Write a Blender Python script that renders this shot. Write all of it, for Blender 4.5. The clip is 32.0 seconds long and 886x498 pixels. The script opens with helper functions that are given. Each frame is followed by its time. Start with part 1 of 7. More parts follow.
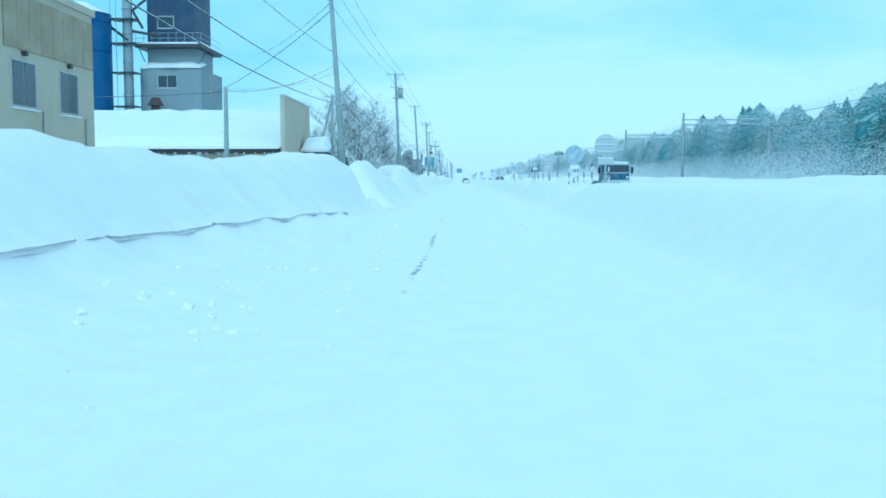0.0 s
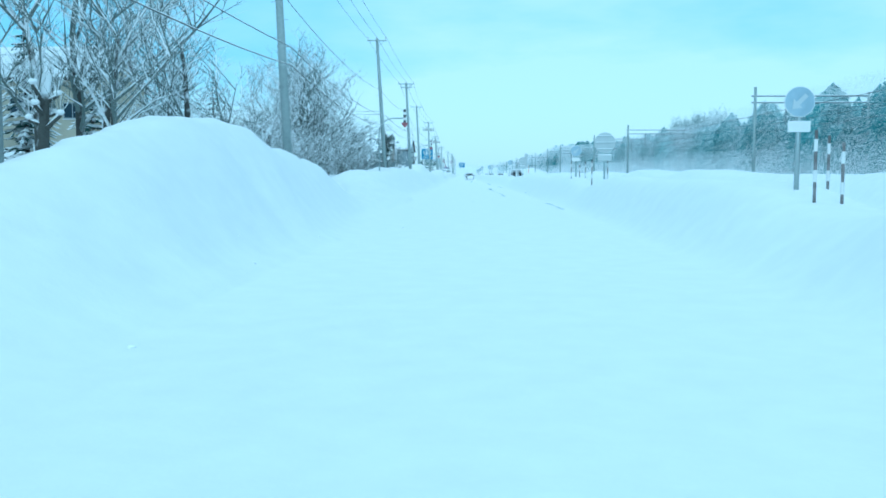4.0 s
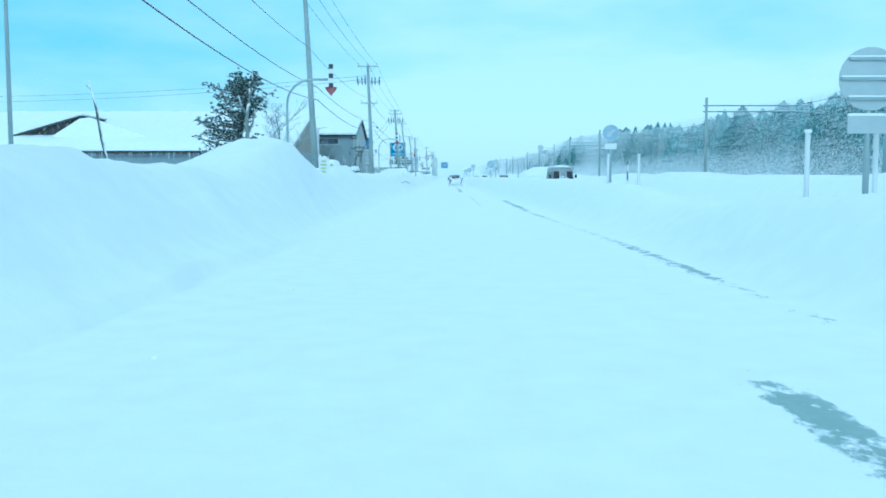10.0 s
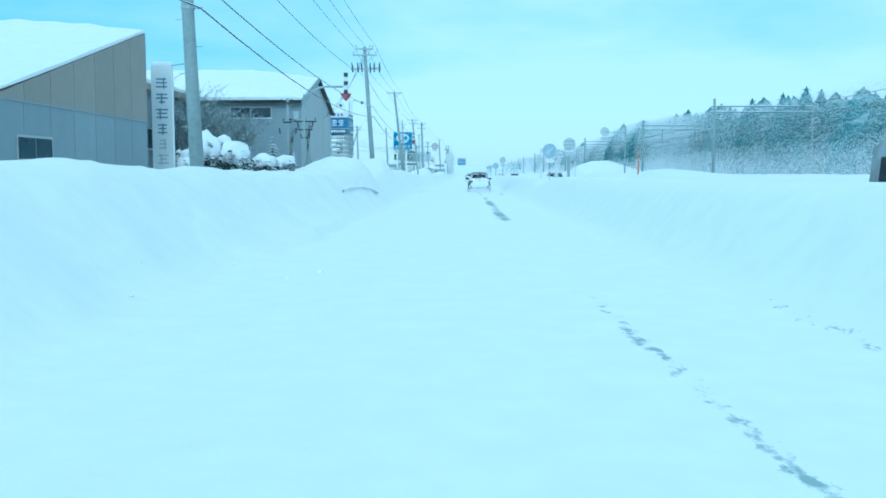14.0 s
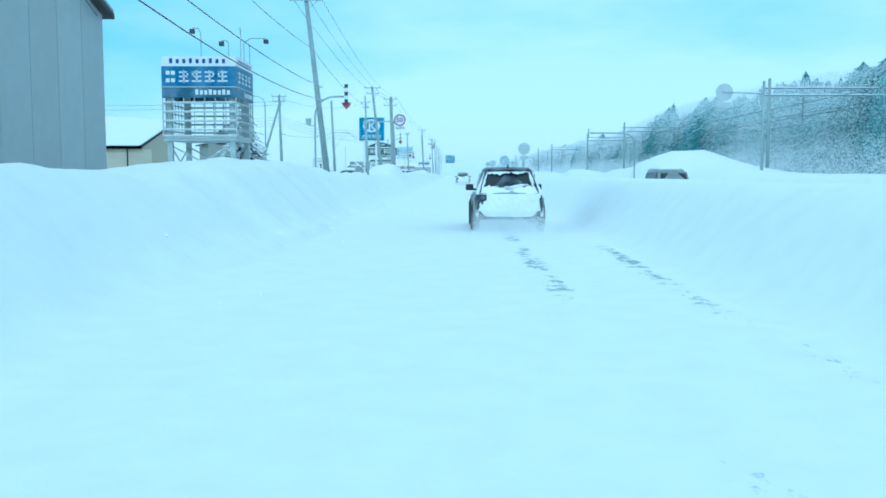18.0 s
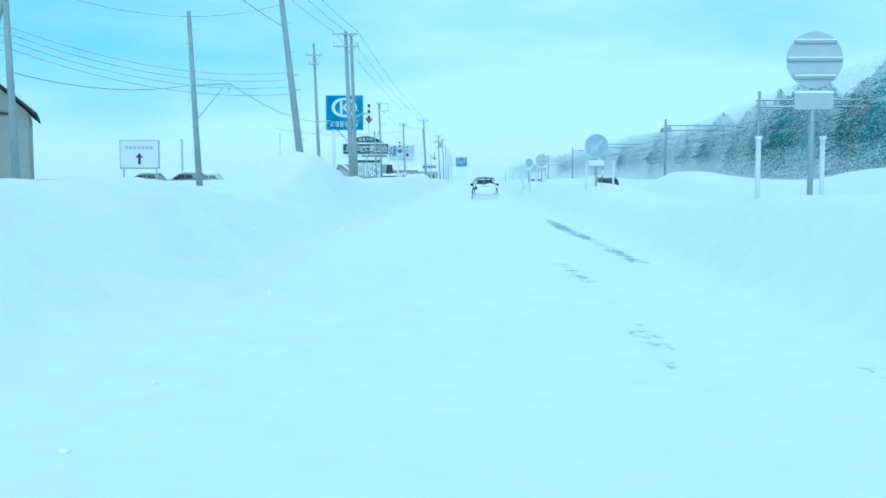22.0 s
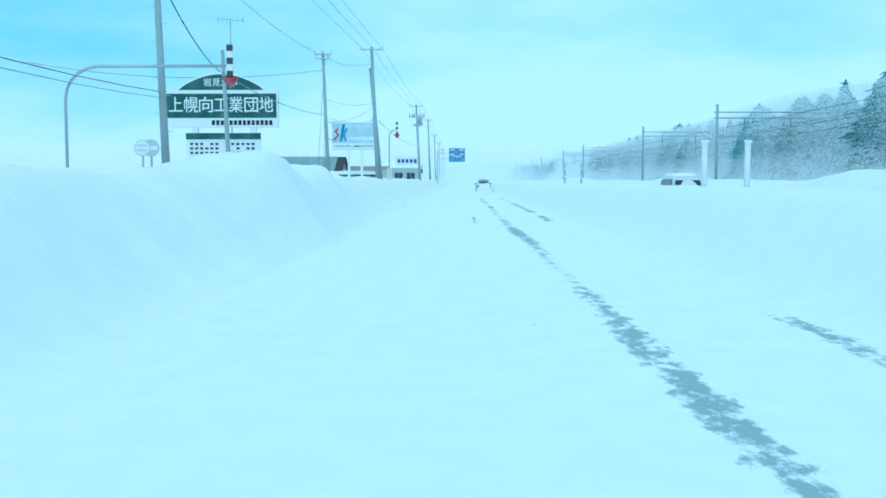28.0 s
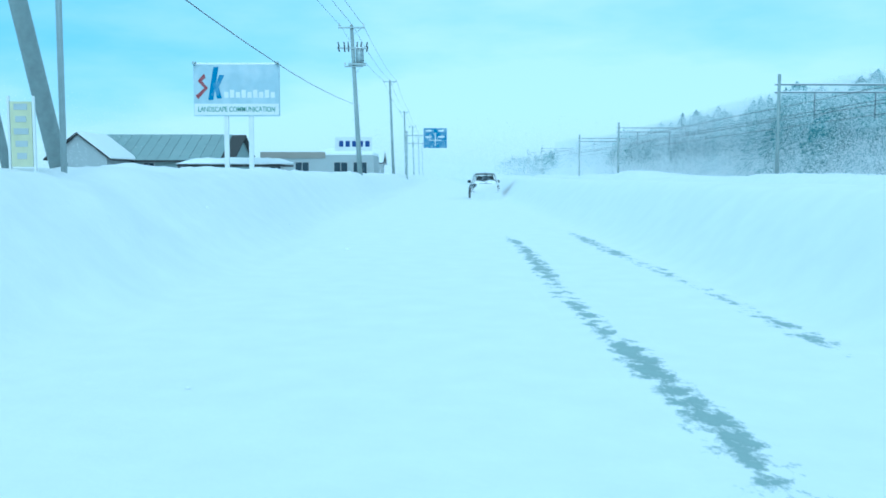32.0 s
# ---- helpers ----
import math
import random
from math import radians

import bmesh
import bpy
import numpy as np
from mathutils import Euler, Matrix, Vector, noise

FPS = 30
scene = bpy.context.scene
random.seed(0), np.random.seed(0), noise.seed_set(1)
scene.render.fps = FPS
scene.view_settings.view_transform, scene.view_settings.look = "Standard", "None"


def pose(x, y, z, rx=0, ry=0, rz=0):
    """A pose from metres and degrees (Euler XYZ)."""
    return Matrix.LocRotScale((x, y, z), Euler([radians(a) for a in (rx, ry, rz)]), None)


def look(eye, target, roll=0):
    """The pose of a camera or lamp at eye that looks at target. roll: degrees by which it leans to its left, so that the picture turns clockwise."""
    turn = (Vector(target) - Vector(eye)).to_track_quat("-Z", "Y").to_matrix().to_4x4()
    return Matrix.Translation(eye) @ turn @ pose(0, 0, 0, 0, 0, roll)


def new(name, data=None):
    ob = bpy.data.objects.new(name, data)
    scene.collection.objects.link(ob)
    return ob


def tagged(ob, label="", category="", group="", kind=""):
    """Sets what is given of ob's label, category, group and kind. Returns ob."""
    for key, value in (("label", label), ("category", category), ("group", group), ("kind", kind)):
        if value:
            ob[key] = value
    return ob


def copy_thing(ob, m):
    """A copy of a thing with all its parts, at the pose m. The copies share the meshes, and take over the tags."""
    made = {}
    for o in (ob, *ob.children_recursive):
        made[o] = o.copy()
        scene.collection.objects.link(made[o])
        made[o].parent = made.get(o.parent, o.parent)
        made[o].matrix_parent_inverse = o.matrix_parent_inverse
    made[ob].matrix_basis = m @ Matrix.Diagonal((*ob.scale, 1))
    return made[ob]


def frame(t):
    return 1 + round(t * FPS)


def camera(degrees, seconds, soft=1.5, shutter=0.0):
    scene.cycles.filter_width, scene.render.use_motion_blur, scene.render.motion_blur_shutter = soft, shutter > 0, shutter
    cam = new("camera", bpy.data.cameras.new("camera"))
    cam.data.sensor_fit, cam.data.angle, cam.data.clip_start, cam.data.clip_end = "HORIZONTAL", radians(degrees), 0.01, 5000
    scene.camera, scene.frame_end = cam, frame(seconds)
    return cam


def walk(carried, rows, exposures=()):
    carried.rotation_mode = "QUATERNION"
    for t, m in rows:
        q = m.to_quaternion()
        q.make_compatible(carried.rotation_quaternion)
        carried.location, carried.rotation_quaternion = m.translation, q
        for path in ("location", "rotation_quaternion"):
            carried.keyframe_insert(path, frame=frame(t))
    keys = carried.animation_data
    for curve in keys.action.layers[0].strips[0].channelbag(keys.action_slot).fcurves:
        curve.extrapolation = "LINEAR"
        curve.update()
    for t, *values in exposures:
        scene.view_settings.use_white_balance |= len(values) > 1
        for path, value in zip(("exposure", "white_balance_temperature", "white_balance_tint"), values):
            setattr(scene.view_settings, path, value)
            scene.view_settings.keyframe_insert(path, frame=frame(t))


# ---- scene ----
EXPO, KELVIN, TINT = 0.13, 4270.0, -18.5
SKY_GAP, SKY_CLOUD = (2.9, 5.95, 7.4), (8.0, 8.45, 8.4)
cam = camera(52.2, 32.0, soft=1.7)
# the drive: seconds, x, y, heading, pitch
DRIVE = [
    (0.0, -0.43, 0.00, 1.05, -4.43), (0.5, -0.39, 7.42, 0.93, -4.25), (1.0, -0.36, 14.85, 0.80, -4.44), (1.5, -0.33, 22.26, 0.64, -4.29),
    (2.0, -0.30, 29.68, 0.68, -4.29), (2.5, -0.27, 37.08, 0.68, -4.20), (3.0, -0.24, 44.48, 0.80, -4.13), (3.5, -0.22, 51.87, 1.10, -4.73),
    (5.5, -0.20, 81.10, 1.35, -4.60), (6.0, -0.17, 88.33, 1.24, -4.33), (6.5, -0.14, 95.55, 1.12, -4.76), (7.0, -0.11, 102.75, 1.06, -4.46),
    (7.5, -0.06, 109.94, 0.96, -4.39), (8.0, -0.01, 117.11, 0.77, -4.45), (8.5, 0.04, 124.27, 0.52, -4.57), (9.0, 0.10, 131.42, 0.40, -4.66),
    (9.5, 0.15, 138.52, 0.29, -4.75), (10.0, 0.20, 145.60, 0.22, -4.60), (10.5, 0.23, 152.63, 0.35, -4.62), (11.0, 0.26, 159.63, 0.20, -4.11),
    (11.5, 0.27, 166.59, 0.75, -4.49), (12.0, 0.28, 173.52, 0.97, -4.81), (12.5, 0.28, 180.42, 0.98, -4.57), (13.0, 0.27, 187.29, 0.89, -4.65),
    (13.5, 0.26, 194.14, 1.35, -4.64), (15.5, 0.20, 221.16, 1.18, -5.10), (16.0, 0.19, 227.82, 1.55, -4.90), (16.5, 0.17, 234.46, 1.24, -4.67),
    (17.0, 0.16, 241.10, 0.82, -4.72), (17.5, 0.13, 247.73, 0.63, -4.67), (18.0, 0.10, 254.34, 0.60, -4.74), (18.5, 0.07, 260.93, 0.56, -4.69),
    (19.0, 0.03, 267.52, 0.76, -4.34), (19.5, -0.01, 274.12, 1.00, -4.34), (20.0, -0.03, 280.72, 1.08, -4.45), (20.5, -0.06, 287.35, 1.14, -4.62),
    (21.0, -0.08, 294.01, 1.23, -4.59), (21.5, -0.09, 300.72, 1.31, -4.48), (22.0, -0.10, 307.46, 1.30, -4.38), (22.5, -0.11, 314.24, 0.97, -4.33),
    (23.0, -0.11, 321.04, 1.04, -4.22), (23.5, -0.12, 327.86, 1.39, -4.34), (24.0, -0.13, 334.70, 1.58, -4.69), (24.5, -0.13, 341.56, 1.59, -4.52),
    (25.0, -0.14, 348.42, 1.33, -4.55), (25.5, -0.15, 355.31, 0.96, -4.40), (27.5, -0.15, 383.17, 1.14, -4.47), (28.0, -0.14, 390.22, 1.06, -4.30),
    (28.5, -0.12, 397.29, 0.54, -4.12), (29.0, -0.10, 404.36, 0.05, -4.20), (29.5, -0.08, 411.45, -0.04, -4.14), (30.0, -0.07, 418.54, -0.00, -4.07),
    (30.5, -0.05, 425.64, 0.14, -4.19), (31.0, -0.03, 432.75, 0.28, -4.50), (31.5, -0.02, 439.86, 0.13, -4.36), (32.0, 0.00, 446.97, -0.17, -4.62),
]
EYE = 1.48

walk(cam, [(t, pose(x, y, EYE, 90 + p, 0, h)) for t, x, y, h, p in DRIVE],
     [(0.0, EXPO, KELVIN, TINT), (32.0, EXPO, KELVIN, TINT)])

# ---- sky and sun ----
world = bpy.data.worlds.new("winter_sky")
scene.world = world
world.use_nodes = True
wn, wl = world.node_tree.nodes, world.node_tree.links
wn.clear()
sky = wn.new("ShaderNodeTexSky")
sky.sky_type, sky.sun_disc = "NISHITA", False
sky.sun_elevation, sky.sun_rotation = radians(37), radians(188)
sky.air_density, sky.dust_density, sky.ozone_density = 1.0, 1.5, 1.0
geo_w = wn.new("ShaderNodeTexCoord")
stretch = wn.new("ShaderNodeMapping")
stretch.inputs["Scale"].default_value = (1.0, 1.0, 3.2)
stretch.inputs["Location"].default_value = (0.35, 0.1, 0.0)
clouds = wn.new("ShaderNodeTexNoise")
clouds.inputs["Scale"].default_value, clouds.inputs["Detail"].default_value = 2.1, 6.0
clouds.inputs["Roughness"].default_value = 0.55
ramp_w = wn.new("ShaderNodeValToRGB")
ramp_w.color_ramp.elements[0].position, ramp_w.color_ramp.elements[1].position = 0.30, 0.70
sep_w = wn.new("ShaderNodeSeparateXYZ")
low = wn.new("ShaderNodeMapRange")
low.inputs["From Min"].default_value, low.inputs["From Max"].default_value = 0.03, 0.13
low.inputs["To Min"].default_value, low.inputs["To Max"].default_value = 1.0, 0.0
cover = wn.new("ShaderNodeMath")
cover.operation, cover.use_clamp = "ADD", True
grey = wn.new("ShaderNodeMixRGB")
grey.inputs["Color1"].default_value = (*SKY_GAP, 1)
grey.inputs["Color2"].default_value = (*SKY_CLOUD, 1)
veil = wn.new("ShaderNodeMixRGB")
veil.inputs["Fac"].default_value = 0.80
bg = wn.new("ShaderNodeBackground")
bg.inputs["Strength"].default_value = 0.10
wout = wn.new("ShaderNodeOutputWorld")
wl.new(geo_w.outputs["Generated"], stretch.inputs["Vector"])
wl.new(stretch.outputs["Vector"], clouds.inputs["Vector"])
wl.new(clouds.outputs["Fac"], ramp_w.inputs["Fac"])
wl.new(geo_w.outputs["Generated"], sep_w.inputs["Vector"])
wl.new(sep_w.outputs["Z"], low.inputs["Value"])
west = wn.new("ShaderNodeMapRange")
west.inputs["From Min"].default_value, west.inputs["From Max"].default_value = -0.35, 0.15
west.inputs["To Min"].default_value, west.inputs["To Max"].default_value = -0.25, 0.45
both = wn.new("ShaderNodeMath")
both.operation = "ADD"
high = wn.new("ShaderNodeMapRange")
high.inputs["From Min"].default_value, high.inputs["From Max"].default_value = 0.24, 0.45
over = wn.new("ShaderNodeMath")
over.operation = "ADD"
wl.new(sep_w.outputs["Z"], high.inputs["Value"])
wl.new(high.outputs["Result"], over.inputs[0])
wl.new(low.outputs["Result"], over.inputs[1])
wl.new(sep_w.outputs["X"], west.inputs["Value"])
wl.new(west.outputs["Result"], both.inputs[0])
wl.new(over.outputs["Value"], both.inputs[1])
wl.new(ramp_w.outputs["Color"], cover.inputs[0])
wl.new(both.outputs["Value"], cover.inputs[1])
wl.new(cover.outputs["Value"], grey.inputs["Fac"])
wl.new(sky.outputs["Color"], veil.inputs["Color1"])
wl.new(grey.outputs["Color"], veil.inputs["Color2"])
wl.new(veil.outputs["Color"], bg.inputs["Color"])
wl.new(bg.outputs["Background"], wout.inputs["Surface"])

sun = new("sun", bpy.data.lights.new("sun", "SUN"))
sun.data.energy, sun.data.angle, sun.data.color = 0.80, radians(28), (1.0, 0.97, 0.92)
sun.matrix_world = look((-11, -79, 60), (0, 0, 0))


# ---- materials ----
def material(name, color, rough=0.7, metal=0.0, grain=6.0, vary=0.15, bump=0.15, stain=0.0, stain_scale=0.6,
             stain_color=(0.5, 0.5, 0.5), snowy=0.0, per_object=0.0, spec=0.4, snow_most=1.0):
    """A surface with grain and blotches at two scales; snowy: how much snow lies on its upper sides."""
    m = bpy.data.materials.new(name)
    m.use_nodes = True
    n, l = m.node_tree.nodes, m.node_tree.links
    p = n["Principled BSDF"]
    p.inputs["Roughness"].default_value, p.inputs["Metallic"].default_value = rough, metal
    p.inputs["Specular IOR Level"].default_value = spec
    tc = n.new("ShaderNodeTexCoord")
    fine = n.new("ShaderNodeTexNoise")
    fine.inputs["Scale"].default_value, fine.inputs["Detail"].default_value = grain, 5.0
    l.new(tc.outputs["Object"], fine.inputs["Vector"])
    mix = n.new("ShaderNodeMixRGB")
    mix.inputs["Color1"].default_value = (*[v * (1 - vary) for v in color], 1)
    mix.inputs["Color2"].default_value = (*[min(1, v * (1 + vary)) for v in color], 1)
    l.new(fine.outputs["Fac"], mix.inputs["Fac"])
    top = mix.outputs["Color"]
    if stain:
        big = n.new("ShaderNodeTexNoise")
        big.inputs["Scale"].default_value, big.inputs["Detail"].default_value = stain_scale, 6.0
        l.new(tc.outputs["Object"], big.inputs["Vector"])
        r = n.new("ShaderNodeMapRange")
        r.inputs["From Min"].default_value, r.inputs["From Max"].default_value = 0.45, 0.7
        r.inputs["To Max"].default_value = stain
        l.new(big.outputs["Fac"], r.inputs["Value"])
        m2 = n.new("ShaderNodeMixRGB")
        m2.inputs["Color2"].default_value = (*stain_color, 1)
        l.new(r.outputs["Result"], m2.inputs["Fac"])
        l.new(top, m2.inputs["Color1"])
        top = m2.outputs["Color"]
    if per_object:
        oi = n.new("ShaderNodeObjectInfo")
        r = n.new("ShaderNodeMapRange")
        r.inputs["To Min"].default_value, r.inputs["To Max"].default_value = 1 - per_object, 1 + per_object
        l.new(oi.outputs["Random"], r.inputs["Value"])
        hs = n.new("ShaderNodeHueSaturation")
        l.new(r.outputs["Result"], hs.inputs["Value"])
        l.new(top, hs.inputs["Color"])
        top = hs.outputs["Color"]
    if snowy:
        g = n.new("ShaderNodeNewGeometry")
        s = n.new("ShaderNodeSeparateXYZ")
        l.new(g.outputs["Normal"], s.inputs["Vector"])
        patch = n.new("ShaderNodeTexNoise")
        patch.inputs["Scale"].default_value, patch.inputs["Detail"].default_value = 2.5, 4.0
        l.new(tc.outputs["Object"], patch.inputs["Vector"])
        add = n.new("ShaderNodeMath")
        add.operation = "MULTIPLY_ADD"
        add.inputs[1].default_value = 0.9
        l.new(patch.outputs["Fac"], add.inputs[0])
        l.new(s.outputs["Z"], add.inputs[2])
        r = n.new("ShaderNodeMapRange")
        r.inputs["From Min"].default_value, r.inputs["From Max"].default_value = 1.15 - snowy, 1.35 - snowy
        r.inputs["To Max"].default_value = snow_most
        l.new(add.outputs["Value"], r.inputs["Value"])
        m3 = n.new("ShaderNodeMixRGB")
        m3.inputs["Color2"].default_value = (0.8, 0.82, 0.84, 1)
        l.new(r.outputs["Result"], m3.inputs["Fac"])
        l.new(top, m3.inputs["Color1"])
        top = m3.outputs["Color"]
    l.new(top, p.inputs["Base Color"])
    if bump:
        b = n.new("ShaderNodeBump")
        b.inputs["Strength"].default_value, b.inputs["Distance"].default_value = bump, 0.02
        l.new(fine.outputs["Fac"], b.inputs["Height"])
        l.new(b.outputs["Normal"], p.inputs["Normal"])
    return m


def snow_material(name, base=(0.86, 0.87, 0.88)):
    m = bpy.data.materials.new(name)
    m.use_nodes = True
    n, l = m.node_tree.nodes, m.node_tree.links
    p = n["Principled BSDF"]
    p.inputs["Roughness"].default_value = 0.65
    tc = n.new("ShaderNodeTexCoord")
    heights = []
    for scale, size in ((0.35, 0.10), (2.2, 0.03), (14.0, 0.008)):
        t = n.new("ShaderNodeTexNoise")
        t.inputs["Scale"].default_value, t.inputs["Detail"].default_value = scale, 5.0
        l.new(tc.outputs["Object"], t.inputs["Vector"])
        heights.append((t, size))
    nrm = None
    for t, size in heights:
        b = n.new("ShaderNodeBump")
        b.inputs["Strength"].default_value, b.inputs["Distance"].default_value = 0.55, size
        l.new(t.outputs["Fac"], b.inputs["Height"])
        if nrm:
            l.new(nrm, b.inputs["Normal"])
        nrm = b.outputs["Normal"]
    l.new(nrm, p.inputs["Normal"])
    mix = n.new("ShaderNodeMixRGB")
    mix.inputs["Color1"].default_value = (*[v * 0.93 for v in base], 1)
    mix.inputs["Color2"].default_value = (*[min(1, v * 1.05) for v in base], 1)
    l.new(heights[1][0].outputs["Fac"], mix.inputs["Fac"])
    l.new(mix.outputs["Color"], p.inputs["Base Color"])
    return m


SNOW = snow_material("snow")
CONCRETE = material("weathered_concrete", (0.30, 0.35, 0.35), 0.85, grain=9, vary=0.25, stain=0.5, stain_color=(0.46, 0.51, 0.51))
GALV = material("galvanised_steel", (0.38, 0.44, 0.45), 0.5, 0.6, grain=12, vary=0.12, stain=0.3, stain_color=(0.6, 0.6, 0.6))
DARKSTEEL = material("dark_painted_steel", (0.06, 0.065, 0.07), 0.55, 0.2, grain=12, vary=0.2)
WIRE = material("cable_sheath", (0.035, 0.04, 0.045), 0.6, grain=20, vary=0.2, bump=0, snowy=0.52)
PORCELAIN = material("porcelain", (0.55, 0.55, 0.53), 0.25, grain=10, vary=0.1, bump=0)
BARK = material("snowy_bark", (0.07, 0.075, 0.07), 0.9, grain=14, vary=0.4, bump=0.5, snowy=0.62)
TWIG = material("frosted_twig", (0.16, 0.192, 0.184), 0.9, grain=14, vary=0.4, bump=0, snowy=0.80)
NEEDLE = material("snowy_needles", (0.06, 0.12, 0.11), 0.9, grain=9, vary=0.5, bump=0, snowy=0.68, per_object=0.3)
# far needles: distance haze is painted into the pale teal base, besides frost
FARNEEDLE = material("hazed_frosted_far_needles", (0.105, 0.245, 0.255), 0.9, grain=1.2, vary=0.3, bump=0, snowy=0.20, per_object=0.2, snow_most=0.36)
DIMTWIG = material("dim_frosted_twig", (0.15, 0.19, 0.19), 0.9, grain=14, vary=0.4, bump=0, snowy=0.4, snow_most=0.6)
RIMETWIG = material("rimed_twig", (0.22, 0.29, 0.29), 0.9, grain=14, vary=0.4, bump=0, snowy=0.5, snow_most=0.65)
SNOWTWIG = material("snow_laden_twig", (0.13, 0.162, 0.154), 0.9, grain=14, vary=0.4, bump=0, snowy=0.98)
GLASS_DARK = material("dark_glass", (0.02, 0.025, 0.03), 0.12, grain=3, vary=0.2, bump=0, spec=0.6)
WHITE_PAINT = material("white_paint", (0.72, 0.73, 0.73), 0.5, grain=8, vary=0.06, stain=0.25, stain_color=(0.55, 0.55, 0.53))
RED_PAINT = material("red_reflective_paint", (0.23, 0.03, 0.045), 0.45, grain=10, vary=0.15, stain=0.3, stain_color=(0.5, 0.42, 0.44), stain_scale=3)
ORANGE_PAINT = material("orange_paint", (0.6, 0.16, 0.03), 0.5, grain=10, vary=0.15)
BLACK = material("black_plastic", (0.015, 0.016, 0.018), 0.5, grain=10, vary=0.2, bump=0)
RUBBER = material("tyre_rubber", (0.02, 0.02, 0.02), 0.85, grain=14, vary=0.3, stain=0.6, stain_color=(0.6, 0.62, 0.64), stain_scale=3)
ALU = material("aluminium_wheel", (0.45, 0.46, 0.47), 0.35, 0.8, grain=10, vary=0.1, bump=0)


# ---- mesh tools ----
def mesh_from(name, verts, faces, mat, smooth=False):
    me = bpy.data.meshes.new(name)
    me.from_pydata([tuple(v) for v in verts], [], faces)
    me.materials.append(mat)
    if smooth:
        me.polygons.foreach_set("use_smooth", [True] * len(me.polygons))
    me.update()
    return me


def thing(name, place, label, category, group="", kind=""):
    ob = new(name)
    ob.empty_display_size = 0.3
    ob.matrix_world = place if isinstance(place, Matrix) else Matrix.Translation(place)
    return tagged(ob, label, category, group, kind)


def part(name, bm, mat, parent, label="", smooth=False):
    """Links a bmesh, in the parent's own axes, as one mesh under it."""
    me = bpy.data.meshes.new(name)
    bmesh.ops.recalc_face_normals(bm, faces=bm.faces)
    bm.to_mesh(me)
    bm.free()
    me.materials.append(mat)
    if smooth:
        me.polygons.foreach_set("use_smooth", [True] * len(me.polygons))
    ob = new(name, me)
    ob.parent = parent
    if label:
        ob["label"] = label
    return ob


def piece(name, me, parent, m=None):
    ob = new(name, me)
    ob.parent = parent
    if m is not None:
        ob.matrix_basis = m
    return ob


def box(bm, lo, hi, bevel=0.0, taper=1.0):
    c = [(a + b) / 2 for a, b in zip(lo, hi)]
    s = [abs(b - a) for a, b in zip(lo, hi)]
    got = bmesh.ops.create_cube(bm, size=1.0, matrix=Matrix.Translation(c) @ Matrix.Diagonal((*s, 1)))
    vs = got["verts"]
    if taper != 1.0:
        for v in vs:
            if v.co.z > c[2]:
                v.co.x, v.co.y = c[0] + (v.co.x - c[0]) * taper, c[1] + (v.co.y - c[1]) * taper
    if bevel:
        es = list({e for v in vs for e in v.link_edges})
        bmesh.ops.bevel(bm, geom=es, offset=bevel, segments=2, affect="EDGES", profile=0.6)
    return bm


def boxed(lo, hi, bevel=0.0, taper=1.0):
    return box(bmesh.new(), lo, hi, bevel, taper)


def rod(bm, a, b, r0, r1=None, sides=8, cap=True):
    a, b = Vector(a), Vector(b)
    r1 = r0 if r1 is None else r1
    q = (b - a).to_track_quat("Z", "Y").to_matrix().to_4x4()
    m = Matrix.Translation((a + b) / 2) @ q
    bmesh.ops.create_cone(bm, cap_ends=cap, segments=sides, radius1=r0, radius2=r1, depth=(b - a).length, matrix=m)
    return bm


def rodded(a, b, r0, r1=None, sides=8):
    return rod(bmesh.new(), a, b, r0, r1, sides)


def tube(bm, pts, r, sides=6, close=True):
    """A pipe along a line of points; r: one radius or one a point."""
    pts = [Vector(p) for p in pts]
    rs = r if isinstance(r, (list, tuple)) else [r] * len(pts)
    rings = []
    for i, p in enumerate(pts):
        d = (pts[min(i + 1, len(pts) - 1)] - pts[max(i - 1, 0)]).normalized()
        up = Vector((0, 0, 1)) if abs(d.z) < 0.95 else Vector((0, 1, 0))
        s = d.cross(up).normalized()
        u = s.cross(d)
        rings.append([bm.verts.new(p + (s * math.cos(a) + u * math.sin(a)) * rs[i])
                      for a in (k * math.tau / sides for k in range(sides))])
    for a, b in zip(rings, rings[1:]):
        for k in range(sides):
            bm.faces.new((a[k], a[(k + 1) % sides], b[(k + 1) % sides], b[k]))
    if close:
        bm.faces.new(rings[0][::-1])
        bm.faces.new(rings[-1])
    return bm


def prism(pts, axis, lo, hi):
    """An outline, in the two axes other than axis, drawn out from lo to hi."""
    bm = bmesh.new()
    put = {"x": lambda p, d: (d, p[0], p[1]), "y": lambda p, d: (p[0], d, p[1]), "z": lambda p, d: (p[0], p[1], d)}[axis]
    a = [bm.verts.new(put(p, lo)) for p in pts]
    b = [bm.verts.new(put(p, hi)) for p in pts]
    bm.faces.new(a)
    bm.faces.new(b[::-1])
    for i in range(len(pts)):
        j = (i + 1) % len(pts)
        bm.faces.new((a[i], b[i], b[j], a[j]))
    return bm


def disc(bm, c, r, depth, axis="y", sides=32):
    rot = {"y": Matrix.Rotation(radians(90), 4, "X"), "x": Matrix.Rotation(radians(90), 4, "Y"), "z": Matrix.Identity(4)}[axis]
    bmesh.ops.create_cone(bm, cap_ends=True, segments=sides, radius1=r, radius2=r, depth=depth, matrix=Matrix.Translation(c) @ rot)
    return bm


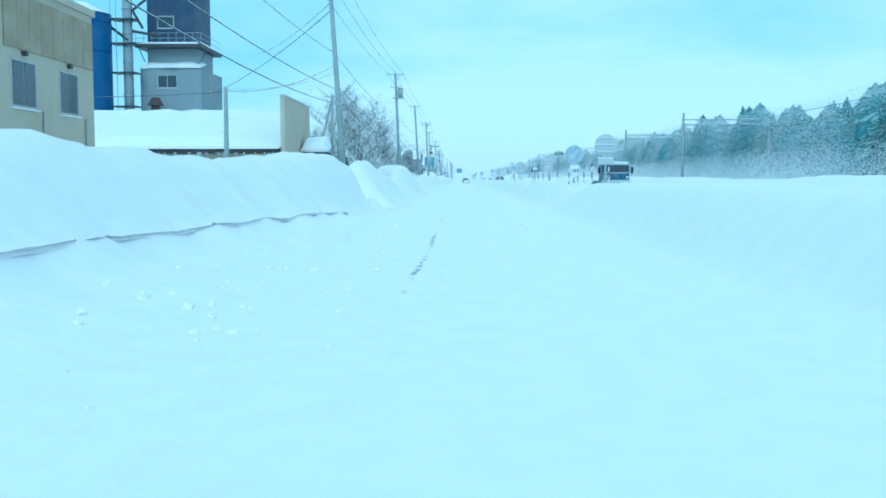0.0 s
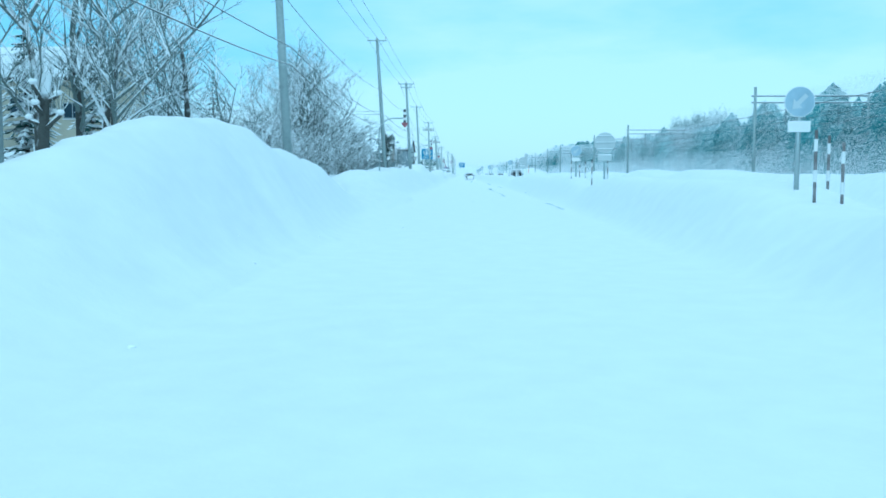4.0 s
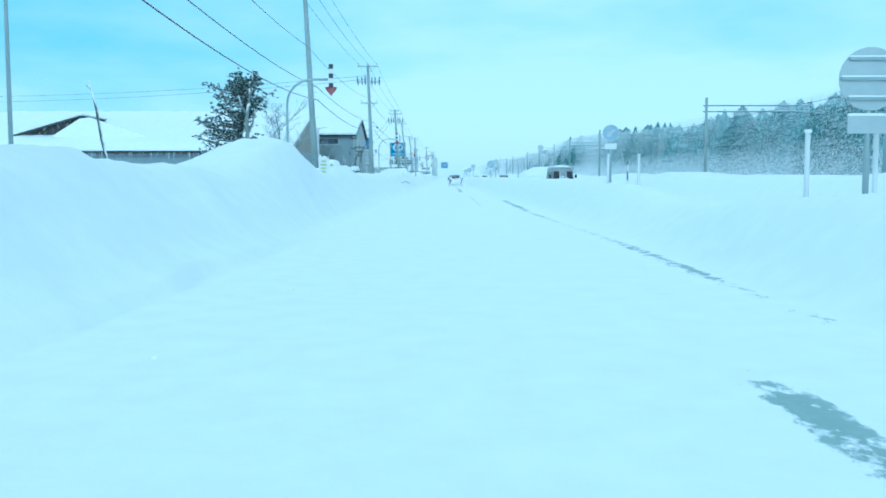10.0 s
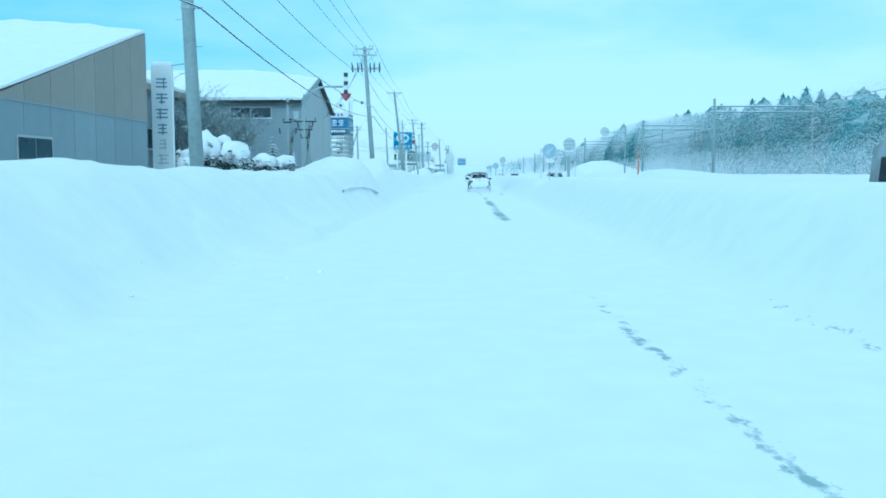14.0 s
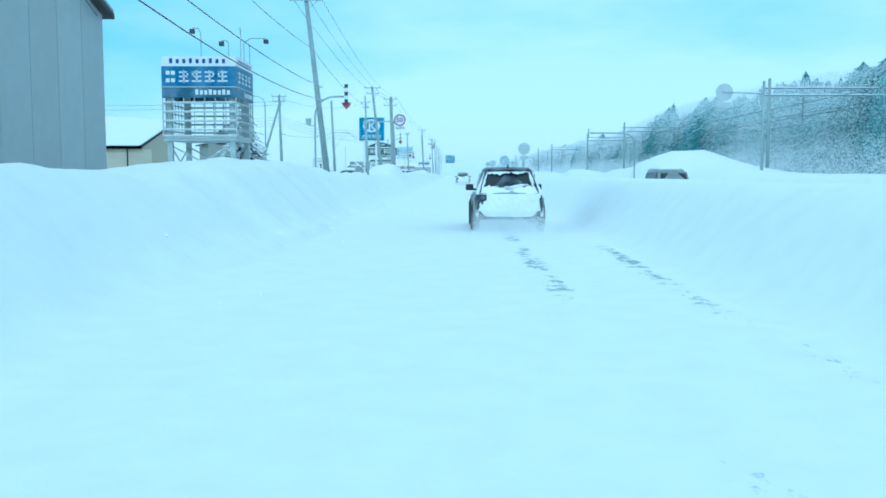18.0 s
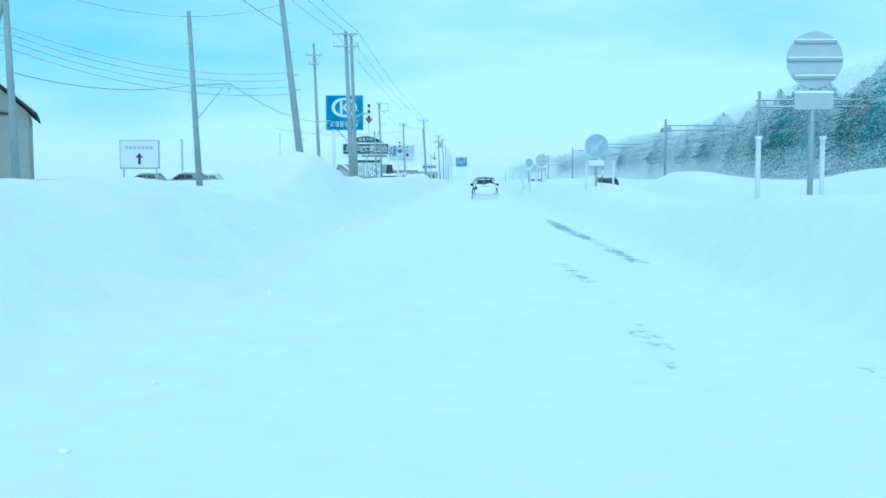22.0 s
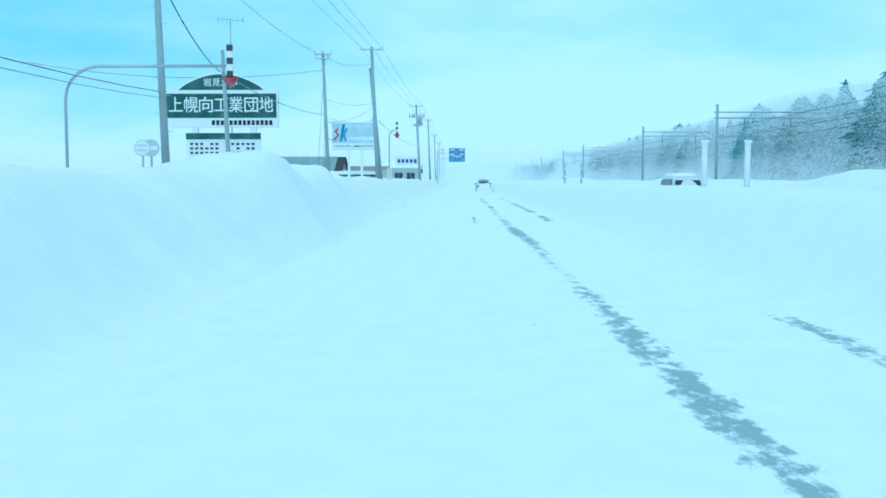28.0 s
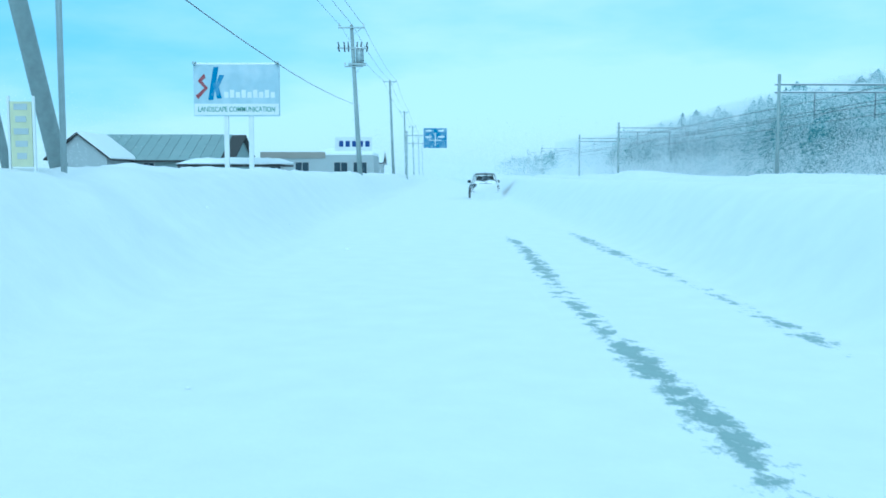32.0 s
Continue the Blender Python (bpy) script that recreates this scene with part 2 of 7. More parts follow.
def lettering(name, text, size, mat, parent, place, width=None):
    """Words in the built-in font, as a thin mesh; place: their centre, lying in the x-z plane, read from -y."""
    cu = bpy.data.curves.new(name, "FONT")
    cu.body, cu.size, cu.extrude, cu.align_x, cu.align_y = text, size, 0.004, "CENTER", "CENTER"
    cu.resolution_u, cu.offset = 3, 0.006 * size
    tmp = new(name, cu)
    bpy.context.view_layer.update()
    me = bpy.data.meshes.new_from_object(tmp.evaluated_get(bpy.context.evaluated_depsgraph_get()))
    bpy.data.objects.remove(tmp)
    bm = bmesh.new()
    bm.from_mesh(me)
    bmesh.ops.remove_doubles(bm, verts=bm.verts, dist=0.00005)
    bm.to_mesh(me)
    bm.free()
    me.materials.clear()
    me.materials.append(mat)
    ob = new(name, me)
    ob.parent = parent
    xs = [v.co.x for v in me.vertices] or [0, 1]
    k = width / (max(xs) - min(xs)) if width else 1.0
    ob.matrix_basis = place @ pose(0, 0, 0, 90) @ Matrix.Diagonal((k, 1, 1, 1))
    return ob


def characters(text, size, mat, parent, x, y, z, width):
    """A line of writing, each character a part of its own; x, z: the middle of the line."""
    step = width / len(text)
    for i, ch in enumerate(text):
        lettering("character", ch, size, mat, parent, Matrix.Translation((x + (i - (len(text) - 1) / 2) * step, y, z)), step * 0.92)


# ---- the lie of the snow ----
MOUNDS = [(8, .55, 20), (35, .7, 6.5), (42.2, -2.5, 1.35), (48, .8, 4), (56, .25, 3), (65, -.85, 4.2), (79, 1.0, 7), (91, .25, 4),
          (100, -1.2, 6), (107, -.25, 3), (130, .3, 4), (137, .3, 4), (152, .3, 10), (168, -.1, 2), (177, 1.1, 5),
          (187, -.1, 3), (195, .35, 5), (203, -.1, 3), (228, -.15, 10), (242.8, .6, 2.5), (250, -.4, 3.2), (258.4, .8, 2.7),
          (270, -.15, 4), (284, .25, 6), (300, -.15, 8), (315, -.2, 8), (329, -.5, 5.5), (340.2, .75, 3.8), (365, -.35, 10),
          (411.6, .45, 2.4), (419.8, .35, 2.0), (458, -.1, 6)]
LOTS = [(50, 11), (70, 5.5), (101, 6)]
GAPS = [(42.5, 4), (72.5, 3), (102.5, 4), (167, 7), (255, 4), (333, 9), (371, 3)]


def crest(y):
    return 1.65 + sum(dz * math.exp(-((y - c) / w) ** 2) for c, dz, w in MOUNDS)


def setback(y):
    """How far the face of the west bank stands back from the road."""
    return 1.4 * math.exp(-((y - 10) / 22) ** 4) - 0.9 * math.exp(-((y - 245) / 16) ** 4) - 0.9 * math.exp(-((y - 415.5) / 8.5) ** 4)


def ramp(v, a, b):
    v = min(1, max(0, (v - a) / (b - a)))
    return v * v * (3 - 2 * v)


def ground(x, y):
    """Height of the snow above the packed road."""
    wob = noise.noise((x * 0.11, y * 0.07, 0.0))
    lump = noise.noise((x * 0.5, y * 0.45, 3.0)) * 0.5 + noise.noise((x * 1.4, y * 1.2, 7.0)) * 0.2
    z = noise.noise((x * 0.8, y * 0.12, 5.0)) * 0.012
    if x < -2.6:
        c = crest(y)
        toe = 3.25 + 0.8 * noise.noise((0.0, y * 0.07, 1.0)) + 0.3 * noise.noise((0.0, y * 0.5, 2.0))
        edge = 0.26 * max(0.0, noise.noise((0.0, y * 0.06, 6.0)) + 0.05) ** 0.7
        shelf = edge * ramp(-x, toe, toe + 0.14) + (0.30 - edge) * ramp(-x, toe - 0.3, toe + 1.6)
        off = setback(y)
        rise = ramp(-x, toe + 0.1 + (0.9 if off > 0 else 0.35) * off, 5.6 + off)
        lot = max(math.exp(-((y - yc) / w) ** 4) for yc, w in LOTS)
        back = ramp(-x, 6.6 + off - 0.9 * lot, 9.5 + off - 2.3 * lot)
        far = min(c, 1.35) + 0.25 * wob
        for yc, w in LOTS:
            far -= (far + 0.12) * math.exp(-((y - yc) / w) ** 4) * (1 - ramp(-x, 16, 22))
        far -= 0.55 * math.exp(-((y - 115) / 15) ** 4)
        far -= 0.4 * math.exp(-((y - 338) / 10) ** 4)
        far += 2.6 * math.exp(-((x + 29) / 8) ** 2 - ((y - 109) / 6) ** 2)
        z += (shelf + (c - 0.3) * rise) * (1 - back) + far * back + (lump * 0.33 + 0.075 * noise.noise((x * 3.1, y * 2.7, 9.0))) * ramp(-x, toe, 4.6) * (1 - 0.5 * back)
        run = y - 29.7
        if 6 < run < 27:
            cut = math.exp(-((run + x / 0.45) / (0.085 * run)) ** 4)
            z = z * (1 - cut) + min(z, 0.25) * cut
    if x > 2.8:
        m = 1.33
        for c, w in GAPS:
            m -= 0.45 * math.exp(-((y - c) / w) ** 2)
        toe = 3.75 + 0.8 * math.exp(-((y - 138) / 62) ** 6) + 0.3 * ramp(y, 374, 386) + 0.2 * noise.noise((9.0, y * 0.08, 1.0))
        mid = m * ramp(x, toe - 0.3, toe + 1.25) * (1 - ramp(x, 6.4, 7.4))
        heap = 2.1 * math.exp(-((y - 329) / 7) ** 2 - ((x - 19.5) / 4.5) ** 2)
        side = heap + (1.45 + 1.3 * max(0, noise.noise((4.0, y * 0.06, 2.0))) * (1 - ramp(x, 17.5, 22))) * ramp(x, 13.6, 16.0)
        z += mid + side + (lump - 0.2 * noise.noise((x * 1.4, y * 1.2, 7.0))) * 0.16 * (ramp(x, toe, 5) * (1 - ramp(x, 6.4, 7.4)) + ramp(x, 13.6, 16))
    return z


def spaced(stops):
    """Steps along one axis: (from, to, step) stretches."""
    out = []
    for a, b, s in stops:
        n = max(1, round((b - a) / s))
        out += [a + (b - a) * i / n for i in range(n)]
    return out + [stops[-1][1]]


gx = spaced([(-2600, -400, 700), (-400, -80, 60), (-80, -24, 4), (-24, -10, 0.8), (-10, -7, 0.28), (-7, -5.4, 0.2), (-5.4, -2.5, 0.11), (-2.5, 3.4, 0.6), (3.4, 7.6, 0.2),
             (7.6, 13.4, 1.4), (13.4, 18, 0.5), (18, 36, 2.5), (36, 90, 9), (90, 400, 80), (400, 2600, 700)])
gy = spaced([(-500, -60, 60), (-60, -8, 4), (-8, 480, 0.42), (480, 620, 1.4), (620, 1000, 8), (1000, 4600, 400)])
gv = [(x, y, ground(x, y)) for y in gy for x in gx]
gw = len(gx)
gf = [(j * gw + i, j * gw + i + 1, (j + 1) * gw + i + 1, (j + 1) * gw + i) for j in range(len(gy) - 1) for i in range(gw - 1)]
tagged(new("ground", mesh_from("ground", gv, gf, SNOW, True)), "packed and drifted white snow over road, verges and fields", "snow", kind="structure")


# ---- utility poles, lamps and cables ----
def snow_at(x, y):
    return ground(x, y)


def utility_pole(x, y, top, lean=-0.5, arms=((0.15, 1.5),), extra="", label="", r=0.17):
    """A tapered concrete pole. arms: (below the top, width) of each crossarm; lean: how far its head stands off to the left."""
    z0 = snow_at(x, y) - 0.4
    t = thing("utility_pole", (x, y, 0), label or "grey weathered concrete utility pole standing in the snowbank", "utility pole", "utility poles")
    foot, head = Vector((0, 0, z0)), Vector((lean, 0, top))
    part("shaft", rodded(foot, head, r, r * 0.62, 14), CONCRETE, t, smooth=True)
    at = lambda z: foot.lerp(head, (z - z0) / (top - z0))
    for below, w in arms:
        p = at(top - below)
        part("crossarm", boxed((p.x - w / 2, -0.17, p.z - 0.05), (p.x + w / 2, -0.08, p.z + 0.05), 0.008), DARKSTEEL if "dark" in extra else GALV, t)
        for k in (-0.46, 0.0 if w > 1.2 else 0.3, 0.46):
            q = (p.x + k * w, -0.125, p.z + 0.05)
            bm = rodded(q, (q[0], q[1], q[2] + 0.10), 0.02, 0.02, 6)
            disc(bm, (q[0], q[1], q[2] + 0.14), 0.055, 0.10, "z", 10)
            part("insulator", bm, DARKSTEEL if "dark" in extra else PORCELAIN, t)
        part("arm_brace", rodded((p.x + w * 0.36, -0.11, p.z - 0.05), (p.x + 0.05, -0.11, p.z - 0.55), 0.018, 0.018, 5), GALV, t)
    for i in range(12):
        z = 2.6 + i * 0.62
        if z < top - 0.6:
            p = at(z)
            s = 1 if i % 2 else -1
            part("step_bolt", rodded((p.x, 0, z), (p.x + s * 0.30, 0, z), 0.009, 0.009, 5), GALV, t)
    if "transformer" in extra:
        p = at(top - 1.9)
        bm = rodded((p.x + 0.42, 0, p.z - 0.45), (p.x + 0.42, 0, p.z + 0.45), 0.26, 0.26, 16)
        tr = part("transformer", bm, GALV, t, "grey steel drum transformer", True)
        part("transformer_lid", disc(bmesh.new(), (p.x + 0.42, 0, p.z + 0.48), 0.28, 0.06, "z", 16), SNOW, tr)
        part("bracket", boxed((p.x - 0.3, -0.3, p.z - 0.62), (p.x + 0.8, 0.3, p.z - 0.5)), GALV, t)
    if "switch" in extra:
        for dz in (1.15, 1.45):
            p = at(top - dz)
            for k in (-0.85, -0.5, -0.25, 0.3, 0.55, 0.9):
                part("cutout_switch", rodded((p.x + k, -0.1, p.z - 0.22), (p.x + k * 1.08, -0.18, p.z + 0.1), 0.05, 0.035, 7), DARKSTEEL, t)
        part("switch_arm", boxed((p.x - 1.0, -0.15, p.z - 0.05), (p.x + 1.0, -0.05, p.z + 0.05)), GALV, t)
    if "bracket" in extra:
        for dz in (0.1, 1.0):
            p = at(top - dz)
            part("side_arm", rodded((p.x, 0, p.z), (p.x + 1.1, 0, p.z), 0.035, 0.035, 6), GALV, t)
        part("side_upright", rodded((p.x + 1.1, 0, p.z - 0.1), (p.x + 1.1, 0, p.z + 1.0), 0.03, 0.03, 6), GALV, t)
        p = at(top - 2.6)
        part("side_arm", rodded((p.x, 0, p.z), (p.x + 0.9, 0, p.z), 0.03, 0.03, 6), GALV, t)
    if "dark" in extra:
        for k, dz in ((-0.5, 2.1), (0.55, 2.1), (0.3, 2.7)):
            p = at(top - dz)
            part("cutout_switch", rodded((p.x + k, -0.12, p.z - 0.25), (p.x + k * 1.1, -0.2, p.z + 0.12), 0.06, 0.045, 7), DARKSTEEL, t)
        for k in (0.16, 0.24, 0.33):
            q = [at(top - 2.0), at(top - 2.8), at(top - 3.6), at(top - 4.3)]
            part("drop_cable", tube(bmesh.new(), [q[0] + Vector((k * 2, -0.1, 0)), q[1] + Vector((k, -0.12, 0)), q[2] + Vector((k * 0.8, -0.1, 0)), q[3] + Vector((0.1, 0, 0))], 0.016, 5), WIRE, t)
    if "band" in extra:
        for z in (5.35, 6.0):
            p = at(z)
            part("cable_band", disc(bmesh.new(), (p.x, 0, z), r * 0.95, 0.08, "z", 12), GALV, t)
            part("cable_hook", rodded((p.x + 0.1, 0, z), (p.x + 0.34, 0, z), 0.025, 0.025, 6), GALV, t)
    return t, head + Vector((x, y, 0)), lambda z: at(z) + Vector((x, y, 0))


def cable(a, b, sag, r=0.014, label="thin black overhead cable with snow on it", n=12):
    a, b = Vector(a), Vector(b)
    pts = [a.lerp(b, i / n) - Vector((0, 0, 4 * sag * (i / n) * (1 - i / n))) for i in range(n + 1)]
    bm = tube(bmesh.new(), [p - a for p in pts], r, 5)
    me = bpy.data.meshes.new("overhead_cable")
    bm.to_mesh(me)
    bm.free()
    me.materials.append(WIRE)
    ob = new("overhead_cable", me)
    ob.location = a
    return tagged(ob, label, "cable", "overhead cables", "structure")


MAIN = [(-6.9, -38, 11.5, -0.4, ((0.15, 1.5),), "band"), (-6.8, 4, 11.5, -0.4, ((0.15, 1.5),), "band"),
        (-6.45, 47.5, 11.6, -0.7, ((0.15, 1.5),), "band"), (-6.45, 91.7, 12.05, -0.45, ((0.15, 1.6), (1.4, 1.0)), "transformer band"),
        (-6.25, 130, 11.9, -0.6, ((0.15, 1.5),), "band"), (-5.75, 155.6, 11.1, -0.45, ((0.15, 1.7), (0.5, 1.2)), "band"),
        (-6.45, 191.8, 11.35, -0.5, ((0.15, 1.7),), "band"), (-6.05, 222.3, 10.8, -0.35, ((0.15, 1.7), (3.2, 1.4)), "band switch"),
        (-5.85, 262, 9.95, -0.55, ((0.15, 1.2), (0.55, 1.6)), "switch band"), (-6.45, 302, 10.6, -1.05, ((0.15, 1.7),), "band"),
        (-7.05, 346.8, 10.3, -1.0, ((0.15, 1.7), (0.7, 1.3)), "band"), (-7.07, 364.1, 10.6, -0.35, ((0.15, 1.6), (0.9, 1.6)), "band"),
        (-6.33, 458.9, 11.45, -0.45, ((0.15, 1.8),), "band"), (-5.2, 506, 11.1, -0.5, ((0.15, 1.7), (2.6, 1.2)), "transformer switch"),
        (-5.4, 552, 12.4, -0.4, ((0.15, 1.6),), ""), (-5.6, 596, 12.0, -0.3, ((0.15, 1.6),), ""), (-5.6, 640, 12.0, -0.3, ((0.15, 1.6),), ""),
        (-5.6, 690, 12.0, -0.3, ((0.15, 1.6),), ""), (-5.6, 740, 12.0, -0.3, ((0.15, 1.6),), "")]
heads = []
for x, y, top, lean, arms, extra in MAIN:
    heads.append(utility_pole(x, y, top, lean, arms, extra))
for (ta, a, fa), (tb, b, fb) in zip(heads, heads[1:]):
    d = (b - a).length
    for k in (-0.75, 0.05, 0.75):
        cable(a + Vector((k, -0.12, 0.05)), b + Vector((k, -0.12, 0.05)), 0.009 * d, 0.011)
    if a.y < 300 or 450 < a.y < 500:
        cable(fa(6.0) + Vector((0.3, 0, 0)), fb(6.0) + Vector((0.3, 0, 0)), 0.012 * d, 0.017, "thick black telephone cable with snow on it")
    if a.y < 300:
        cable(fa(5.35) + Vector((0.3, 0, 0)), fb(5.35) + Vector((0.3, 0, 0)), 0.016 * d, 0.020, "thick black telephone cable with snow on it")
    if a.y < 340:
        cable(fa(8.0), fb(8.0), 0.014 * d, 0.013)

# poles set back from the road
SIDE = [(-12.05, 45.15, 6.05, 0.0, (), ""), (-12.0, 82, 9.0, 0.1, ((0.15, 1.3), (0.6, 1.0)), ""),
        (-15.8, 339, 8.8, -0.2, ((0.15, 1.4), (0.6, 1.2)), ""), (-12.05, 348.3, 9.0, -0.35, (), ""),
        (-7.15, 367.1, 11.0, -0.3, (), "band"), (-11.45, 379, 12.1, -0.4, ((0.9, 1.3), (1.6, 0.8)), ""), (-10.45, 422, 11.1, -0.3, ((0.15, 0.6),), "bracket"),
        (-9.6, 455.6, 10.65, -0.35, ((0.15, 1.3), (0.45, 1.0)), ""),
        (-11.5, 268.5, 7.4, -0.1, ((2.0, 1.7), (2.6, 1.1), (3.2, 0.7)), "dark"), (-11.7, 262.5, 6.6, 0.0, ((0.3, 0.8), (1.6, 0.6)), "dark"),
        (-12.8, 440, 8.6, -0.3, (), "band")]
sides = [utility_pole(*s, r=0.15) for s in SIDE]
# two struts that lean on the pole beside the arrow
for foot, head, rad, words in (((-6.38, 462.5, 1.0), (-6.88, 459.15, 9.9), 0.15, "thick concrete strut leaning against a utility pole"),
                               ((-6.47, 460.8, 1.0), (-6.68, 459.1, 6.2), 0.075, "thin steel strut leaning against a utility pole")):
    strut = thing("pole_strut", foot, words, "pole strut", "pole struts")
    part("shaft", rodded((0, 0, 0), Vector(head) - Vector(foot), rad, rad * 0.8, 14), CONCRETE, strut, smooth=True)
    part("collar", disc(bmesh.new(), (head[0] - foot[0], head[1] - foot[1], head[2] - foot[2]), rad, 0.12, "z", 12), GALV, strut)
# leaning stays
for a, b in (((-13.9, 82.2, 1.0), (-12.0, 82, 8.4)), ((-18.2, 339, 1.2), (-15.9, 339, 8.2)), ((-10.9, 268.6, 1.2), (-11.5, 268.5, 4.6))):
    s = thing("pole_stay", a, "slanting grey concrete stay propping a utility pole", "pole stay")
    part("strut", rodded((0, 0, -0.4), Vector(b) - Vector(a), 0.12, 0.09, 10), CONCRETE, s, smooth=True)


def span(a, b, sag=0.5, r=0.013):
    return cable(a, b, sag, r)


span((-12, 82, 8.7), heads[3][2](9.6), 0.6)
span((-12.3, 82, 8.5), heads[3][2](9.3), 0.6)
span((-12.05, 45.15, 5.85), heads[2][2](7.4), 0.45, 0.022)
span((-12.05, 45.15, 5.80), (-30, 48.15, 6.15), 0.3, 0.018)
span((-12.05, 45.15, 5.95), heads[2][2](7.0), 0.3, 0.014)
span(heads[2][2](10.6), (-22, 96, 14.5), 0.5)
span(heads[2][2](10.2), (-26, 92, 10.0), 0.6, 0.02)
span((-15.8, 339, 8.5), heads[10][2](9.0), 0.9)
span((-15.8, 339, 8.2), (-60, 320, 8.0), 0.9)
span((-15.8, 339, 7.9), (-60, 318, 7.6), 1.0)
span((-12.15, 348.2, 5.75), (-15.8, 339, 5.2), 0.4)
for k in range(4):
    span((-60, 322 + k, 4.3 + 0.35 * k), (-15.8, 339, 6.0 + 0.25 * k), 0.7)
    span((-15.8, 339, 6.0 + 0.25 * k), heads[10][2](5.2 + 0.3 * k), 0.6)
span((-10.55, 348.2, 5.75), (-10.6, 379, 6.1), 0.6, 0.018)
span((-10.6, 379, 6.1), (-10.6, 422, 4.6), 0.9, 0.022)
span((-10.6, 379, 6.05), (-10.6, 422, 4.4), 1.0, 0.014)
span(sides[7][2](4.5), heads[12][2](6.4), 0.7, 0.02)
span(sides[7][2](4.6), heads[12][2](6.2), 0.9, 0.02)
span(sides[7][2](5.7), heads[12][2](7.1), 0.35, 0.02)
span(sides[7][2](9.4), (-30, 452, 9.6), 0.8, 0.018)
span(sides[7][2](8.6), (-10.9, 462, 1.6), 0.1)
span(sides[7][2](9.2), (-11.6, 463, 1.6), 0.1)
span((-10.6, 422, 10.6), (-9.8, 455.6, 10.4), 0.7)
span((-10.6, 422, 8.6), sides[10][2](7.3), 0.5, 0.025)
span(sides[10][2](7.3), (-9.8, 455.6, 6.2), 0.4, 0.025)
for z in (10.3, 7.4, 6.1):
    span((-9.8, 455.6, z), heads[12][2](z), 0.35, 0.018)
span(heads[8][2](9.6), (-12.5, 287, 7.0), 0.5)
span(heads[8][2](9.3), (-10.2, 268.5, 5.6), 0.4)
span(heads[7][2](9.9), (-60, 230, 9.0), 0.8)
span(heads[7][2](9.6), (-60, 232, 8.6), 0.8)
span(heads[4][2](6.4), (-18, 120, 6.5), 0.4)
span(heads[4][2](6.1), (-40, 112, 7.6), 0.6)
# bracket arm on the set-back pole
br = thing("cable_bracket", (-12.2, 348.2, 5.7), "steel bracket arm with a slanting brace on a pole", "bracket")
part("arm", rodded((0, 0, 0), (1.65, 0, 0.08), 0.03), GALV, br)
part("brace", rodded((1.4, 0, 0), (0.05, 0, -1.6), 0.02), GALV, br)
br2 = thing("cable_bracket", (-11.62, 378.9, 6.05), "steel bracket arm with a slanting brace on a pole", "bracket")
part("arm", rodded((0, 0, 0), (1.05, 0, 0.06), 0.03), GALV, br2)
part("brace", rodded((0.9, 0, 0), (0.02, 0, -1.1), 0.02), GALV, br2)
part("cable_loop", tube(bmesh.new(), [(1.35, -0.02, 0.28), (1.48, -0.02, 0.1), (1.6, -0.02, -0.3), (1.68, -0.02, 0.05)], 0.012, 5), WIRE, br)


def tapered():
    """The wedge-shaped housing of a small flood lamp."""
    bm = boxed((-0.47, -0.15, 3.96), (-0.2, 0.13, 4.3), 0.02)
    for v in bm.verts:
        if v.co.z < 4.1:
            v.co.x = -0.335 + (v.co.x + 0.335) * 0.72
    return bm


def arrow_sign(x, y, reach, arm_z=5.4, label="", head=True, box=False):
    """A post whose bent arm holds a striped arrow over the road's edge."""
    t = thing("road_edge_arrow", (x, y, 0), label or "curved grey post holding a red and white road edge arrow", "road edge marker", "arrow markers")
    z0 = snow_at(x, y) - 0.4
    k, s = min(1.0, abs(reach) * 0.8), 1 if reach > 0 else -1
    pts = [(0, 0, z0), (0, 0, arm_z - k)] + [(s * k * (1 - math.cos(a)), 0, arm_z - k + k * math.sin(a)) for a in (radians(18 * i) for i in range(1, 6))]
    pts.append((reach - s * 0.12, 0, arm_z))
    part("post", tube(bmesh.new(), pts, 0.048 if head else 0.06, 8), GALV, t, smooth=True)
    if not head:
        part("stub", rodded((reach, 0, arm_z - 0.35), (reach, 0, arm_z + 0.35), 0.06, 0.06, 10), GALV, t, smooth=True)
        return t
    for i in range(5):
        lo = arm_z + 0.62 - i * 0.19
        me = boxed((reach - 0.09, -0.03, lo - 0.19), (reach + 0.09, 0.03, lo), 0.005)
        part("stripe", me, (DARKSTEEL, WHITE_PAINT)[i % 2], t)
    part("arrow_head", prism([(reach - 0.24, arm_z - 0.30), (reach + 0.24, arm_z - 0.30), (reach + 0.20, arm_z - 0.42), (reach, arm_z - 0.66), (reach - 0.20, arm_z - 0.42)], "y", -0.03, 0.03), RED_PAINT, t, "red arrow head pointing down")
    if box:
        part("bracket", rodded((0, -0.02, 3.92), (-0.34, -0.02, 3.95), 0.025), GALV, t)
        part("flood_lamp", tapered(), GALV, t, "small grey flood lamp on a bracket")
    return t


for x, y, reach in ((-6.1, 123.3, 1.8), (-6.3, 182.8, 1.8), (-6.95, 241.8, 1.9), (-6.9, 300.7, 1.6), (-5.6, 460.5, 0.6)):
    arrow_sign(x, y, reach, box=240 < y < 310)
arrow_sign(-7.6, 368, 1.2, 5.86)
arrow_sign(-11.8, 417, 4.9, 4.85, "long-armed grey post holding a striped arrow over the snowbank")
arrow_sign(14.5, 326.4, -3.65, 4.7, "curved grey post with a long arm over the far lane", False)
arrow_sign(-11.8, 404, 4.9, 4.9, "long-armed grey post holding a striped arrow over the snowbank")


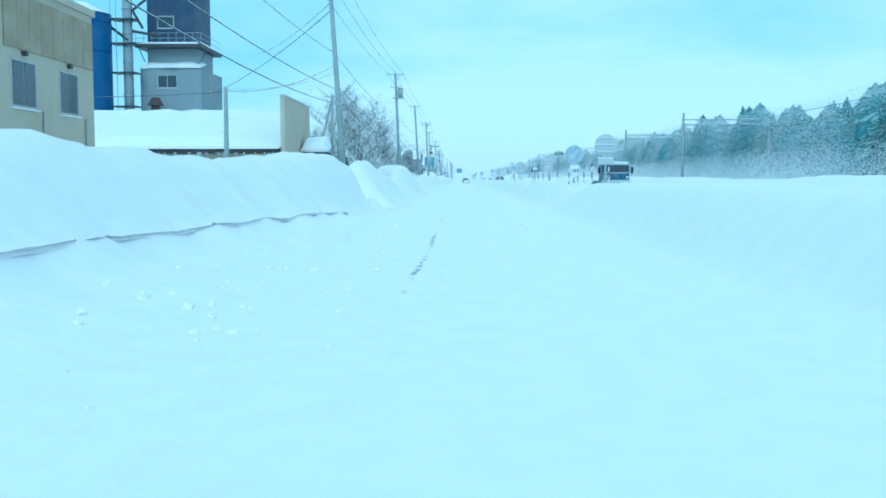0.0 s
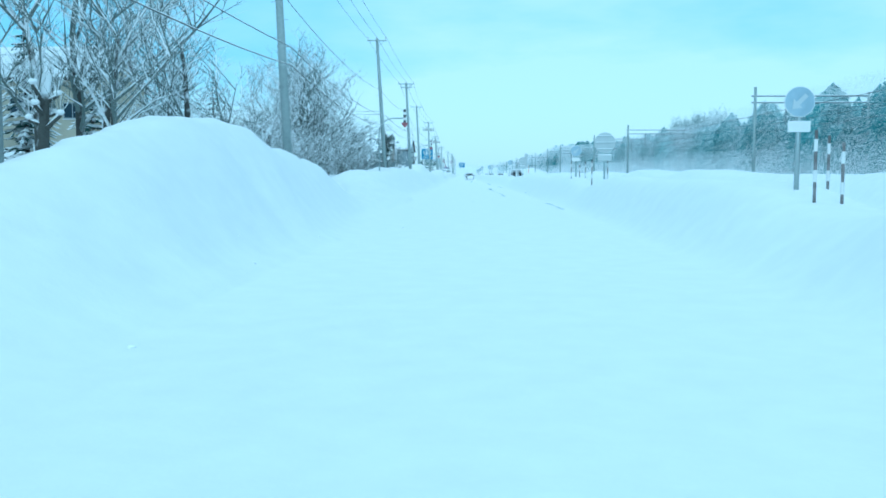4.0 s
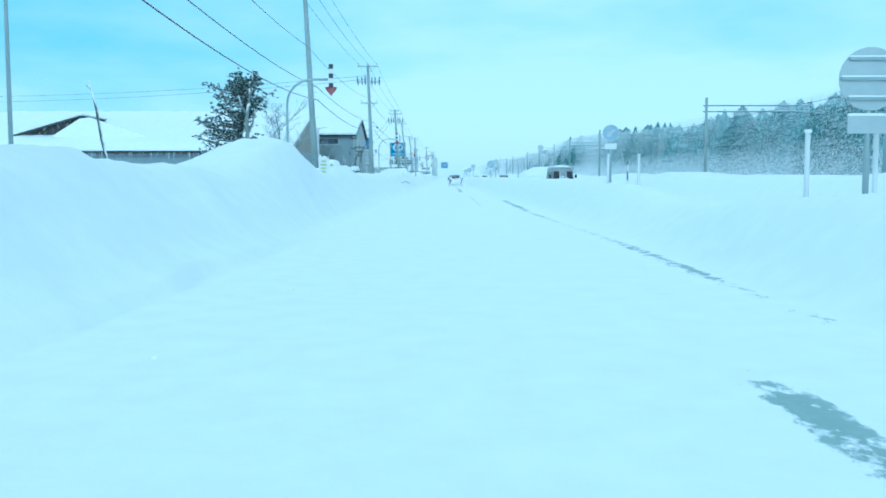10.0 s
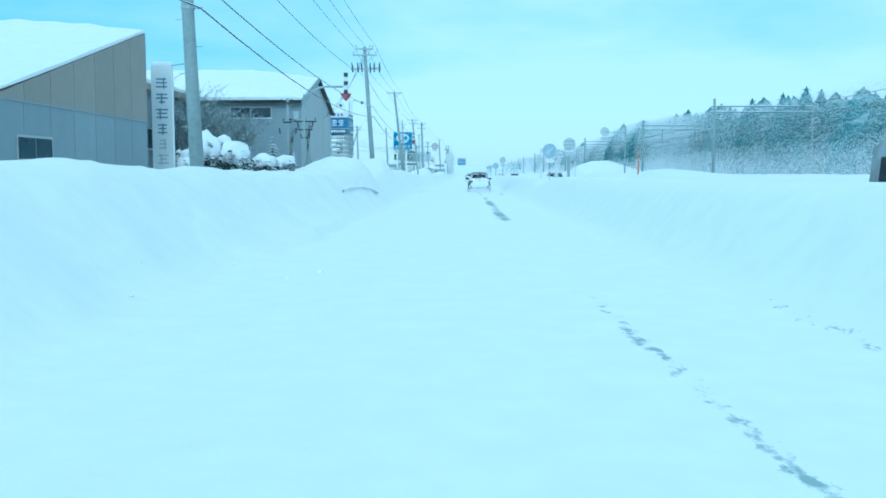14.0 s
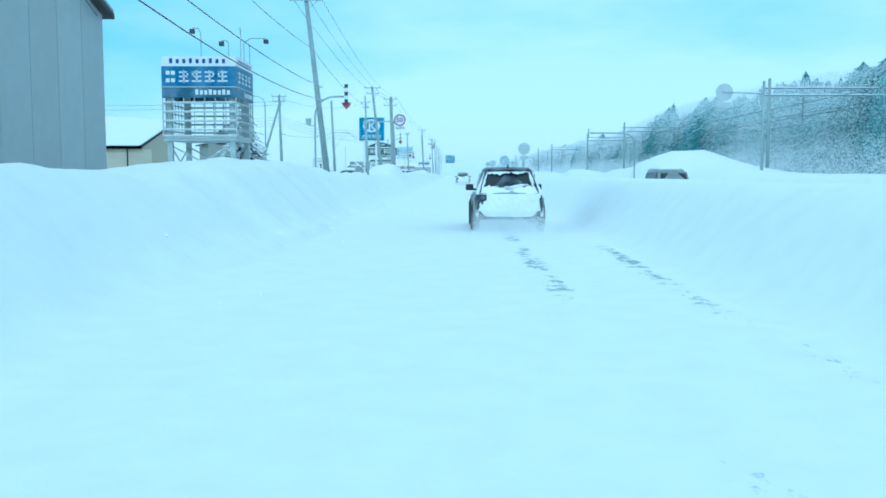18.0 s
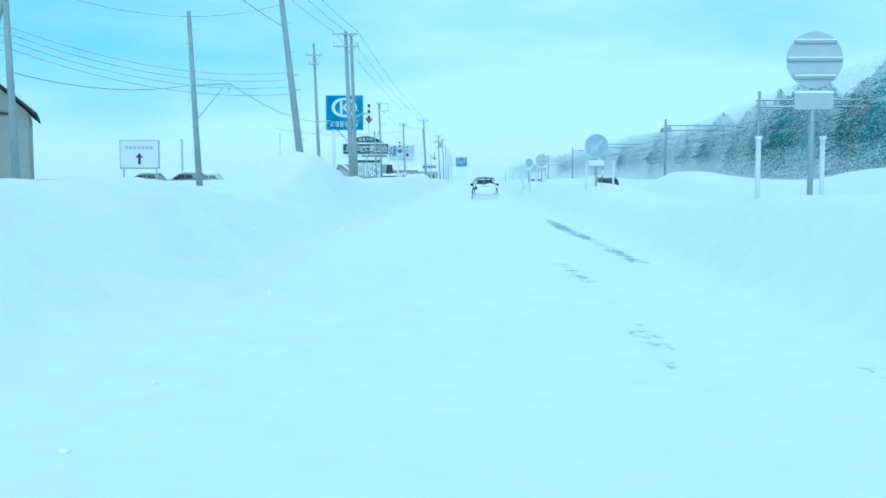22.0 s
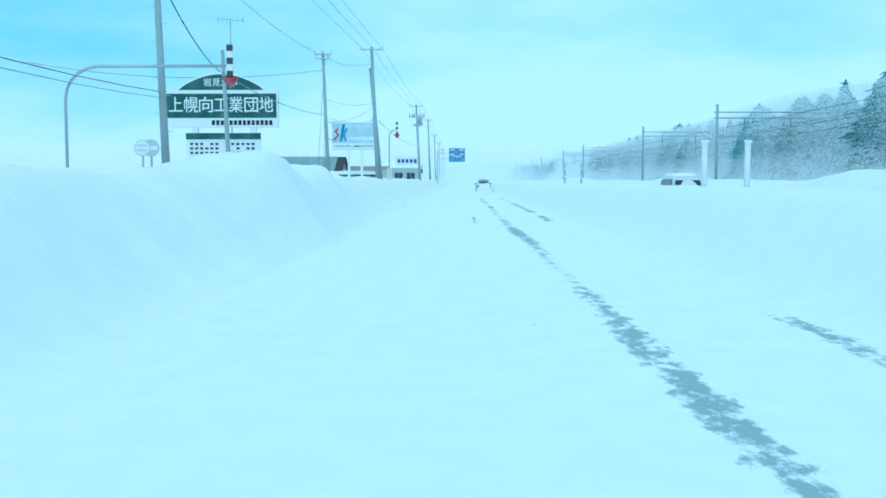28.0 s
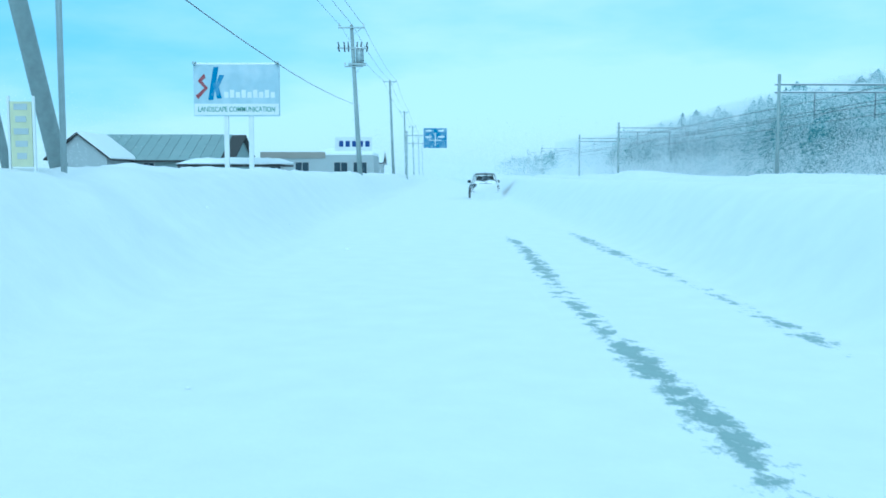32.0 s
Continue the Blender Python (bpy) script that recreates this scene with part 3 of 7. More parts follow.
def lamp_post(x, y, top, reach, label):
    t = thing("street_lamp", (x, y, 0), label, "street lamp")
    z0 = snow_at(x, y) - 0.4
    pts = [(0, 0, z0), (0, 0, top - 0.7), (reach * 0.15, 0, top - 0.3), (reach * 0.5, 0, top - 0.08), (reach, 0, top)]
    part("post", tube(bmesh.new(), pts, [0.07, 0.05, 0.04, 0.035, 0.03], 8), GALV, t, smooth=True)
    part("lamp_head", boxed((reach - 0.1 if reach > 0 else reach - 0.45, -0.13, top - 0.1), (reach + 0.45 if reach > 0 else reach + 0.1, 0.13, top + 0.06), 0.03), GALV, t)
    part("snow_cap", boxed((reach - 0.08 if reach > 0 else reach - 0.42, -0.11, top + 0.06), (reach + 0.42 if reach > 0 else reach + 0.08, 0.11, top + 0.16), 0.04), SNOW, t)
    return t


lamp_post(-11.5, 170, 8.1, -0.35, "slim grey street lamp with a snow-capped head")
lamp_post(-16.85, 336.7, 8.5, -1.05, "slim grey street lamp with a curved arm")

# ---- road signs ----
BLUE_SIGN = material("blue_sign_sheeting", (0.03, 0.18, 0.36), 0.4, grain=4, vary=0.12, stain=0.25, stain_color=(0.75, 0.78, 0.8), stain_scale=1.1)
CAKED = material("snow_caked_blue_sign", (0.34, 0.43, 0.51), 0.6, grain=5, vary=0.15, stain=0.6, stain_color=(0.5, 0.58, 0.64), stain_scale=2.2)
SIGN_FADED = material("faded_sign_arrow", (0.5, 0.55, 0.58), 0.6, grain=5, vary=0.1)
DULL_ORANGE = material("snow_dusted_post", (0.14, 0.13, 0.13), 0.6, grain=8, vary=0.3, stain=0.5, stain_color=(0.5, 0.5, 0.52), stain_scale=3)
SIGN_BACK = material("grey_sign_back", (0.48, 0.52, 0.53), 0.5, 0.3, grain=5, vary=0.12, stain=0.35, stain_color=(0.7, 0.72, 0.74))


def reflector_post(x, y, h, mat, label, stripe=None, r=0.04):
    t = thing("marker_post", (x, y, 0), label, "marker post", "median marker posts")
    z0 = snow_at(x, y) - 0.3
    part("post", rodded((0, 0, z0), (0, 0, h), r, r, 8), mat, t, smooth=True)
    if stripe:
        for i in range(2):
            part("band", rodded((0, 0, h - 0.35 - i * 0.5), (0, 0, h - 0.15 - i * 0.5), r + 0.006, r + 0.006, 8), stripe, t)
    else:
        part("cap", disc(bmesh.new(), (0, 0, h + 0.02), r + 0.015, 0.05, "z", 10), SNOW, t)
    return t


def median_sign(x, y, facing, cz=2.95, k=1.0):
    """A large round sign on a post at the end of the median; facing: whether its face is turned to the oncoming car."""
    t = thing("median_sign", (x, y, 0), "round snow-plastered arrow sign over a plate on the median" if facing else
              "snow-dusted grey back of a round sign on the median", "road sign", "median signs")
    z0 = snow_at(x, y) - 0.3
    part("post", rodded((0, 0.04, z0), (0, 0.04, cz + 0.2), 0.045, 0.045, 10), GALV, t, smooth=True)
    if facing:
        d = part("disc", disc(bmesh.new(), (0, 0, cz), 0.47 * k, 0.02), CAKED, t, "blue disc caked with snow")
        part("rim", disc(bmesh.new(), (0, 0.006, cz), 0.49 * k, 0.02), WHITE_PAINT, d)
        q = [(-0.07, 0.30), (0.07, 0.30), (0.07, -0.08), (0.20, -0.08), (0.0, -0.34), (-0.20, -0.08), (-0.07, -0.08)]
        c, s = k * math.cos(radians(-45)), k * math.sin(radians(-45))
        part("arrow", prism([(px * c - pz * s, cz + px * s + pz * c) for px, pz in q], "y", -0.018, -0.012), SIGN_FADED, d)
        part("plate", boxed((-0.31 * (0.2 + 0.8 * k), -0.02, cz - 0.24 - 0.54 * k), (0.31 * (0.2 + 0.8 * k), 0.02, cz - 0.08 - 0.47 * k), 0.006), WHITE_PAINT, t)
    else:
        d = part("disc", disc(bmesh.new(), (0, 0, cz), 0.48 * k, 0.02), SIGN_BACK, t)
        for dz in (0.30 * k, 0.0, -0.30 * k):
            w = math.sqrt((0.46 * k) ** 2 - dz ** 2)
            rb = part("stiffener", boxed((-w, -0.05, cz + dz - 0.02), (w, -0.012, cz + dz + 0.02)), GALV, d)
            part("snow_ridge", boxed((-w, -0.055, cz + dz + 0.02), (w, -0.012, cz + dz + 0.045), 0.01), SNOW, rb)
        part("plate", boxed((-0.33 * k, -0.02, cz - 0.24 - 0.58 * k), (0.33 * k, 0.02, cz - 0.08 - 0.48 * k), 0.006), SIGN_BACK, t)
        part("plate_snow", boxed((-0.33 * k, -0.03, cz - 0.08 - 0.48 * k), (0.33 * k, 0.02, cz - 0.04 - 0.48 * k), 0.012), SNOW, t)
    return t


# back and front sign of each break in the median: place along the road, height of the disc, size, and shift across
MEDIANS = ((39.2, 48.4, 5.85, 2.92, 1.0, 0.0, 2.78, 1.0, 0.0), (69.4, 75.8, 6.2, 2.92, 0.92, 0.2, 2.78, 0.56, -0.15),
           (101.4, 110.4, 6.35, 2.92, 1.0, 0.0, 2.78, 0.62, 0.0), (159.0, 177.3, 6.4, 2.9, 0.96, 0.0, 2.98, 0.6, -0.28),
           (249.5, 260, 5.85, 3.1, 0.68, 0.0, 3.0, 0.98, 0.14), (322, 344, 5.42, 3.36, 0.92, 0.0, 2.82, 1.0, 0.0),
           (367.7, 376.3, 5.0, 2.78, 0.85, 0.08, 2.8, 0.58, 0.05))
for back, front, x, zb, kb_, db_, zf, kf, df in MEDIANS:
    median_sign(x + db_, back, False, zb, kb_)
    low = median_sign(x - 0.2 + df, front, True, zf, kf)
    if front == 48.4:
        part("small_disc", disc(bmesh.new(), (0.05, -0.04, 1.68), 0.16, 0.02), WHITE_PAINT, low, "small white reflector disc")
    thick = front > 150
    for dx in (-0.55, 0.5):
        for yy, h in ((front - 0.5, 2.2), (back + 0.6, 2.15)):
            if thick:
                reflector_post(x - 0.1 + dx, yy, h, WHITE_PAINT, "snow-plastered white marker post on the median", r=0.042)
            else:
                reflector_post(x - 0.1 + dx, yy + 2 * dx, h, DULL_ORANGE, "thin dark marker post on the snowy median", WHITE_PAINT, 0.028)
    reflector_post(x - 0.2, front - 1.6, 2.0, DULL_ORANGE, "thin dark marker post on the snowy median", WHITE_PAINT, 0.028)
reflector_post(16.1, 284, 3.6, ORANGE_PAINT, "orange and white banded roadside snow pole", WHITE_PAINT, 0.06)
for x, y, h in ((5.43, 411, 2.36), (6.4, 411, 2.36)):
    reflector_post(x, y, h, WHITE_PAINT, "snow-plastered white marker post on the median", r=0.07)
for x, y in ((6.3, 445.9), (7.35, 446.3)):
    reflector_post(x, y, 2.5, DULL_ORANGE, "thin dark marker post on the snowy median", WHITE_PAINT, 0.035)

# the speed sign on its arm
sp = thing("speed_limit_sign", (-5.48, 314.5, 0), "round 50 speed limit sign on a long steel arm", "road sign")
z0 = snow_at(-5.48, 314.5) - 0.3
part("post", rodded((0, 0, z0), (-0.2, 0, 5.15), 0.085, 0.07, 12), GALV, sp, smooth=True)
part("post_cap", disc(bmesh.new(), (-0.2, 0, 5.16), 0.08, 0.05, "z", 12), GALV, sp)
part("arm", rodded((-0.35, 0, 4.86), (2.2, 0, 4.98), 0.045, 0.04, 10), GALV, sp, smooth=True)
part("arm_clamp", boxed((-0.32, -0.1, 4.76), (-0.02, 0.1, 4.98), 0.02), GALV, sp)
d = part("disc", disc(bmesh.new(), (2.1, -0.06, 5.02), 0.385, 0.02, sides=40), RED_PAINT, sp, "white disc with a dark red rim")
part("face", disc(bmesh.new(), (2.1, -0.072, 5.02), 0.305, 0.01, sides=40), WHITE_PAINT, d)
BLUE_TEXT = material("blue_lettering", (0.02, 0.05, 0.22), 0.5, grain=8, vary=0.1, bump=0)
characters("50", 0.42, BLUE_TEXT, d, 2.1, -0.082, 5.02, 0.46)
pl = part("plate", boxed((1.79, -0.07, 4.40), (2.43, -0.05, 4.62), 0.004), WHITE_PAINT, sp)
characters("ここまで", 0.16, BLUE_TEXT, pl, 2.11, -0.078, 4.51, 0.56)

# the small board with an arrow beside the lot
bd = thing("direction_board", (-12.7, 342.5, 0), "pale direction board with an arrow on two legs in the snow", "sign board")
part("panel", boxed((-0.74, 0, 1.95), (0.74, 0.05, 2.98), 0.01), WHITE_PAINT, bd)
part("frame", boxed((-0.78, 0.03, 1.9), (0.78, 0.08, 3.02), 0.01), GALV, bd)
for s in (-0.64, 0.64):
    part("leg", rodded((s, 0.06, 0.6), (s, 0.06, 1.95), 0.03), GALV, bd)
part("arrow", prism([(-0.05, 2.08), (0.05, 2.08), (0.05, 2.34), (0.15, 2.34), (0, 2.52), (-0.15, 2.34), (-0.05, 2.34)], "y", -0.012, -0.004), DARKSTEEL, bd)
for i in range(7):
    part("text_bar", boxed((-0.55 + i * 0.16, -0.012, 2.66), (-0.43 + i * 0.16, -0.004, 2.78)), SIGN_BACK, bd)

# the blue direction sign far ahead
bs = thing("direction_sign", (-4.6, 572, 0), "large blue road direction sign on a steel arm", "road sign")
part("post", rodded((0, 0, 0.8), (0, 0, 7.6), 0.14, 0.11, 12), GALV, bs, smooth=True)
for z in (7.0, 5.9):
    part("arm", rodded((0, 0, z), (5.4, 0, z + 0.1), 0.06, 0.05, 8), GALV, bs)
pn = part("panel", boxed((2.3, -0.1, 5.3), (5.5, -0.05, 8.0), 0.01), BLUE_SIGN, bs)
part("arrow", boxed((3.85, -0.12, 5.6), (3.98, -0.11, 7.4)), WHITE_PAINT, pn)
part("arrow_branch", boxed((3.0, -0.12, 6.3), (4.8, -0.11, 6.42)), WHITE_PAINT, pn)
for x, z in ((2.6, 7.55), (4.3, 7.55), (2.55, 6.7), (4.4, 6.7)):
    part("text_bar", boxed((x, -0.12, z), (x + 0.8, -0.11, z + 0.22)), WHITE_PAINT, pn)

# a speed sign seen from behind, over the far carriageway
fs = thing("far_speed_sign", (20.0, 313, 0), "grey back of a round sign on an arm across the road", "road sign")
part("post", rodded((0, 0, 0.5), (0, 0, 7.4), 0.1, 0.08, 10), GALV, fs, smooth=True)
part("arm", rodded((0, 0, 6.6), (-2.6, 0, 6.7), 0.05, 0.045, 8), GALV, fs)
part("disc", disc(bmesh.new(), (-2.5, 0.05, 6.7), 0.55, 0.03), SIGN_BACK, fs)
part("plate", boxed((-2.95, 0.03, 5.7), (-2.05, 0.06, 6.05)), SIGN_BACK, fs)

# white pillars by the workshop's gate
for x, y in ((-8.2, 194),):
    t = thing("gate_pillar", (x, y, 0), "white painted gate pillar with a cap of snow", "gate pillar")
    part("pillar", boxed((-0.21, -0.21, 0.8), (0.21, 0.21, 2.4), 0.015), WHITE_PAINT, t)
    part("name_plate", boxed((-0.15, -0.225, 1.75), (0.15, -0.212, 2.2)), SIGN_BACK, t)
    part("snow_cap", boxed((-0.2, -0.2, 2.4), (0.2, 0.2, 2.58), 0.07), SNOW, t)


# ---- trees ----
def bare_tree_mesh(seed, h, spread, levels=4, mat=BARK, lean=0.0, low=0.25, stems=1, fan=5, fine=0.006):
    """A leafless tree: tapered stem and limbs that fork into fine twigs."""
    rnd = random.Random(seed)
    store = {0: ([], []), 1: ([], [])}

    def limb(p, d, length, r, level):
        n = 4 if level < 2 else 3
        sides = 6 if level == 0 else (4 if level == 1 else 3)
        verts, faces = store[min(level, 1)]
        pts = [p.copy()]
        dd = d.copy()
        for i in range(n):
            dd = (dd + Vector((rnd.uniform(-1, 1), rnd.uniform(-1, 1), rnd.uniform(-0.3, 0.8))) * 0.16).normalized()
            pts.append(pts[-1] + dd * length / n)
        base = len(verts)
        for i, q in enumerate(pts):
            rr = r * (1 - 0.75 * i / n)
            a = dd.cross(Vector((0.3, 0.2, 1))).normalized()
            b = dd.cross(a)
            for k in range(sides):
                ang = k * math.tau / sides
                verts.append(q + (a * math.cos(ang) + b * math.sin(ang)) * rr)
        for i in range(n):
            for k in range(sides):
                k2 = (k + 1) % sides
                faces.append((base + i * sides + k, base + i * sides + k2, base + (i + 1) * sides + k2, base + (i + 1) * sides + k))
        if level >= levels:
            return
        kids = (9, 6, 5, 4, 3)[level] if level else fan + 5
        for j in range(kids):
            f = rnd.uniform(low if level == 0 else 0.2, 1.0)
            q = pts[min(n - 1, int(f * n))].lerp(pts[min(n, int(f * n) + 1)], (f * n) % 1)
            ang = rnd.uniform(0, math.tau)
            out = Vector((math.cos(ang), math.sin(ang), 0)) * spread + Vector((0, 0, rnd.uniform(0.0, 0.75)))
            nd = (dd * 0.55 + out * (0.75 if level < 2 else 0.9)).normalized()
            limb(q, nd, length * rnd.uniform(0.42, 0.66), max(fine, r * (0.42 if level == 0 else 0.5)), level + 1)

    for s in range(stems):
        a = s * 2.4 + seed
        tilt = 0.0 if stems == 1 else 0.28
        start = Vector((math.cos(a) * 0.25 * (stems > 1), math.sin(a) * 0.25 * (stems > 1), -0.5))
        limb(start, Vector((math.cos(a) * tilt + lean, math.sin(a) * tilt, 1)).normalized(), h * 0.72, 0.022 * h / (1 + 0.35 * (stems - 1)), 0)
    k = h / max(v.z for v in store[1][0])
    for vs, _ in store.values():
        for v in vs:
            v *= k
    return mesh_from("crown", *store[1], mat), mesh_from("trunk", *store[0], BARK, True)


def conifer_mesh(seed, h, r, tiers=14, per=9, mat=NEEDLE, blunt=0.7, segs=3, core=0.0, dome=1.0, broad=0.30):
    """Drooping boughs in tiers, each a fringe of small needle sprays."""
    rnd = random.Random(seed)
    verts, faces = [], []
    for i in range(tiers):
        f = i / tiers
        z = h * (0.08 + 0.90 * f)
        reach = r * (1 - f ** dome) ** blunt * rnd.uniform(0.82, 1.12) + 0.12
        for k in range(max(4, int(per * (1 - 0.45 * f)))):
            a = rnd.uniform(0, math.tau)
            d = Vector((math.cos(a), math.sin(a), 0))
            s = Vector((-d.y, d.x, 0))
            length = reach * rnd.uniform(0.65, 1.1)
            droop = length * rnd.uniform(0.18, 0.5)
            w = broad * length + 0.1
            p0 = Vector((0, 0, z + rnd.uniform(-0.1, 0.1) * h / tiers))
            for q in range(segs):
                t0, t1 = q / segs, (q + 1) / segs
                a0, a1 = p0 + d * length * t0 - Vector((0, 0, droop * t0 ** 1.6)), p0 + d * length * t1 - Vector((0, 0, droop * t1 ** 1.6))
                w1 = w * (1.15 - t1) * rnd.uniform(0.8, 1.2)
                b = len(verts)
                tip = a1 + d * 0.12 * length
                verts += [a0 + Vector((0, 0, 0.07 * w)), a1 + s * w1 - Vector((0, 0, 0.28 * w1)), tip, a1 - s * w1 - Vector((0, 0, 0.28 * w1)), (a0 + a1) / 2 + Vector((0, 0, -0.45 * w1))]
                faces += [(b, b + 1, b + 2), (b, b + 2, b + 3), (b, b + 4, b + 1), (b, b + 3, b + 4), (b + 1, b + 4, b + 2)]
    if core:
        rows, n_ = 7, 9
        b = len(verts)
        for i in range(rows + 1):
            f = i / rows
            for k in range(n_):
                a = k * math.tau / n_ + i * 0.3
                q = core * r * (1 - f ** dome) ** blunt * rnd.uniform(0.75, 1.15) + 0.03
                verts.append(Vector((math.cos(a) * q, math.sin(a) * q, h * (0.03 + 0.93 * f) + rnd.uniform(-0.2, 0.2))))
        for i in range(rows):
            for k in range(n_):
                k2 = (k + 1) % n_
                faces.append((b + i * n_ + k, b + i * n_ + k2, b + (i + 1) * n_ + k2, b + (i + 1) * n_ + k))
    return mesh_from("crown", verts, faces, mat)


def trunk_mesh(h, r):
    bm = rodded((0, 0, -0.8), (0, 0, h), r, r * 0.25, 8)
    me = bpy.data.meshes.new("trunk")
    bm.to_mesh(me)
    bm.free()
    me.materials.append(BARK)
    return me


def plant(name, x, y, meshes, turn, size, label, category, group, z=None):
    t = thing(name, pose(x, y, snow_at(x, y) if z is None else z, 0, 0, turn), label, category, group)
    t.scale = (size, size, size)
    for part_name, me in meshes:
        piece(part_name, me, t)
    return t


BARE = [bare_tree_mesh(s, 10.0, 0.95, 4, TWIG, fan=4, fine=0.009) for s in (3, 11, 19)]
SHRUB = [bare_tree_mesh(s, 5.6, 1.25, 3, SNOWTWIG, low=0.04, stems=4, fan=6, fine=0.017) for s in (5, 23, 31)]
BARE_L = "leafless roadside tree with snow along its branches"
for i, (x, y, s) in enumerate(((-11.26, 83, 0.95), (-11.5, 86, 0.9), (-9.7, 84.3, 0.8), (-12.5, 90, 0.95), (-10.5, 93, 0.9), (-12.5, 97, 0.85), (-16, 148, 1.25), (-11.9, 126, 0.95), (-11.2, 126.5, 0.85), (-13.2, 131, 1.18), (-12.0, 127, 1.0),
                               (-13.2, 120, 0.9), (-14.2, 138, 1.15), (-11.8, 146, 0.95), (-17, 141, 1.1), (-13.5, 149, 0.9), (-17, 108, 0.9), (-12, 104, 0.9))):
    plant("bare_tree", x, y, [("crown", BARE[i % 3][0]), ("trunk", BARE[i % 3][1])], i * 77, s, BARE_L, "tree", "roadside trees")
for i, (x, y, s) in enumerate(((-9.5, 99, 0.55), (-11, 101, 0.7), (-14.5, 112, 0.85), (-16, 116, 0.9), (-13, 118, 0.85), (-11.5, 122, 0.9), (-12.6, 133, 0.95), (-10.4, 136, 0.9),
                               (-11, 141, 0.85), (-9.6, 131, 0.75), (-13.5, 144, 0.9), (-10.2, 150, 0.75), (-16.5, 126, 1.0), (-9.2, 125, 0.6), (-19, 118, 1.0), (-10.8, 112.5, 0.62), (-12.6, 114.5, 0.8), (-15.5, 113, 0.85), (-18, 115, 0.9), (-10.2, 117.5, 0.7), (-14.4, 121, 0.95), (-17.2, 121.5, 1.0), (-20.5, 122, 1.0), (-12.2, 129.5, 0.9), (-14.6, 134, 1.0), (-17, 135, 1.05), (-20, 130, 1.0), (-22.5, 126, 1.0), (-24, 133, 1.1), (-10.0, 145, 0.8), (-12.0, 152, 0.7))):
    plant("snowy_shrub", x, y, [("crown", SHRUB[i % 3][0]), ("stem", SHRUB[i % 3][1])], i * 63, s, "dense bare shrub loaded with snow", "shrub", "roadside shrubs")
YARD = bare_tree_mesh(13, 6.2, 1.1, 3, DIMTWIG, low=0.08, stems=4, fan=6, fine=0.014)
for i, (x, y, s) in enumerate(((-17.5, 262, 1.15), (-15.8, 265, 1.05), (-19.5, 264, 1.1), (-24, 245, 0.8))):
    plant("bare_tree", x, y, [("crown", YARD[0]), ("trunk", YARD[1])], i * 50, s, "small leafless tree before a grey warehouse", "tree", "yard trees")
CON = [(conifer_mesh(s, 10.0, 2.3, 18, 14), trunk_mesh(8.6, 0.16)) for s in (1, 2, 4)]
for i, (x, y, s) in enumerate(((-20.5, 133, 0.82), (-32, 150, 0.95), (-34, 153, 1.0), (-21, 110, 0.68), (-14.6, 89, 0.55), (-32, 158, 1.1))):
    plant("conifer", x, y, [("crown", CON[i % 3][0]), ("trunk", CON[i % 3][1])], i * 41, s, "dark conifer with snow on its boughs", "tree", "roadside conifers")


BROAD = conifer_mesh(9, 6.6, 2.9, 15, 22, NEEDLE, 0.8, 4, 0.0, 1.1, 0.2)
plant("conifer", -16.9, 327.8, [("crown", BROAD), ("trunk", trunk_mesh(5.8, 0.14))], 30, 1.0, "broad dark conifer with boughs weighed down by snow", "tree", "yard conifers")


def capped_conifer(x, y, top, r, cap, seed):
    """A clipped round conifer, its boughs whitened and a thick cap of snow on its crown."""
    z0 = snow_at(x, y) - 0.3
    t = thing("clipped_conifer", (x, y, z0), "clipped round conifer under a thick cap of snow", "tree", "clipped conifers")
    h = top - z0
    piece("crown", conifer_mesh(seed, h * 0.9, r, 14, 22, NEEDLE, 0.8, 4, 0.0, 1.3, 0.15), t)
    part("trunk", rodded((0, 0, -0.2), (0, 0, h * 0.75), 0.09, 0.04, 8), BARK, t, smooth=True)
    bm = bmesh.new()
    bmesh.ops.create_icosphere(bm, subdivisions=3, radius=1.0)
    for v in bm.verts:
        n_ = 1 + 0.22 * noise.noise(v.co * 1.4 + Vector((seed * 2.0, 0, 0)))
        low_ = 1.0 if v.co.z > -0.1 else 0.35
        v.co = Vector((v.co.x * cap * n_, v.co.y * cap * n_, h - 0.75 * cap + v.co.z * 0.75 * cap * low_ * n_ - 0.3 * cap * (v.co.x ** 2 + v.co.y ** 2)))
    part("snow_cap", bm, SNOW, t, smooth=True)
    return t


for i, (x, y, top, r, cap) in enumerate(((-15.0, 258.4, 4.0, 1.6, 0.5), (-16.7, 258.8, 4.4, 1.7, 0.34), (-18.2, 259.4, 3.1, 1.4, 0.2))):
    capped_conifer(x, y, top, r, cap, i + 21)
for x, y, k in ((-13.4, 265.5, 0.46), (-12.3, 266.8, 0.36), (-15.2, 264.6, 0.5)):
    plant("conifer", x, y, [("crown", CON[1][0]), ("trunk", CON[1][1])], 70 * k, k, "low spreading conifer bowed under snow", "tree", "yard conifers", snow_at(x, y) - 3.6 * k)


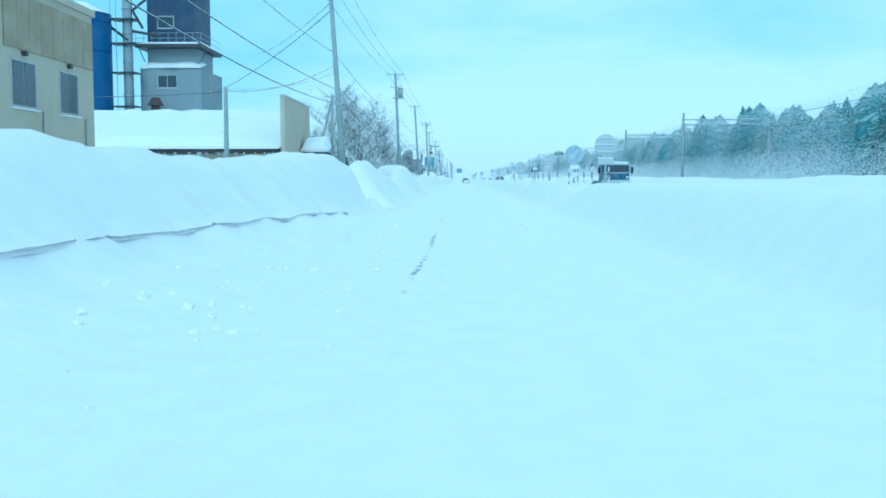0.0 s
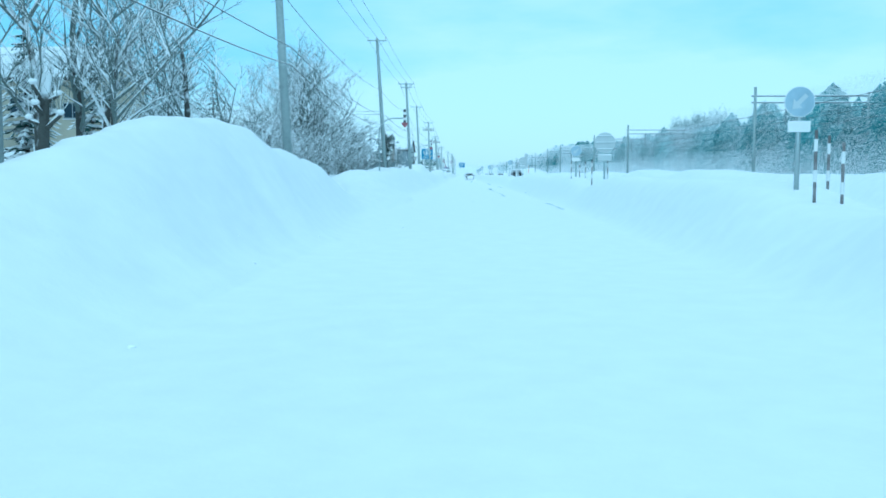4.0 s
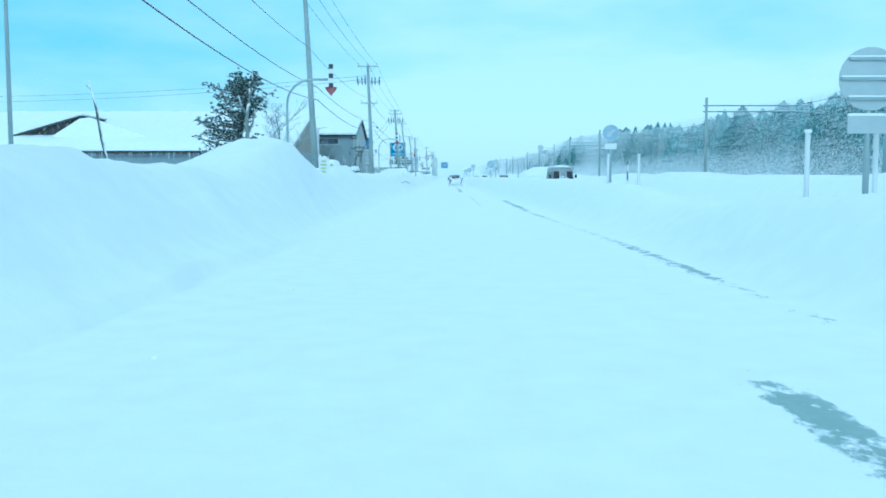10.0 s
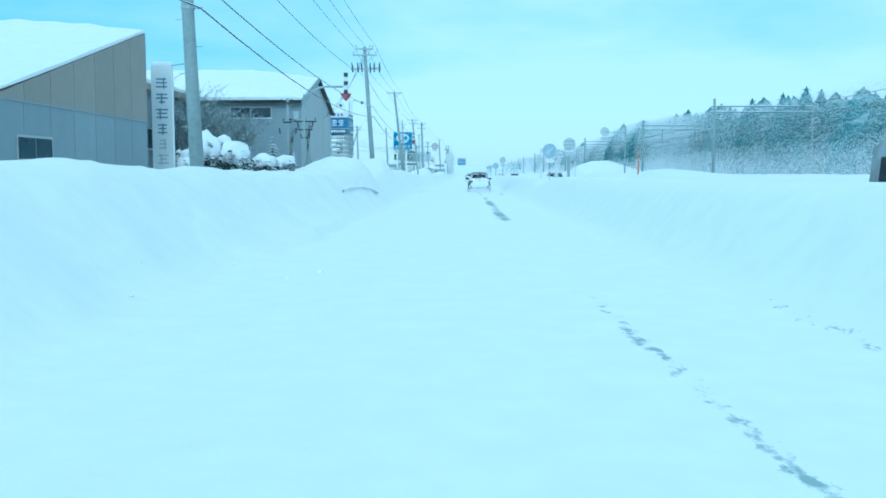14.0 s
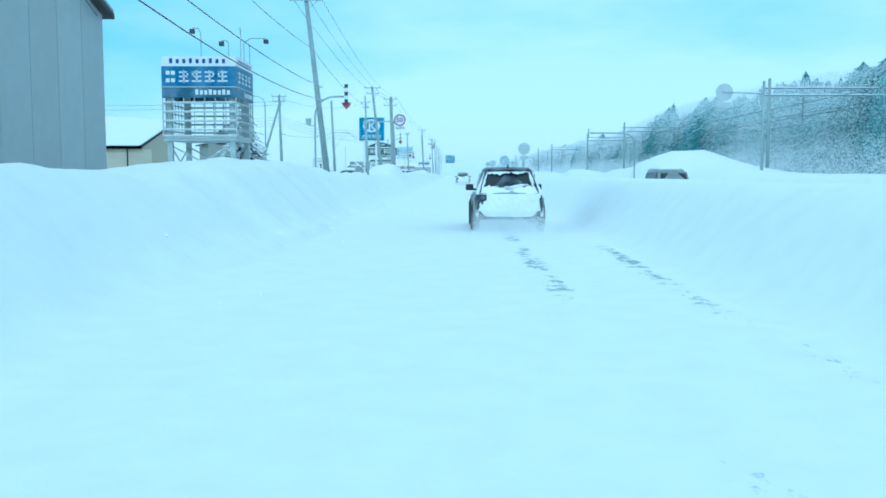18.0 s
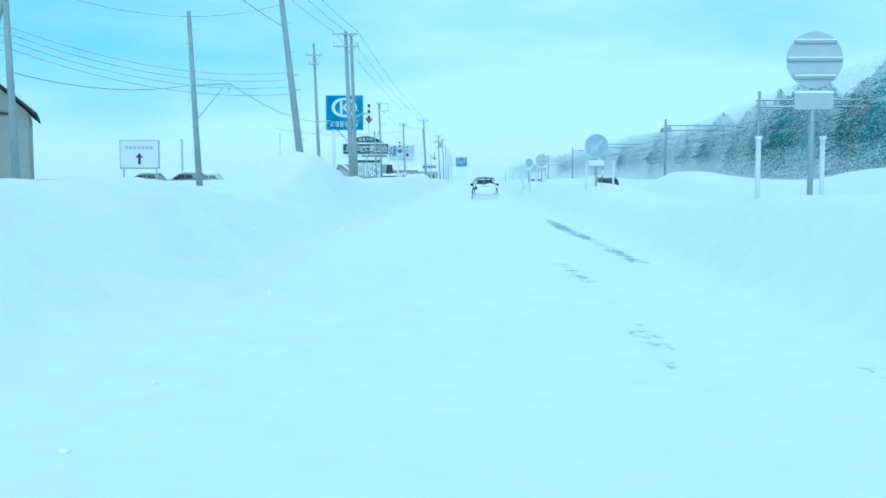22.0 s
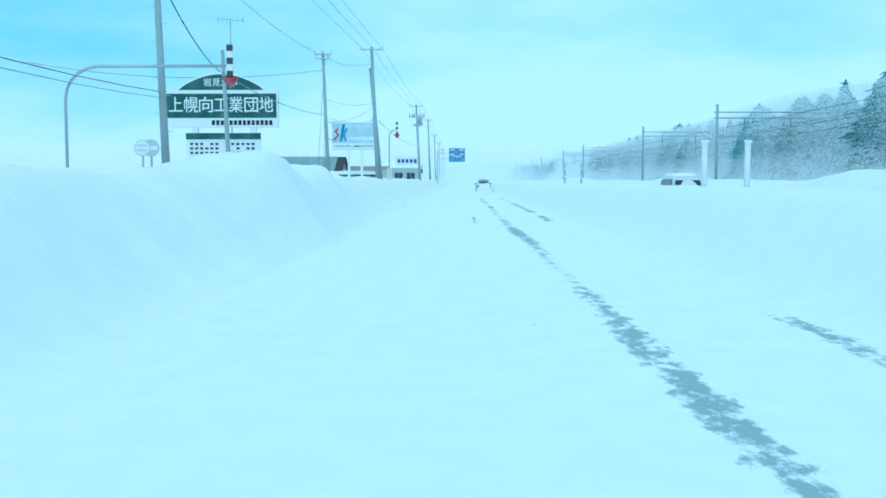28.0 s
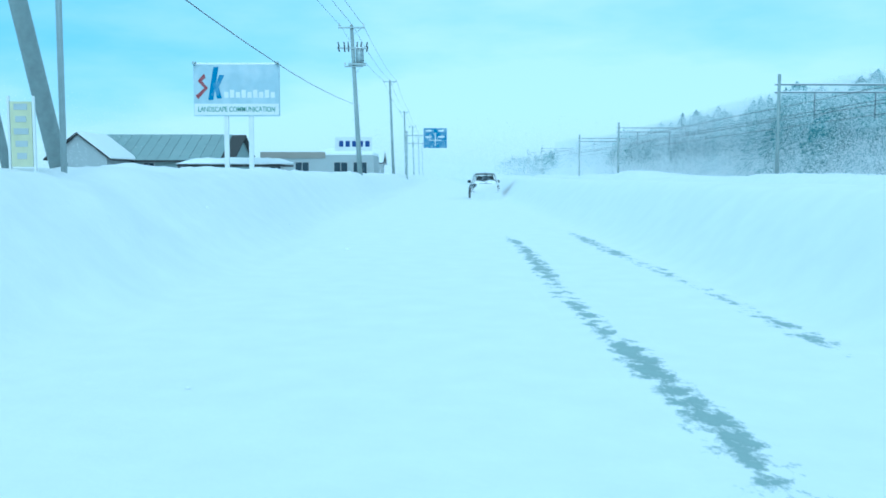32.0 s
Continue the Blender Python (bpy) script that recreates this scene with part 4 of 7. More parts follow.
def pollard(x, y, h, lean, seed, label):
    """A lopped tree: a knotty trunk with snow-capped stubs and a brush of thin shoots."""
    r_ = random.Random(seed)
    t = thing("pollard_tree", (x, y, snow_at(x, y)), label, "tree")
    spine = [Vector((lean * f, 0.05 * math.sin(6 * f), -0.4 + (h + 0.4) * f)) for f in (0, 0.25, 0.5, 0.75, 1)]
    part("trunk", tube(bmesh.new(), spine, [0.17, 0.13, 0.14, 0.11, 0.12], 9), BARK, t, smooth=True)
    for i in range(5):
        f = r_.uniform(0.35, 0.95)
        p = spine[0].lerp(spine[4], f)
        a = r_.uniform(0, math.tau)
        d = Vector((math.cos(a), math.sin(a), r_.uniform(0.5, 1.1))).normalized()
        q = p + d * r_.uniform(0.35, 0.8)
        st_ = part("stub", tube(bmesh.new(), [p, p.lerp(q, 0.5), q], [0.075, 0.06, 0.065], 7), BARK, t, smooth=True)
        bm = bmesh.new()
        bmesh.ops.create_icosphere(bm, subdivisions=2, radius=0.11, matrix=Matrix.Translation(q + Vector((0, 0, 0.06))) @ Matrix.Diagonal((1, 1, 0.7, 1)))
        part("snow_cap", bm, SNOW, st_, smooth=True)
        for k in range(7):
            e = q + Vector((r_.uniform(-0.35, 0.35), r_.uniform(-0.35, 0.35), r_.uniform(0.5, 1.1)))
            part("shoot", tube(bmesh.new(), [q, q.lerp(e, 0.5) + Vector((r_.uniform(-0.08, 0.08), 0, 0)), e], [0.014, 0.010, 0.004], 4), TWIG, t)
    return t


for i, (x, y, h, lean) in enumerate(((-14.2, 82.3, 4.4, -0.15), (-13.4, 83.2, 3.6, 0.2), (-10.9, 81.9, 2.6, 0.3), (-11.3, 110.5, 3.3, 0.1), (-11.9, 84.6, 3.2, -0.3))):
    pollard(x, y, h, lean, i + 3, "lopped roadside tree with snow-capped stubs")


def pine(x, y, label, seed=3):
    """A windswept pine: a trunk that leans to the east, limbs, and clustered tufts of needles with open gaps."""
    r_ = random.Random(seed)
    t = thing("pine_tree", (x, y, snow_at(x, y)), label, "tree")
    spine = [Vector((-0.3, 0, -0.6)), Vector((-0.1, 0, 1.6)), Vector((0.1, 0.1, 3.4)), Vector((0.5, 0, 5.0)), Vector((0.9, 0, 6.3))]
    part("trunk", tube(bmesh.new(), spine, [0.24, 0.2, 0.16, 0.1, 0.04], 8), BARK, t, smooth=True)
    # reach of the crown to the west and to the east by height
    west = ((1.3, -2.7), (3.3, -2.7), (3.8, -2.4), (4.4, -1.85), (5.1, -1.3), (6.0, -0.4), (6.4, 0.2))
    east = ((1.3, 1.7), (2.2, 2.0), (3.2, 1.0), (4.2, 1.0), (4.9, 1.7), (5.4, 2.5), (6.4, 0.9))

    def reach(table, z):
        for (z0_, a), (z1_, b) in zip(table, table[1:]):
            if z <= z1_:
                return a + (b - a) * max(0.0, (z - z0_) / (z1_ - z0_))
        return table[-1][1]

    vs, fs2 = [], []
    tips = []
    for i in range(74):
        z = 1.3 + 5.1 * (i + r_.random()) / 74
        f = (r_.random() ** 0.6) * (1 if r_.random() < 0.66 else -1)
        tips.append(Vector((reach(west, z) * f if f > 0 else -reach(east, z) * f, r_.uniform(-1.6, 1.6), z)))
    tips += [Vector((-2.3, 0.3, 5.75)), Vector((-1.7, 0.2, 5.5))]
    for c in tips:
        g = min(0.97, max(0.12, (c.z - 0.5) / 6.6))
        k = min(3, int(g * 4))
        p = spine[k].lerp(spine[k + 1], g * 4 - k)
        mid = p.lerp(c, 0.55) + Vector((0, 0, -0.16))
        part("limb", tube(bmesh.new(), [p, mid, c], [0.05, 0.032, 0.010], 5), BARK, t)
        for q in range(24):
            u = 0.2 + 0.8 * (q + r_.random()) / 24
            axis = p.lerp(mid, u / 0.55) if u < 0.55 else mid.lerp(c, (u - 0.55) / 0.45)
            wide = 0.52 * math.sin(math.pi * min(1.0, 0.25 + 0.7 * u))
            tuft = axis + Vector((r_.gauss(0, 0.6 * wide), r_.gauss(0, wide), r_.gauss(0.03, 0.07)))
            out = (tuft - p).normalized() * 0.8 + Vector((0, 0, 0.15))
            for _ in range(40):
                d0 = (out + Vector((r_.uniform(-1, 1), r_.uniform(-1, 1), r_.uniform(-0.4, 0.6)))).normalized() * r_.uniform(0.09, 0.20)
                s0 = d0.cross(Vector((r_.uniform(-1, 1), r_.uniform(-1, 1), 1))).normalized() * 0.022
                b = len(vs)
                vs += [tuft - s0, tuft + s0, tuft + d0]
                fs2.append((b, b + 1, b + 2))
    piece("crown", mesh_from("crown", vs, fs2, NEEDLE), t)
    return t


pine(-12.2, 200, "dark windswept pine with snow on its tufts")
PALE_BARK = material("pale_peeling_bark", (0.22, 0.245, 0.24), 0.9, grain=12, vary=0.3, bump=0.4, stain=0.5, stain_color=(0.16, 0.16, 0.15), stain_scale=2.0, snowy=0.35)
pt_ = thing("lopped_trunk", (-11.4, 198, snow_at(-11.4, 198)), "pale bare lopped trunk before a dark pine", "tree")
part("trunk", tube(bmesh.new(), [(-0.25, 0, -0.5), (-0.05, 0, 0.8), (0.0, 0, 1.7), (0.14, 0, 2.6), (0.1, 0, 3.4), (0.24, 0, 4.4)], [0.17, 0.14, 0.13, 0.11, 0.10, 0.07], 10), PALE_BARK, pt_, smooth=True)
for a, b, c in (((0.08, 0, 2.6), (0.45, 0, 3.2), (0.6, 0, 3.9)), ((0.15, 0, 3.7), (-0.2, 0, 4.2), (-0.35, 0, 4.8)), ((0.2, 0, 4.3), (0.3, 0, 4.7), (0.28, 0, 5.2))):
    part("limb", tube(bmesh.new(), [a, b, c], [0.08, 0.06, 0.04], 7), PALE_BARK, pt_, smooth=True)
plant("bare_tree", -10.2, 203, [("crown", BARE[1][0]), ("trunk", BARE[1][1])], 20, 0.55, "pale forked leafless tree beside a pine", "tree", "yard trees")
WIDE = bare_tree_mesh(41, 6.4, 1.5, 4, TWIG, low=0.12, stems=3, fan=5)
plant("bare_tree", -12.6, 160, [("crown", WIDE[0]), ("trunk", WIDE[1])], 70, 1.2, "spreading leafless tree with snow on its limbs", "tree", "yard trees")

# the woods beyond the railway: front trees singly, the rest as one mass
rnd = random.Random(8)
# these crowns wear the needle colour that has haze painted in
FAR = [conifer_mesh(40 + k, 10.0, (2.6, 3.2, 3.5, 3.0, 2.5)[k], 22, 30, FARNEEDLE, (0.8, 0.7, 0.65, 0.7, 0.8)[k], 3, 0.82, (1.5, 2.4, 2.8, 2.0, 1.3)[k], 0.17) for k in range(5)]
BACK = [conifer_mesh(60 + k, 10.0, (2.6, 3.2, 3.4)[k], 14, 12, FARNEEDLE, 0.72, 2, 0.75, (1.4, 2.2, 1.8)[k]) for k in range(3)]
FTR = trunk_mesh(7.0, 0.18)


def wood_height(y):
    return (9.6 + 1.6 * noise.noise((y * 0.012, 0.0, 4.0)) + 0.9 * math.sin(y * 0.021) - 2.2 * math.exp(-((y - 105) / 40) ** 2) + 1.6 * math.exp(-((y - 480) / 25) ** 2))


n = 0
y = 20.0
while y < 620:
    x = 37 + rnd.uniform(-3.0, 3.0)
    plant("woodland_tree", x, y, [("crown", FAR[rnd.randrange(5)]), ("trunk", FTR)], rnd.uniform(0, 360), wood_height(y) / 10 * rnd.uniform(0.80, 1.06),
          "frosted conifer, paled for haze, at the edge of the woods", "tree", "woodland edge trees", 1.2)
    n += 1
    y += rnd.uniform(1.3, 2.6)
src = []
for me in BACK:
    co = np.empty(len(me.vertices) * 3)
    me.vertices.foreach_get("co", co)
    src.append((co.reshape(-1, 3), [tuple(p.vertices) for p in me.polygons]))
wv, wf, base = [], [], 0
for row, x0 in enumerate((42,)):
    y = -20.0
    while y < 1100:
        co, fs_ = src[rnd.randrange(3)]
        k = wood_height(y) / 10 * rnd.uniform(0.82, 1.10)
        a = rnd.uniform(0, math.tau)
        c, s = math.cos(a) * k, math.sin(a) * k
        xy = np.stack([co[:, 0] * c - co[:, 1] * s + x0 + rnd.uniform(-2, 2), co[:, 0] * s + co[:, 1] * c + y, co[:, 2] * k + 1.2], 1)
        wv.append(xy)
        wf += [tuple(i + base for i in f) for f in fs_]
        base += len(co)
        y += rnd.uniform(2.2, 3.4) * (1 if y < 620 else 1.8)
tagged(new("woods", mesh_from("woods", np.concatenate(wv), wf, FARNEEDLE)), "dense frosted conifer woods, paled for haze, beyond the railway", "woods", kind="stuff")
FROST = [bare_tree_mesh(s, 10.0, 0.7, 3, RIMETWIG, low=0.3, fan=8) for s in (61, 67)]
for i in range(20):
    y = 203 + i * 1.5
    plant("woodland_bare_tree", rnd.uniform(38.0, 41.5), y, [("crown", FROST[i % 2][0]), ("trunk", FROST[i % 2][1])], i * 53, rnd.uniform(0.95, 1.15),
          "frosted leafless tree at the edge of the woods", "tree", "woodland edge trees", 1.2)

# railway masts and portals
RAILM = material("railway_steel", (0.22, 0.25, 0.27), 0.6, 0.4, grain=8, vary=0.2, snowy=0.5)
def portal(y):
    t = thing("railway_portal", (24.5, y, 0), "frosted steel railway portal beside the woods", "railway mast", "railway portals")
    z0 = snow_at(24.5, y) - 0.3
    part("mast", rodded((0, 0, z0), (0, 0, 8.8), 0.14, 0.12, 8), CONCRETE, t, smooth=True)
    part("mast", rodded((9.5, 0, z0), (9.5, 0, 8.4), 0.14, 0.12, 8), CONCRETE, t, smooth=True)
    for z in (8.0, 7.45):
        b = part("beam", boxed((-0.3, -0.05, z), (9.6, 0.05, z + 0.09)), RAILM, t)
        part("snow_ridge", boxed((-0.3, -0.06, z + 0.09), (9.6, 0.06, z + 0.15), 0.02), SNOW, b)
    for x in (2.6, 7.0):
        part("hanger", rodded((x, 0, 7.45), (x, 0, 5.6), 0.04, 0.04, 6), RAILM, t)
        part("cantilever", rodded((x, 0, 5.7), (x + 1.6, 0, 6.3), 0.03, 0.03, 6), RAILM, t)
    return t
first = portal(8)
for k in range(1, 19):
    copy_thing(first, Matrix.Translation((24.5, 8 + 47 * k - 12 * (k % 2), 0)))
for x, z in ((27, 5.9), (27, 6.9), (31.5, 5.9), (31.5, 6.9)):
    cable((x, 8, z), (x, 860, z), 0.0, 0.02, "frosted railway contact wire")


# ---- buildings ----
CREAM = material("cream_render", (0.50, 0.46, 0.36), 0.85, grain=3, vary=0.08, stain=0.35, stain_color=(0.36, 0.32, 0.24), stain_scale=0.5)
TAN = material("stained_tan_panel", (0.34, 0.29, 0.20), 0.85, grain=3, vary=0.2, stain=0.8, stain_color=(0.46, 0.41, 0.32), stain_scale=0.7)
SIDING = material("grey_metal_siding", (0.40, 0.43, 0.44), 0.6, 0.1, grain=2, vary=0.08, stain=0.25, stain_color=(0.36, 0.37, 0.37), per_object=0.05)
TEAL_SIDING = material("teal_grey_siding", (0.27, 0.34, 0.34), 0.7, 0.0, grain=2, vary=0.1, stain=0.3, stain_color=(0.33, 0.38, 0.38), per_object=0.05)
SIDING_B = material("blue_grey_siding", (0.26, 0.31, 0.34), 0.6, 0.1, grain=2, vary=0.08, stain=0.25, stain_color=(0.34, 0.36, 0.37), per_object=0.05)
TAUPE = material("taupe_siding", (0.30, 0.28, 0.25), 0.7, 0.05, grain=2, vary=0.08, stain=0.2, stain_color=(0.36, 0.34, 0.31), per_object=0.05)
NAVY = material("faded_navy_cladding", (0.035, 0.06, 0.12), 0.55, 0.1, grain=3, vary=0.15, stain=0.3, stain_color=(0.10, 0.14, 0.2))
SILO_BLUE = material("blue_silo_paint", (0.03, 0.10, 0.26), 0.5, 0.1, grain=2, vary=0.12, stain=0.3, stain_color=(0.08, 0.16, 0.3))
EAVE = material("dark_eave_boards", (0.05, 0.05, 0.05), 0.8, grain=6, vary=0.3)
ICE = material("icicle", (0.62, 0.68, 0.72), 0.12, grain=6, vary=0.1, bump=0.1, spec=0.6)
PANE = material("window_glass", (0.03, 0.05, 0.07), 0.08, grain=2, vary=0.3, bump=0, spec=0.7)
FRAME = material("aluminium_frame", (0.45, 0.46, 0.46), 0.45, 0.4, grain=10, vary=0.1, bump=0)


def window(parent, at, w, h, face, panes=2, sill=True):
    """A sliding window. face: the wall's outward side, '-y' or '+x'; at: its lower middle on the wall."""
    turn = pose(*at, 0, 0, 0 if face == "-y" else 90)
    wn_ = part("window", boxed((-w / 2 - 0.05, -0.02, -0.05), (w / 2 + 0.05, 0.03, h + 0.05), 0.008), FRAME, parent)
    wn_.matrix_basis = turn
    for i in range(panes):
        a = -w / 2 + i * w / panes
        part("pane", boxed((a + 0.03, -0.032, 0.03), (a + w / panes - 0.03, -0.022, h - 0.03)), PANE, wn_)
    if sill:
        part("sill", boxed((-w / 2 - 0.1, -0.1, -0.09), (w / 2 + 0.1, 0.0, -0.05), 0.006), SNOW, wn_)
    return wn_


def sheets(parent, face, a0, a1, level, z0, z1, mat, step=0.9, name="siding_panel", top=None):
    """Upright cladding panels, each proud of the wall by 2 cm. level: the wall's plane; top: height by place along the wall."""
    n_ = max(1, round((a1 - a0) / step))
    for i in range(n_):
        p, q = a0 + (a1 - a0) * i / n_ + 0.012, a0 + (a1 - a0) * (i + 1) / n_ - 0.012
        zp, zq = (top(p), top(q)) if top else (z1, z1)
        bm = prism([(p, z0), (q, z0), (q, zq), (p, zp)], "y" if face == "-y" else "x", level, level + (-0.02 if face == "-y" else 0.02))
        part(name, bm, mat, parent)


def icicles(parent, x0, x1, y, z, n_, seed):
    r_ = random.Random(seed)
    for i in range(n_):
        x = r_.uniform(x0, x1)
        ln = r_.uniform(0.15, 0.8)
        part("icicle", rodded((x, y, z), (x, y + r_.uniform(-0.02, 0.02), z - ln), 0.03, 0.004, 5), ICE, parent)


def snow_slab(x0, x1, y0, z0, y1, z1, thick, seed, step=0.9, name="roof_snow"):
    """A thick, soft-edged blanket of snow on a roof that climbs from (y0, z0) to (y1, z1)."""
    bm = bmesh.new()
    nx, ny = max(4, int((x1 - x0) / step)), 10
    rows = []
    for j in range(ny + 1):
        v = j / ny
        row = []
        for i in range(nx + 1):
            u = i / nx
            e = min(1, 6 * min(u, 1 - u) + 0.25, 5 * v + 0.35)
            lump = 0.16 * noise.noise((x0 + u * (x1 - x0), v * 6 + seed, 1.0 + seed))
            over = (1 - v) ** 6 * (0.25 + 0.35 * noise.noise((x0 + u * (x1 - x0) * 0.6, seed * 3.0, 2.0)))
            row.append(bm.verts.new((x0 + u * (x1 - x0), y0 + v * (y1 - y0) - over, z0 + v * (z1 - z0) + (thick + lump) * e - over * 0.25)))
        rows.append(row)
    under = [[bm.verts.new((v_.co.x, v_.co.y + 0.05, z0 + (z1 - z0) * j / ny + 0.03)) for v_ in row] for j, row in enumerate(rows)]
    for g in (rows, under):
        for j in range(ny):
            for i in range(nx):
                bm.faces.new((g[j][i], g[j][i + 1], g[j + 1][i + 1], g[j + 1][i]))
    for j in range(ny):
        for i in (0, nx):
            bm.faces.new((rows[j][i], rows[j + 1][i], under[j + 1][i], under[j][i]))
    for i in range(nx):
        for j in (0, ny):
            bm.faces.new((rows[j][i], under[j][i], under[j][i + 1], rows[j][i + 1]))
    return bm


# cream two-storey block beside the start
h0 = thing("cream_building", (-13.75, 10, 0), "cream rendered two-storey building with a stained tan upper panel", "building")
part("wall", boxed((-9, 0, 0), (0, 23, 7.3)), CREAM, h0)
part("parapet", boxed((-9.1, -0.1, 7.3), (0.1, 23.1, 7.55), 0.02), CREAM, h0)
for i in range(8):
    part("wall_panel", boxed((0, 16.5 + i * 0.8 + 0.01, 5.4), (0.05, 17.3 + i * 0.8 - 0.01, 7.05)), TAN, h0)
for y_, w in ((11.0, 1.5), (14.5, 1.5), (17.7, 1.5), (20.9, 1.35)):
    window(h0, (0.0, y_, 3.68), w, 1.38, "+x")
    part("vent_hood", boxed((0, y_ - 0.1, 5.22), (0.14, y_ + 0.1, 5.36), 0.02), DARKSTEEL, h0)
for y_ in (18.9, 22.2):
    part("downpipe", rodded((0.06, y_, 0.8), (0.06, y_, 3.6), 0.04), FRAME, h0)

# the works tower with its silo
tw = thing("works_tower", (-31, 97, 0), "grey clad plant tower with a dark blue head and railed deck", "industrial tower")
part("lower_block", boxed((-3.5, 0, 0), (3, 8.5, 13.2)), SIDING_B, tw)
sheets(tw, "-y", -3.5, 3, 0, 2, 13.2, SIDING_B, 0.8)
sheets(tw, "+x", 0, 8.5, 3, 2, 13.2, SIDING_B, 0.8)
part("roof_snow", snow_slab(-3.5, 2.9, 0, 13.2, 2.6, 13.9, 0.5, 2), SNOW, tw)
window(tw, (-0.6, -0.02, 11.2), 2.0, 1.3, "-y")
window(tw, (3.02, 3.5, 11.1), 1.2, 1.4, "+x", 1)
part("middle_block", boxed((-3.0, 1.0, 13.2), (2.4, 7, 15.4)), SIDING_B, tw)
dk = part("deck", boxed((-3.9, -0.4, 15.4), (3.2, 8.0, 15.75)), DARKSTEEL, tw)
part("deck_snow", boxed((-3.9, -0.4, 15.75), (3.2, 8.0, 15.95), 0.05), SNOW, dk)
for i in range(9):
    part("rail_post", rodded((-3.8 + i * 0.87, -0.35, 15.75), (-3.8 + i * 0.87, -0.35, 16.9), 0.03, 0.03, 5), GALV, tw)
for z in (16.35, 16.9):
    part("rail", rodded((-3.8, -0.35, z), (3.16, -0.35, z), 0.03, 0.03, 5), GALV, tw)
    part("rail", rodded((3.16, -0.35, z), (3.16, 7.9, z), 0.03, 0.03, 5), GALV, tw)
for s in (-1, 1):
    part("deck_strut", rodded((s * 3.0, 0.2, 13.9), (s * 3.6, 0.0, 15.4), 0.05, 0.05, 6), DARKSTEEL, tw)
part("upper_block", boxed((-2.9, 0.8, 15.95), (2.2, 7, 26)), NAVY, tw)
sheets(tw, "-y", -2.9, 2.2, 0.8, 16, 26, NAVY, 0.85)
window(tw, (-0.9, 0.76, 17.6), 1.7, 1.2, "-y", 1)
RUST = material("dull_dark_vent_paint", (0.07, 0.05, 0.05), 0.7, grain=6, vary=0.25, stain=0.4, stain_color=(0.16, 0.14, 0.14))
vt = part("roof_vent", rodded((-1.4, -1.6, 6.6), (-1.4, -1.6, 9.4), 0.45, 0.45, 12), RUST, tw)
part("vent_cap", rodded((-1.4, -1.6, 9.2), (-1.4, -1.6, 10.0), 0.85, 0.4, 12), RUST, vt)
sl = thing("silo", (-39.5, 94, 0), "tall blue painted steel silo beside the tower", "silo")
part("shell", rodded((0, 0, 0), (0, 0, 18.4), 3.0, 3.0, 28), SILO_BLUE, sl, smooth=True)
part("roof", rodded((0, 0, 18.4), (0, 0, 19.6), 3.05, 0.6, 28), SNOW, sl)
for i in range(6):
    part("seam", disc(bmesh.new(), (0, 0, 2.5 + i * 3), 3.03, 0.08, "z", 28), SILO_BLUE, sl)
dc = thing("duct_column", (-35.2, 95.5, 0), "slim steel duct column with platforms and pipes", "duct")
part("column", rodded((0, 0, 0), (0, 0, 24), 0.5, 0.5, 14), SIDING_B, dc, smooth=True)
for z in (9, 12.5, 15.5, 18):
    part("platform", boxed((-1.6, -0.9, z), (1.0, 0.9, z + 0.12)), DARKSTEEL, dc)
    part("flange", disc(bmesh.new(), (0, 0, z + 1.2), 0.58, 0.1, "z", 14), GALV, dc)
for x in (-1.5, -0.9):
    part("ladder_rail", rodded((x, -0.8, 6), (x, -0.8, 20), 0.04, 0.04, 5), GALV, dc)
for a, b in (((0, 0, 17), (3.4, 0, 16.4)), ((0, 0, 18.6), (2.4, 0, 20.5)), ((0.2, -0.4, 15.9), (-1.8, -0.4, 17.4)), ((0.3, 0, 19.5), (1.6, 0, 17.2))):
    part("pipe", rodded(a, b, 0.14, 0.14, 8), DARKSTEEL, dc)

# the workshop with deep snow on its roof
ws = thing("snowy_workshop", (-12.45, 62.4, 0), "long low cream workshop under deep roof snow with icicles", "workshop")
part("front_wall", boxed((-40, 0.25, 0), (-0.3, 0.5, 3.6)), CREAM, ws)
part("parapet_wall", boxed((-0.3, 0, 0), (0, 10.4, 7.15)), CREAM, ws, "cream end wall rising above the roof")
part("parapet_cap", boxed((-0.34, -0.05, 7.15), (0.04, 10.45, 7.27), 0.01), FRAME, ws)
part("roof", prism([(0, 3.5), (11, 6.3), (11, 6.1), (0, 3.3)], "x", -40, -0.3), EAVE, ws)
part("eave", boxed((-40, -0.35, 3.2), (-0.3, 0.0, 3.5)), EAVE, ws)
part("roof_snow", snow_slab(-40, -0.32, -0.3, 3.5, 11, 6.3, 0.75, 5, 1.0), SNOW, ws)
for k in range(5):
    icicles(ws, -13 + k * 2.5, -10.7 + k * 2.5, -0.36, 3.3, 9, 20 + k)
part("back_wall", boxed((-40, 10.2, 0), (-0.3, 10.4, 6.2)), CREAM, ws)
part("rust_patch", boxed((-2.2, -0.38, 2.75), (-0.6, -0.36, 3.2)), TAN, ws)
pc = thing("entrance_porch", (-12.4, 68.6, 0), "low entrance porch with a thick cap of snow", "porch")
part("wall", boxed((0.02, 0.2, 0), (1.7, 1.6, 3.2)), TAUPE, pc)
for i in range(9):
    part("clapboard", boxed((0.1, 0.17, 0.9 + i * 0.25), (1.7, 0.2, 1.13 + i * 0.25)), TAUPE, pc)
part("fascia", boxed((0.02, -0.1, 3.2), (1.95, 1.75, 3.5)), EAVE, pc)
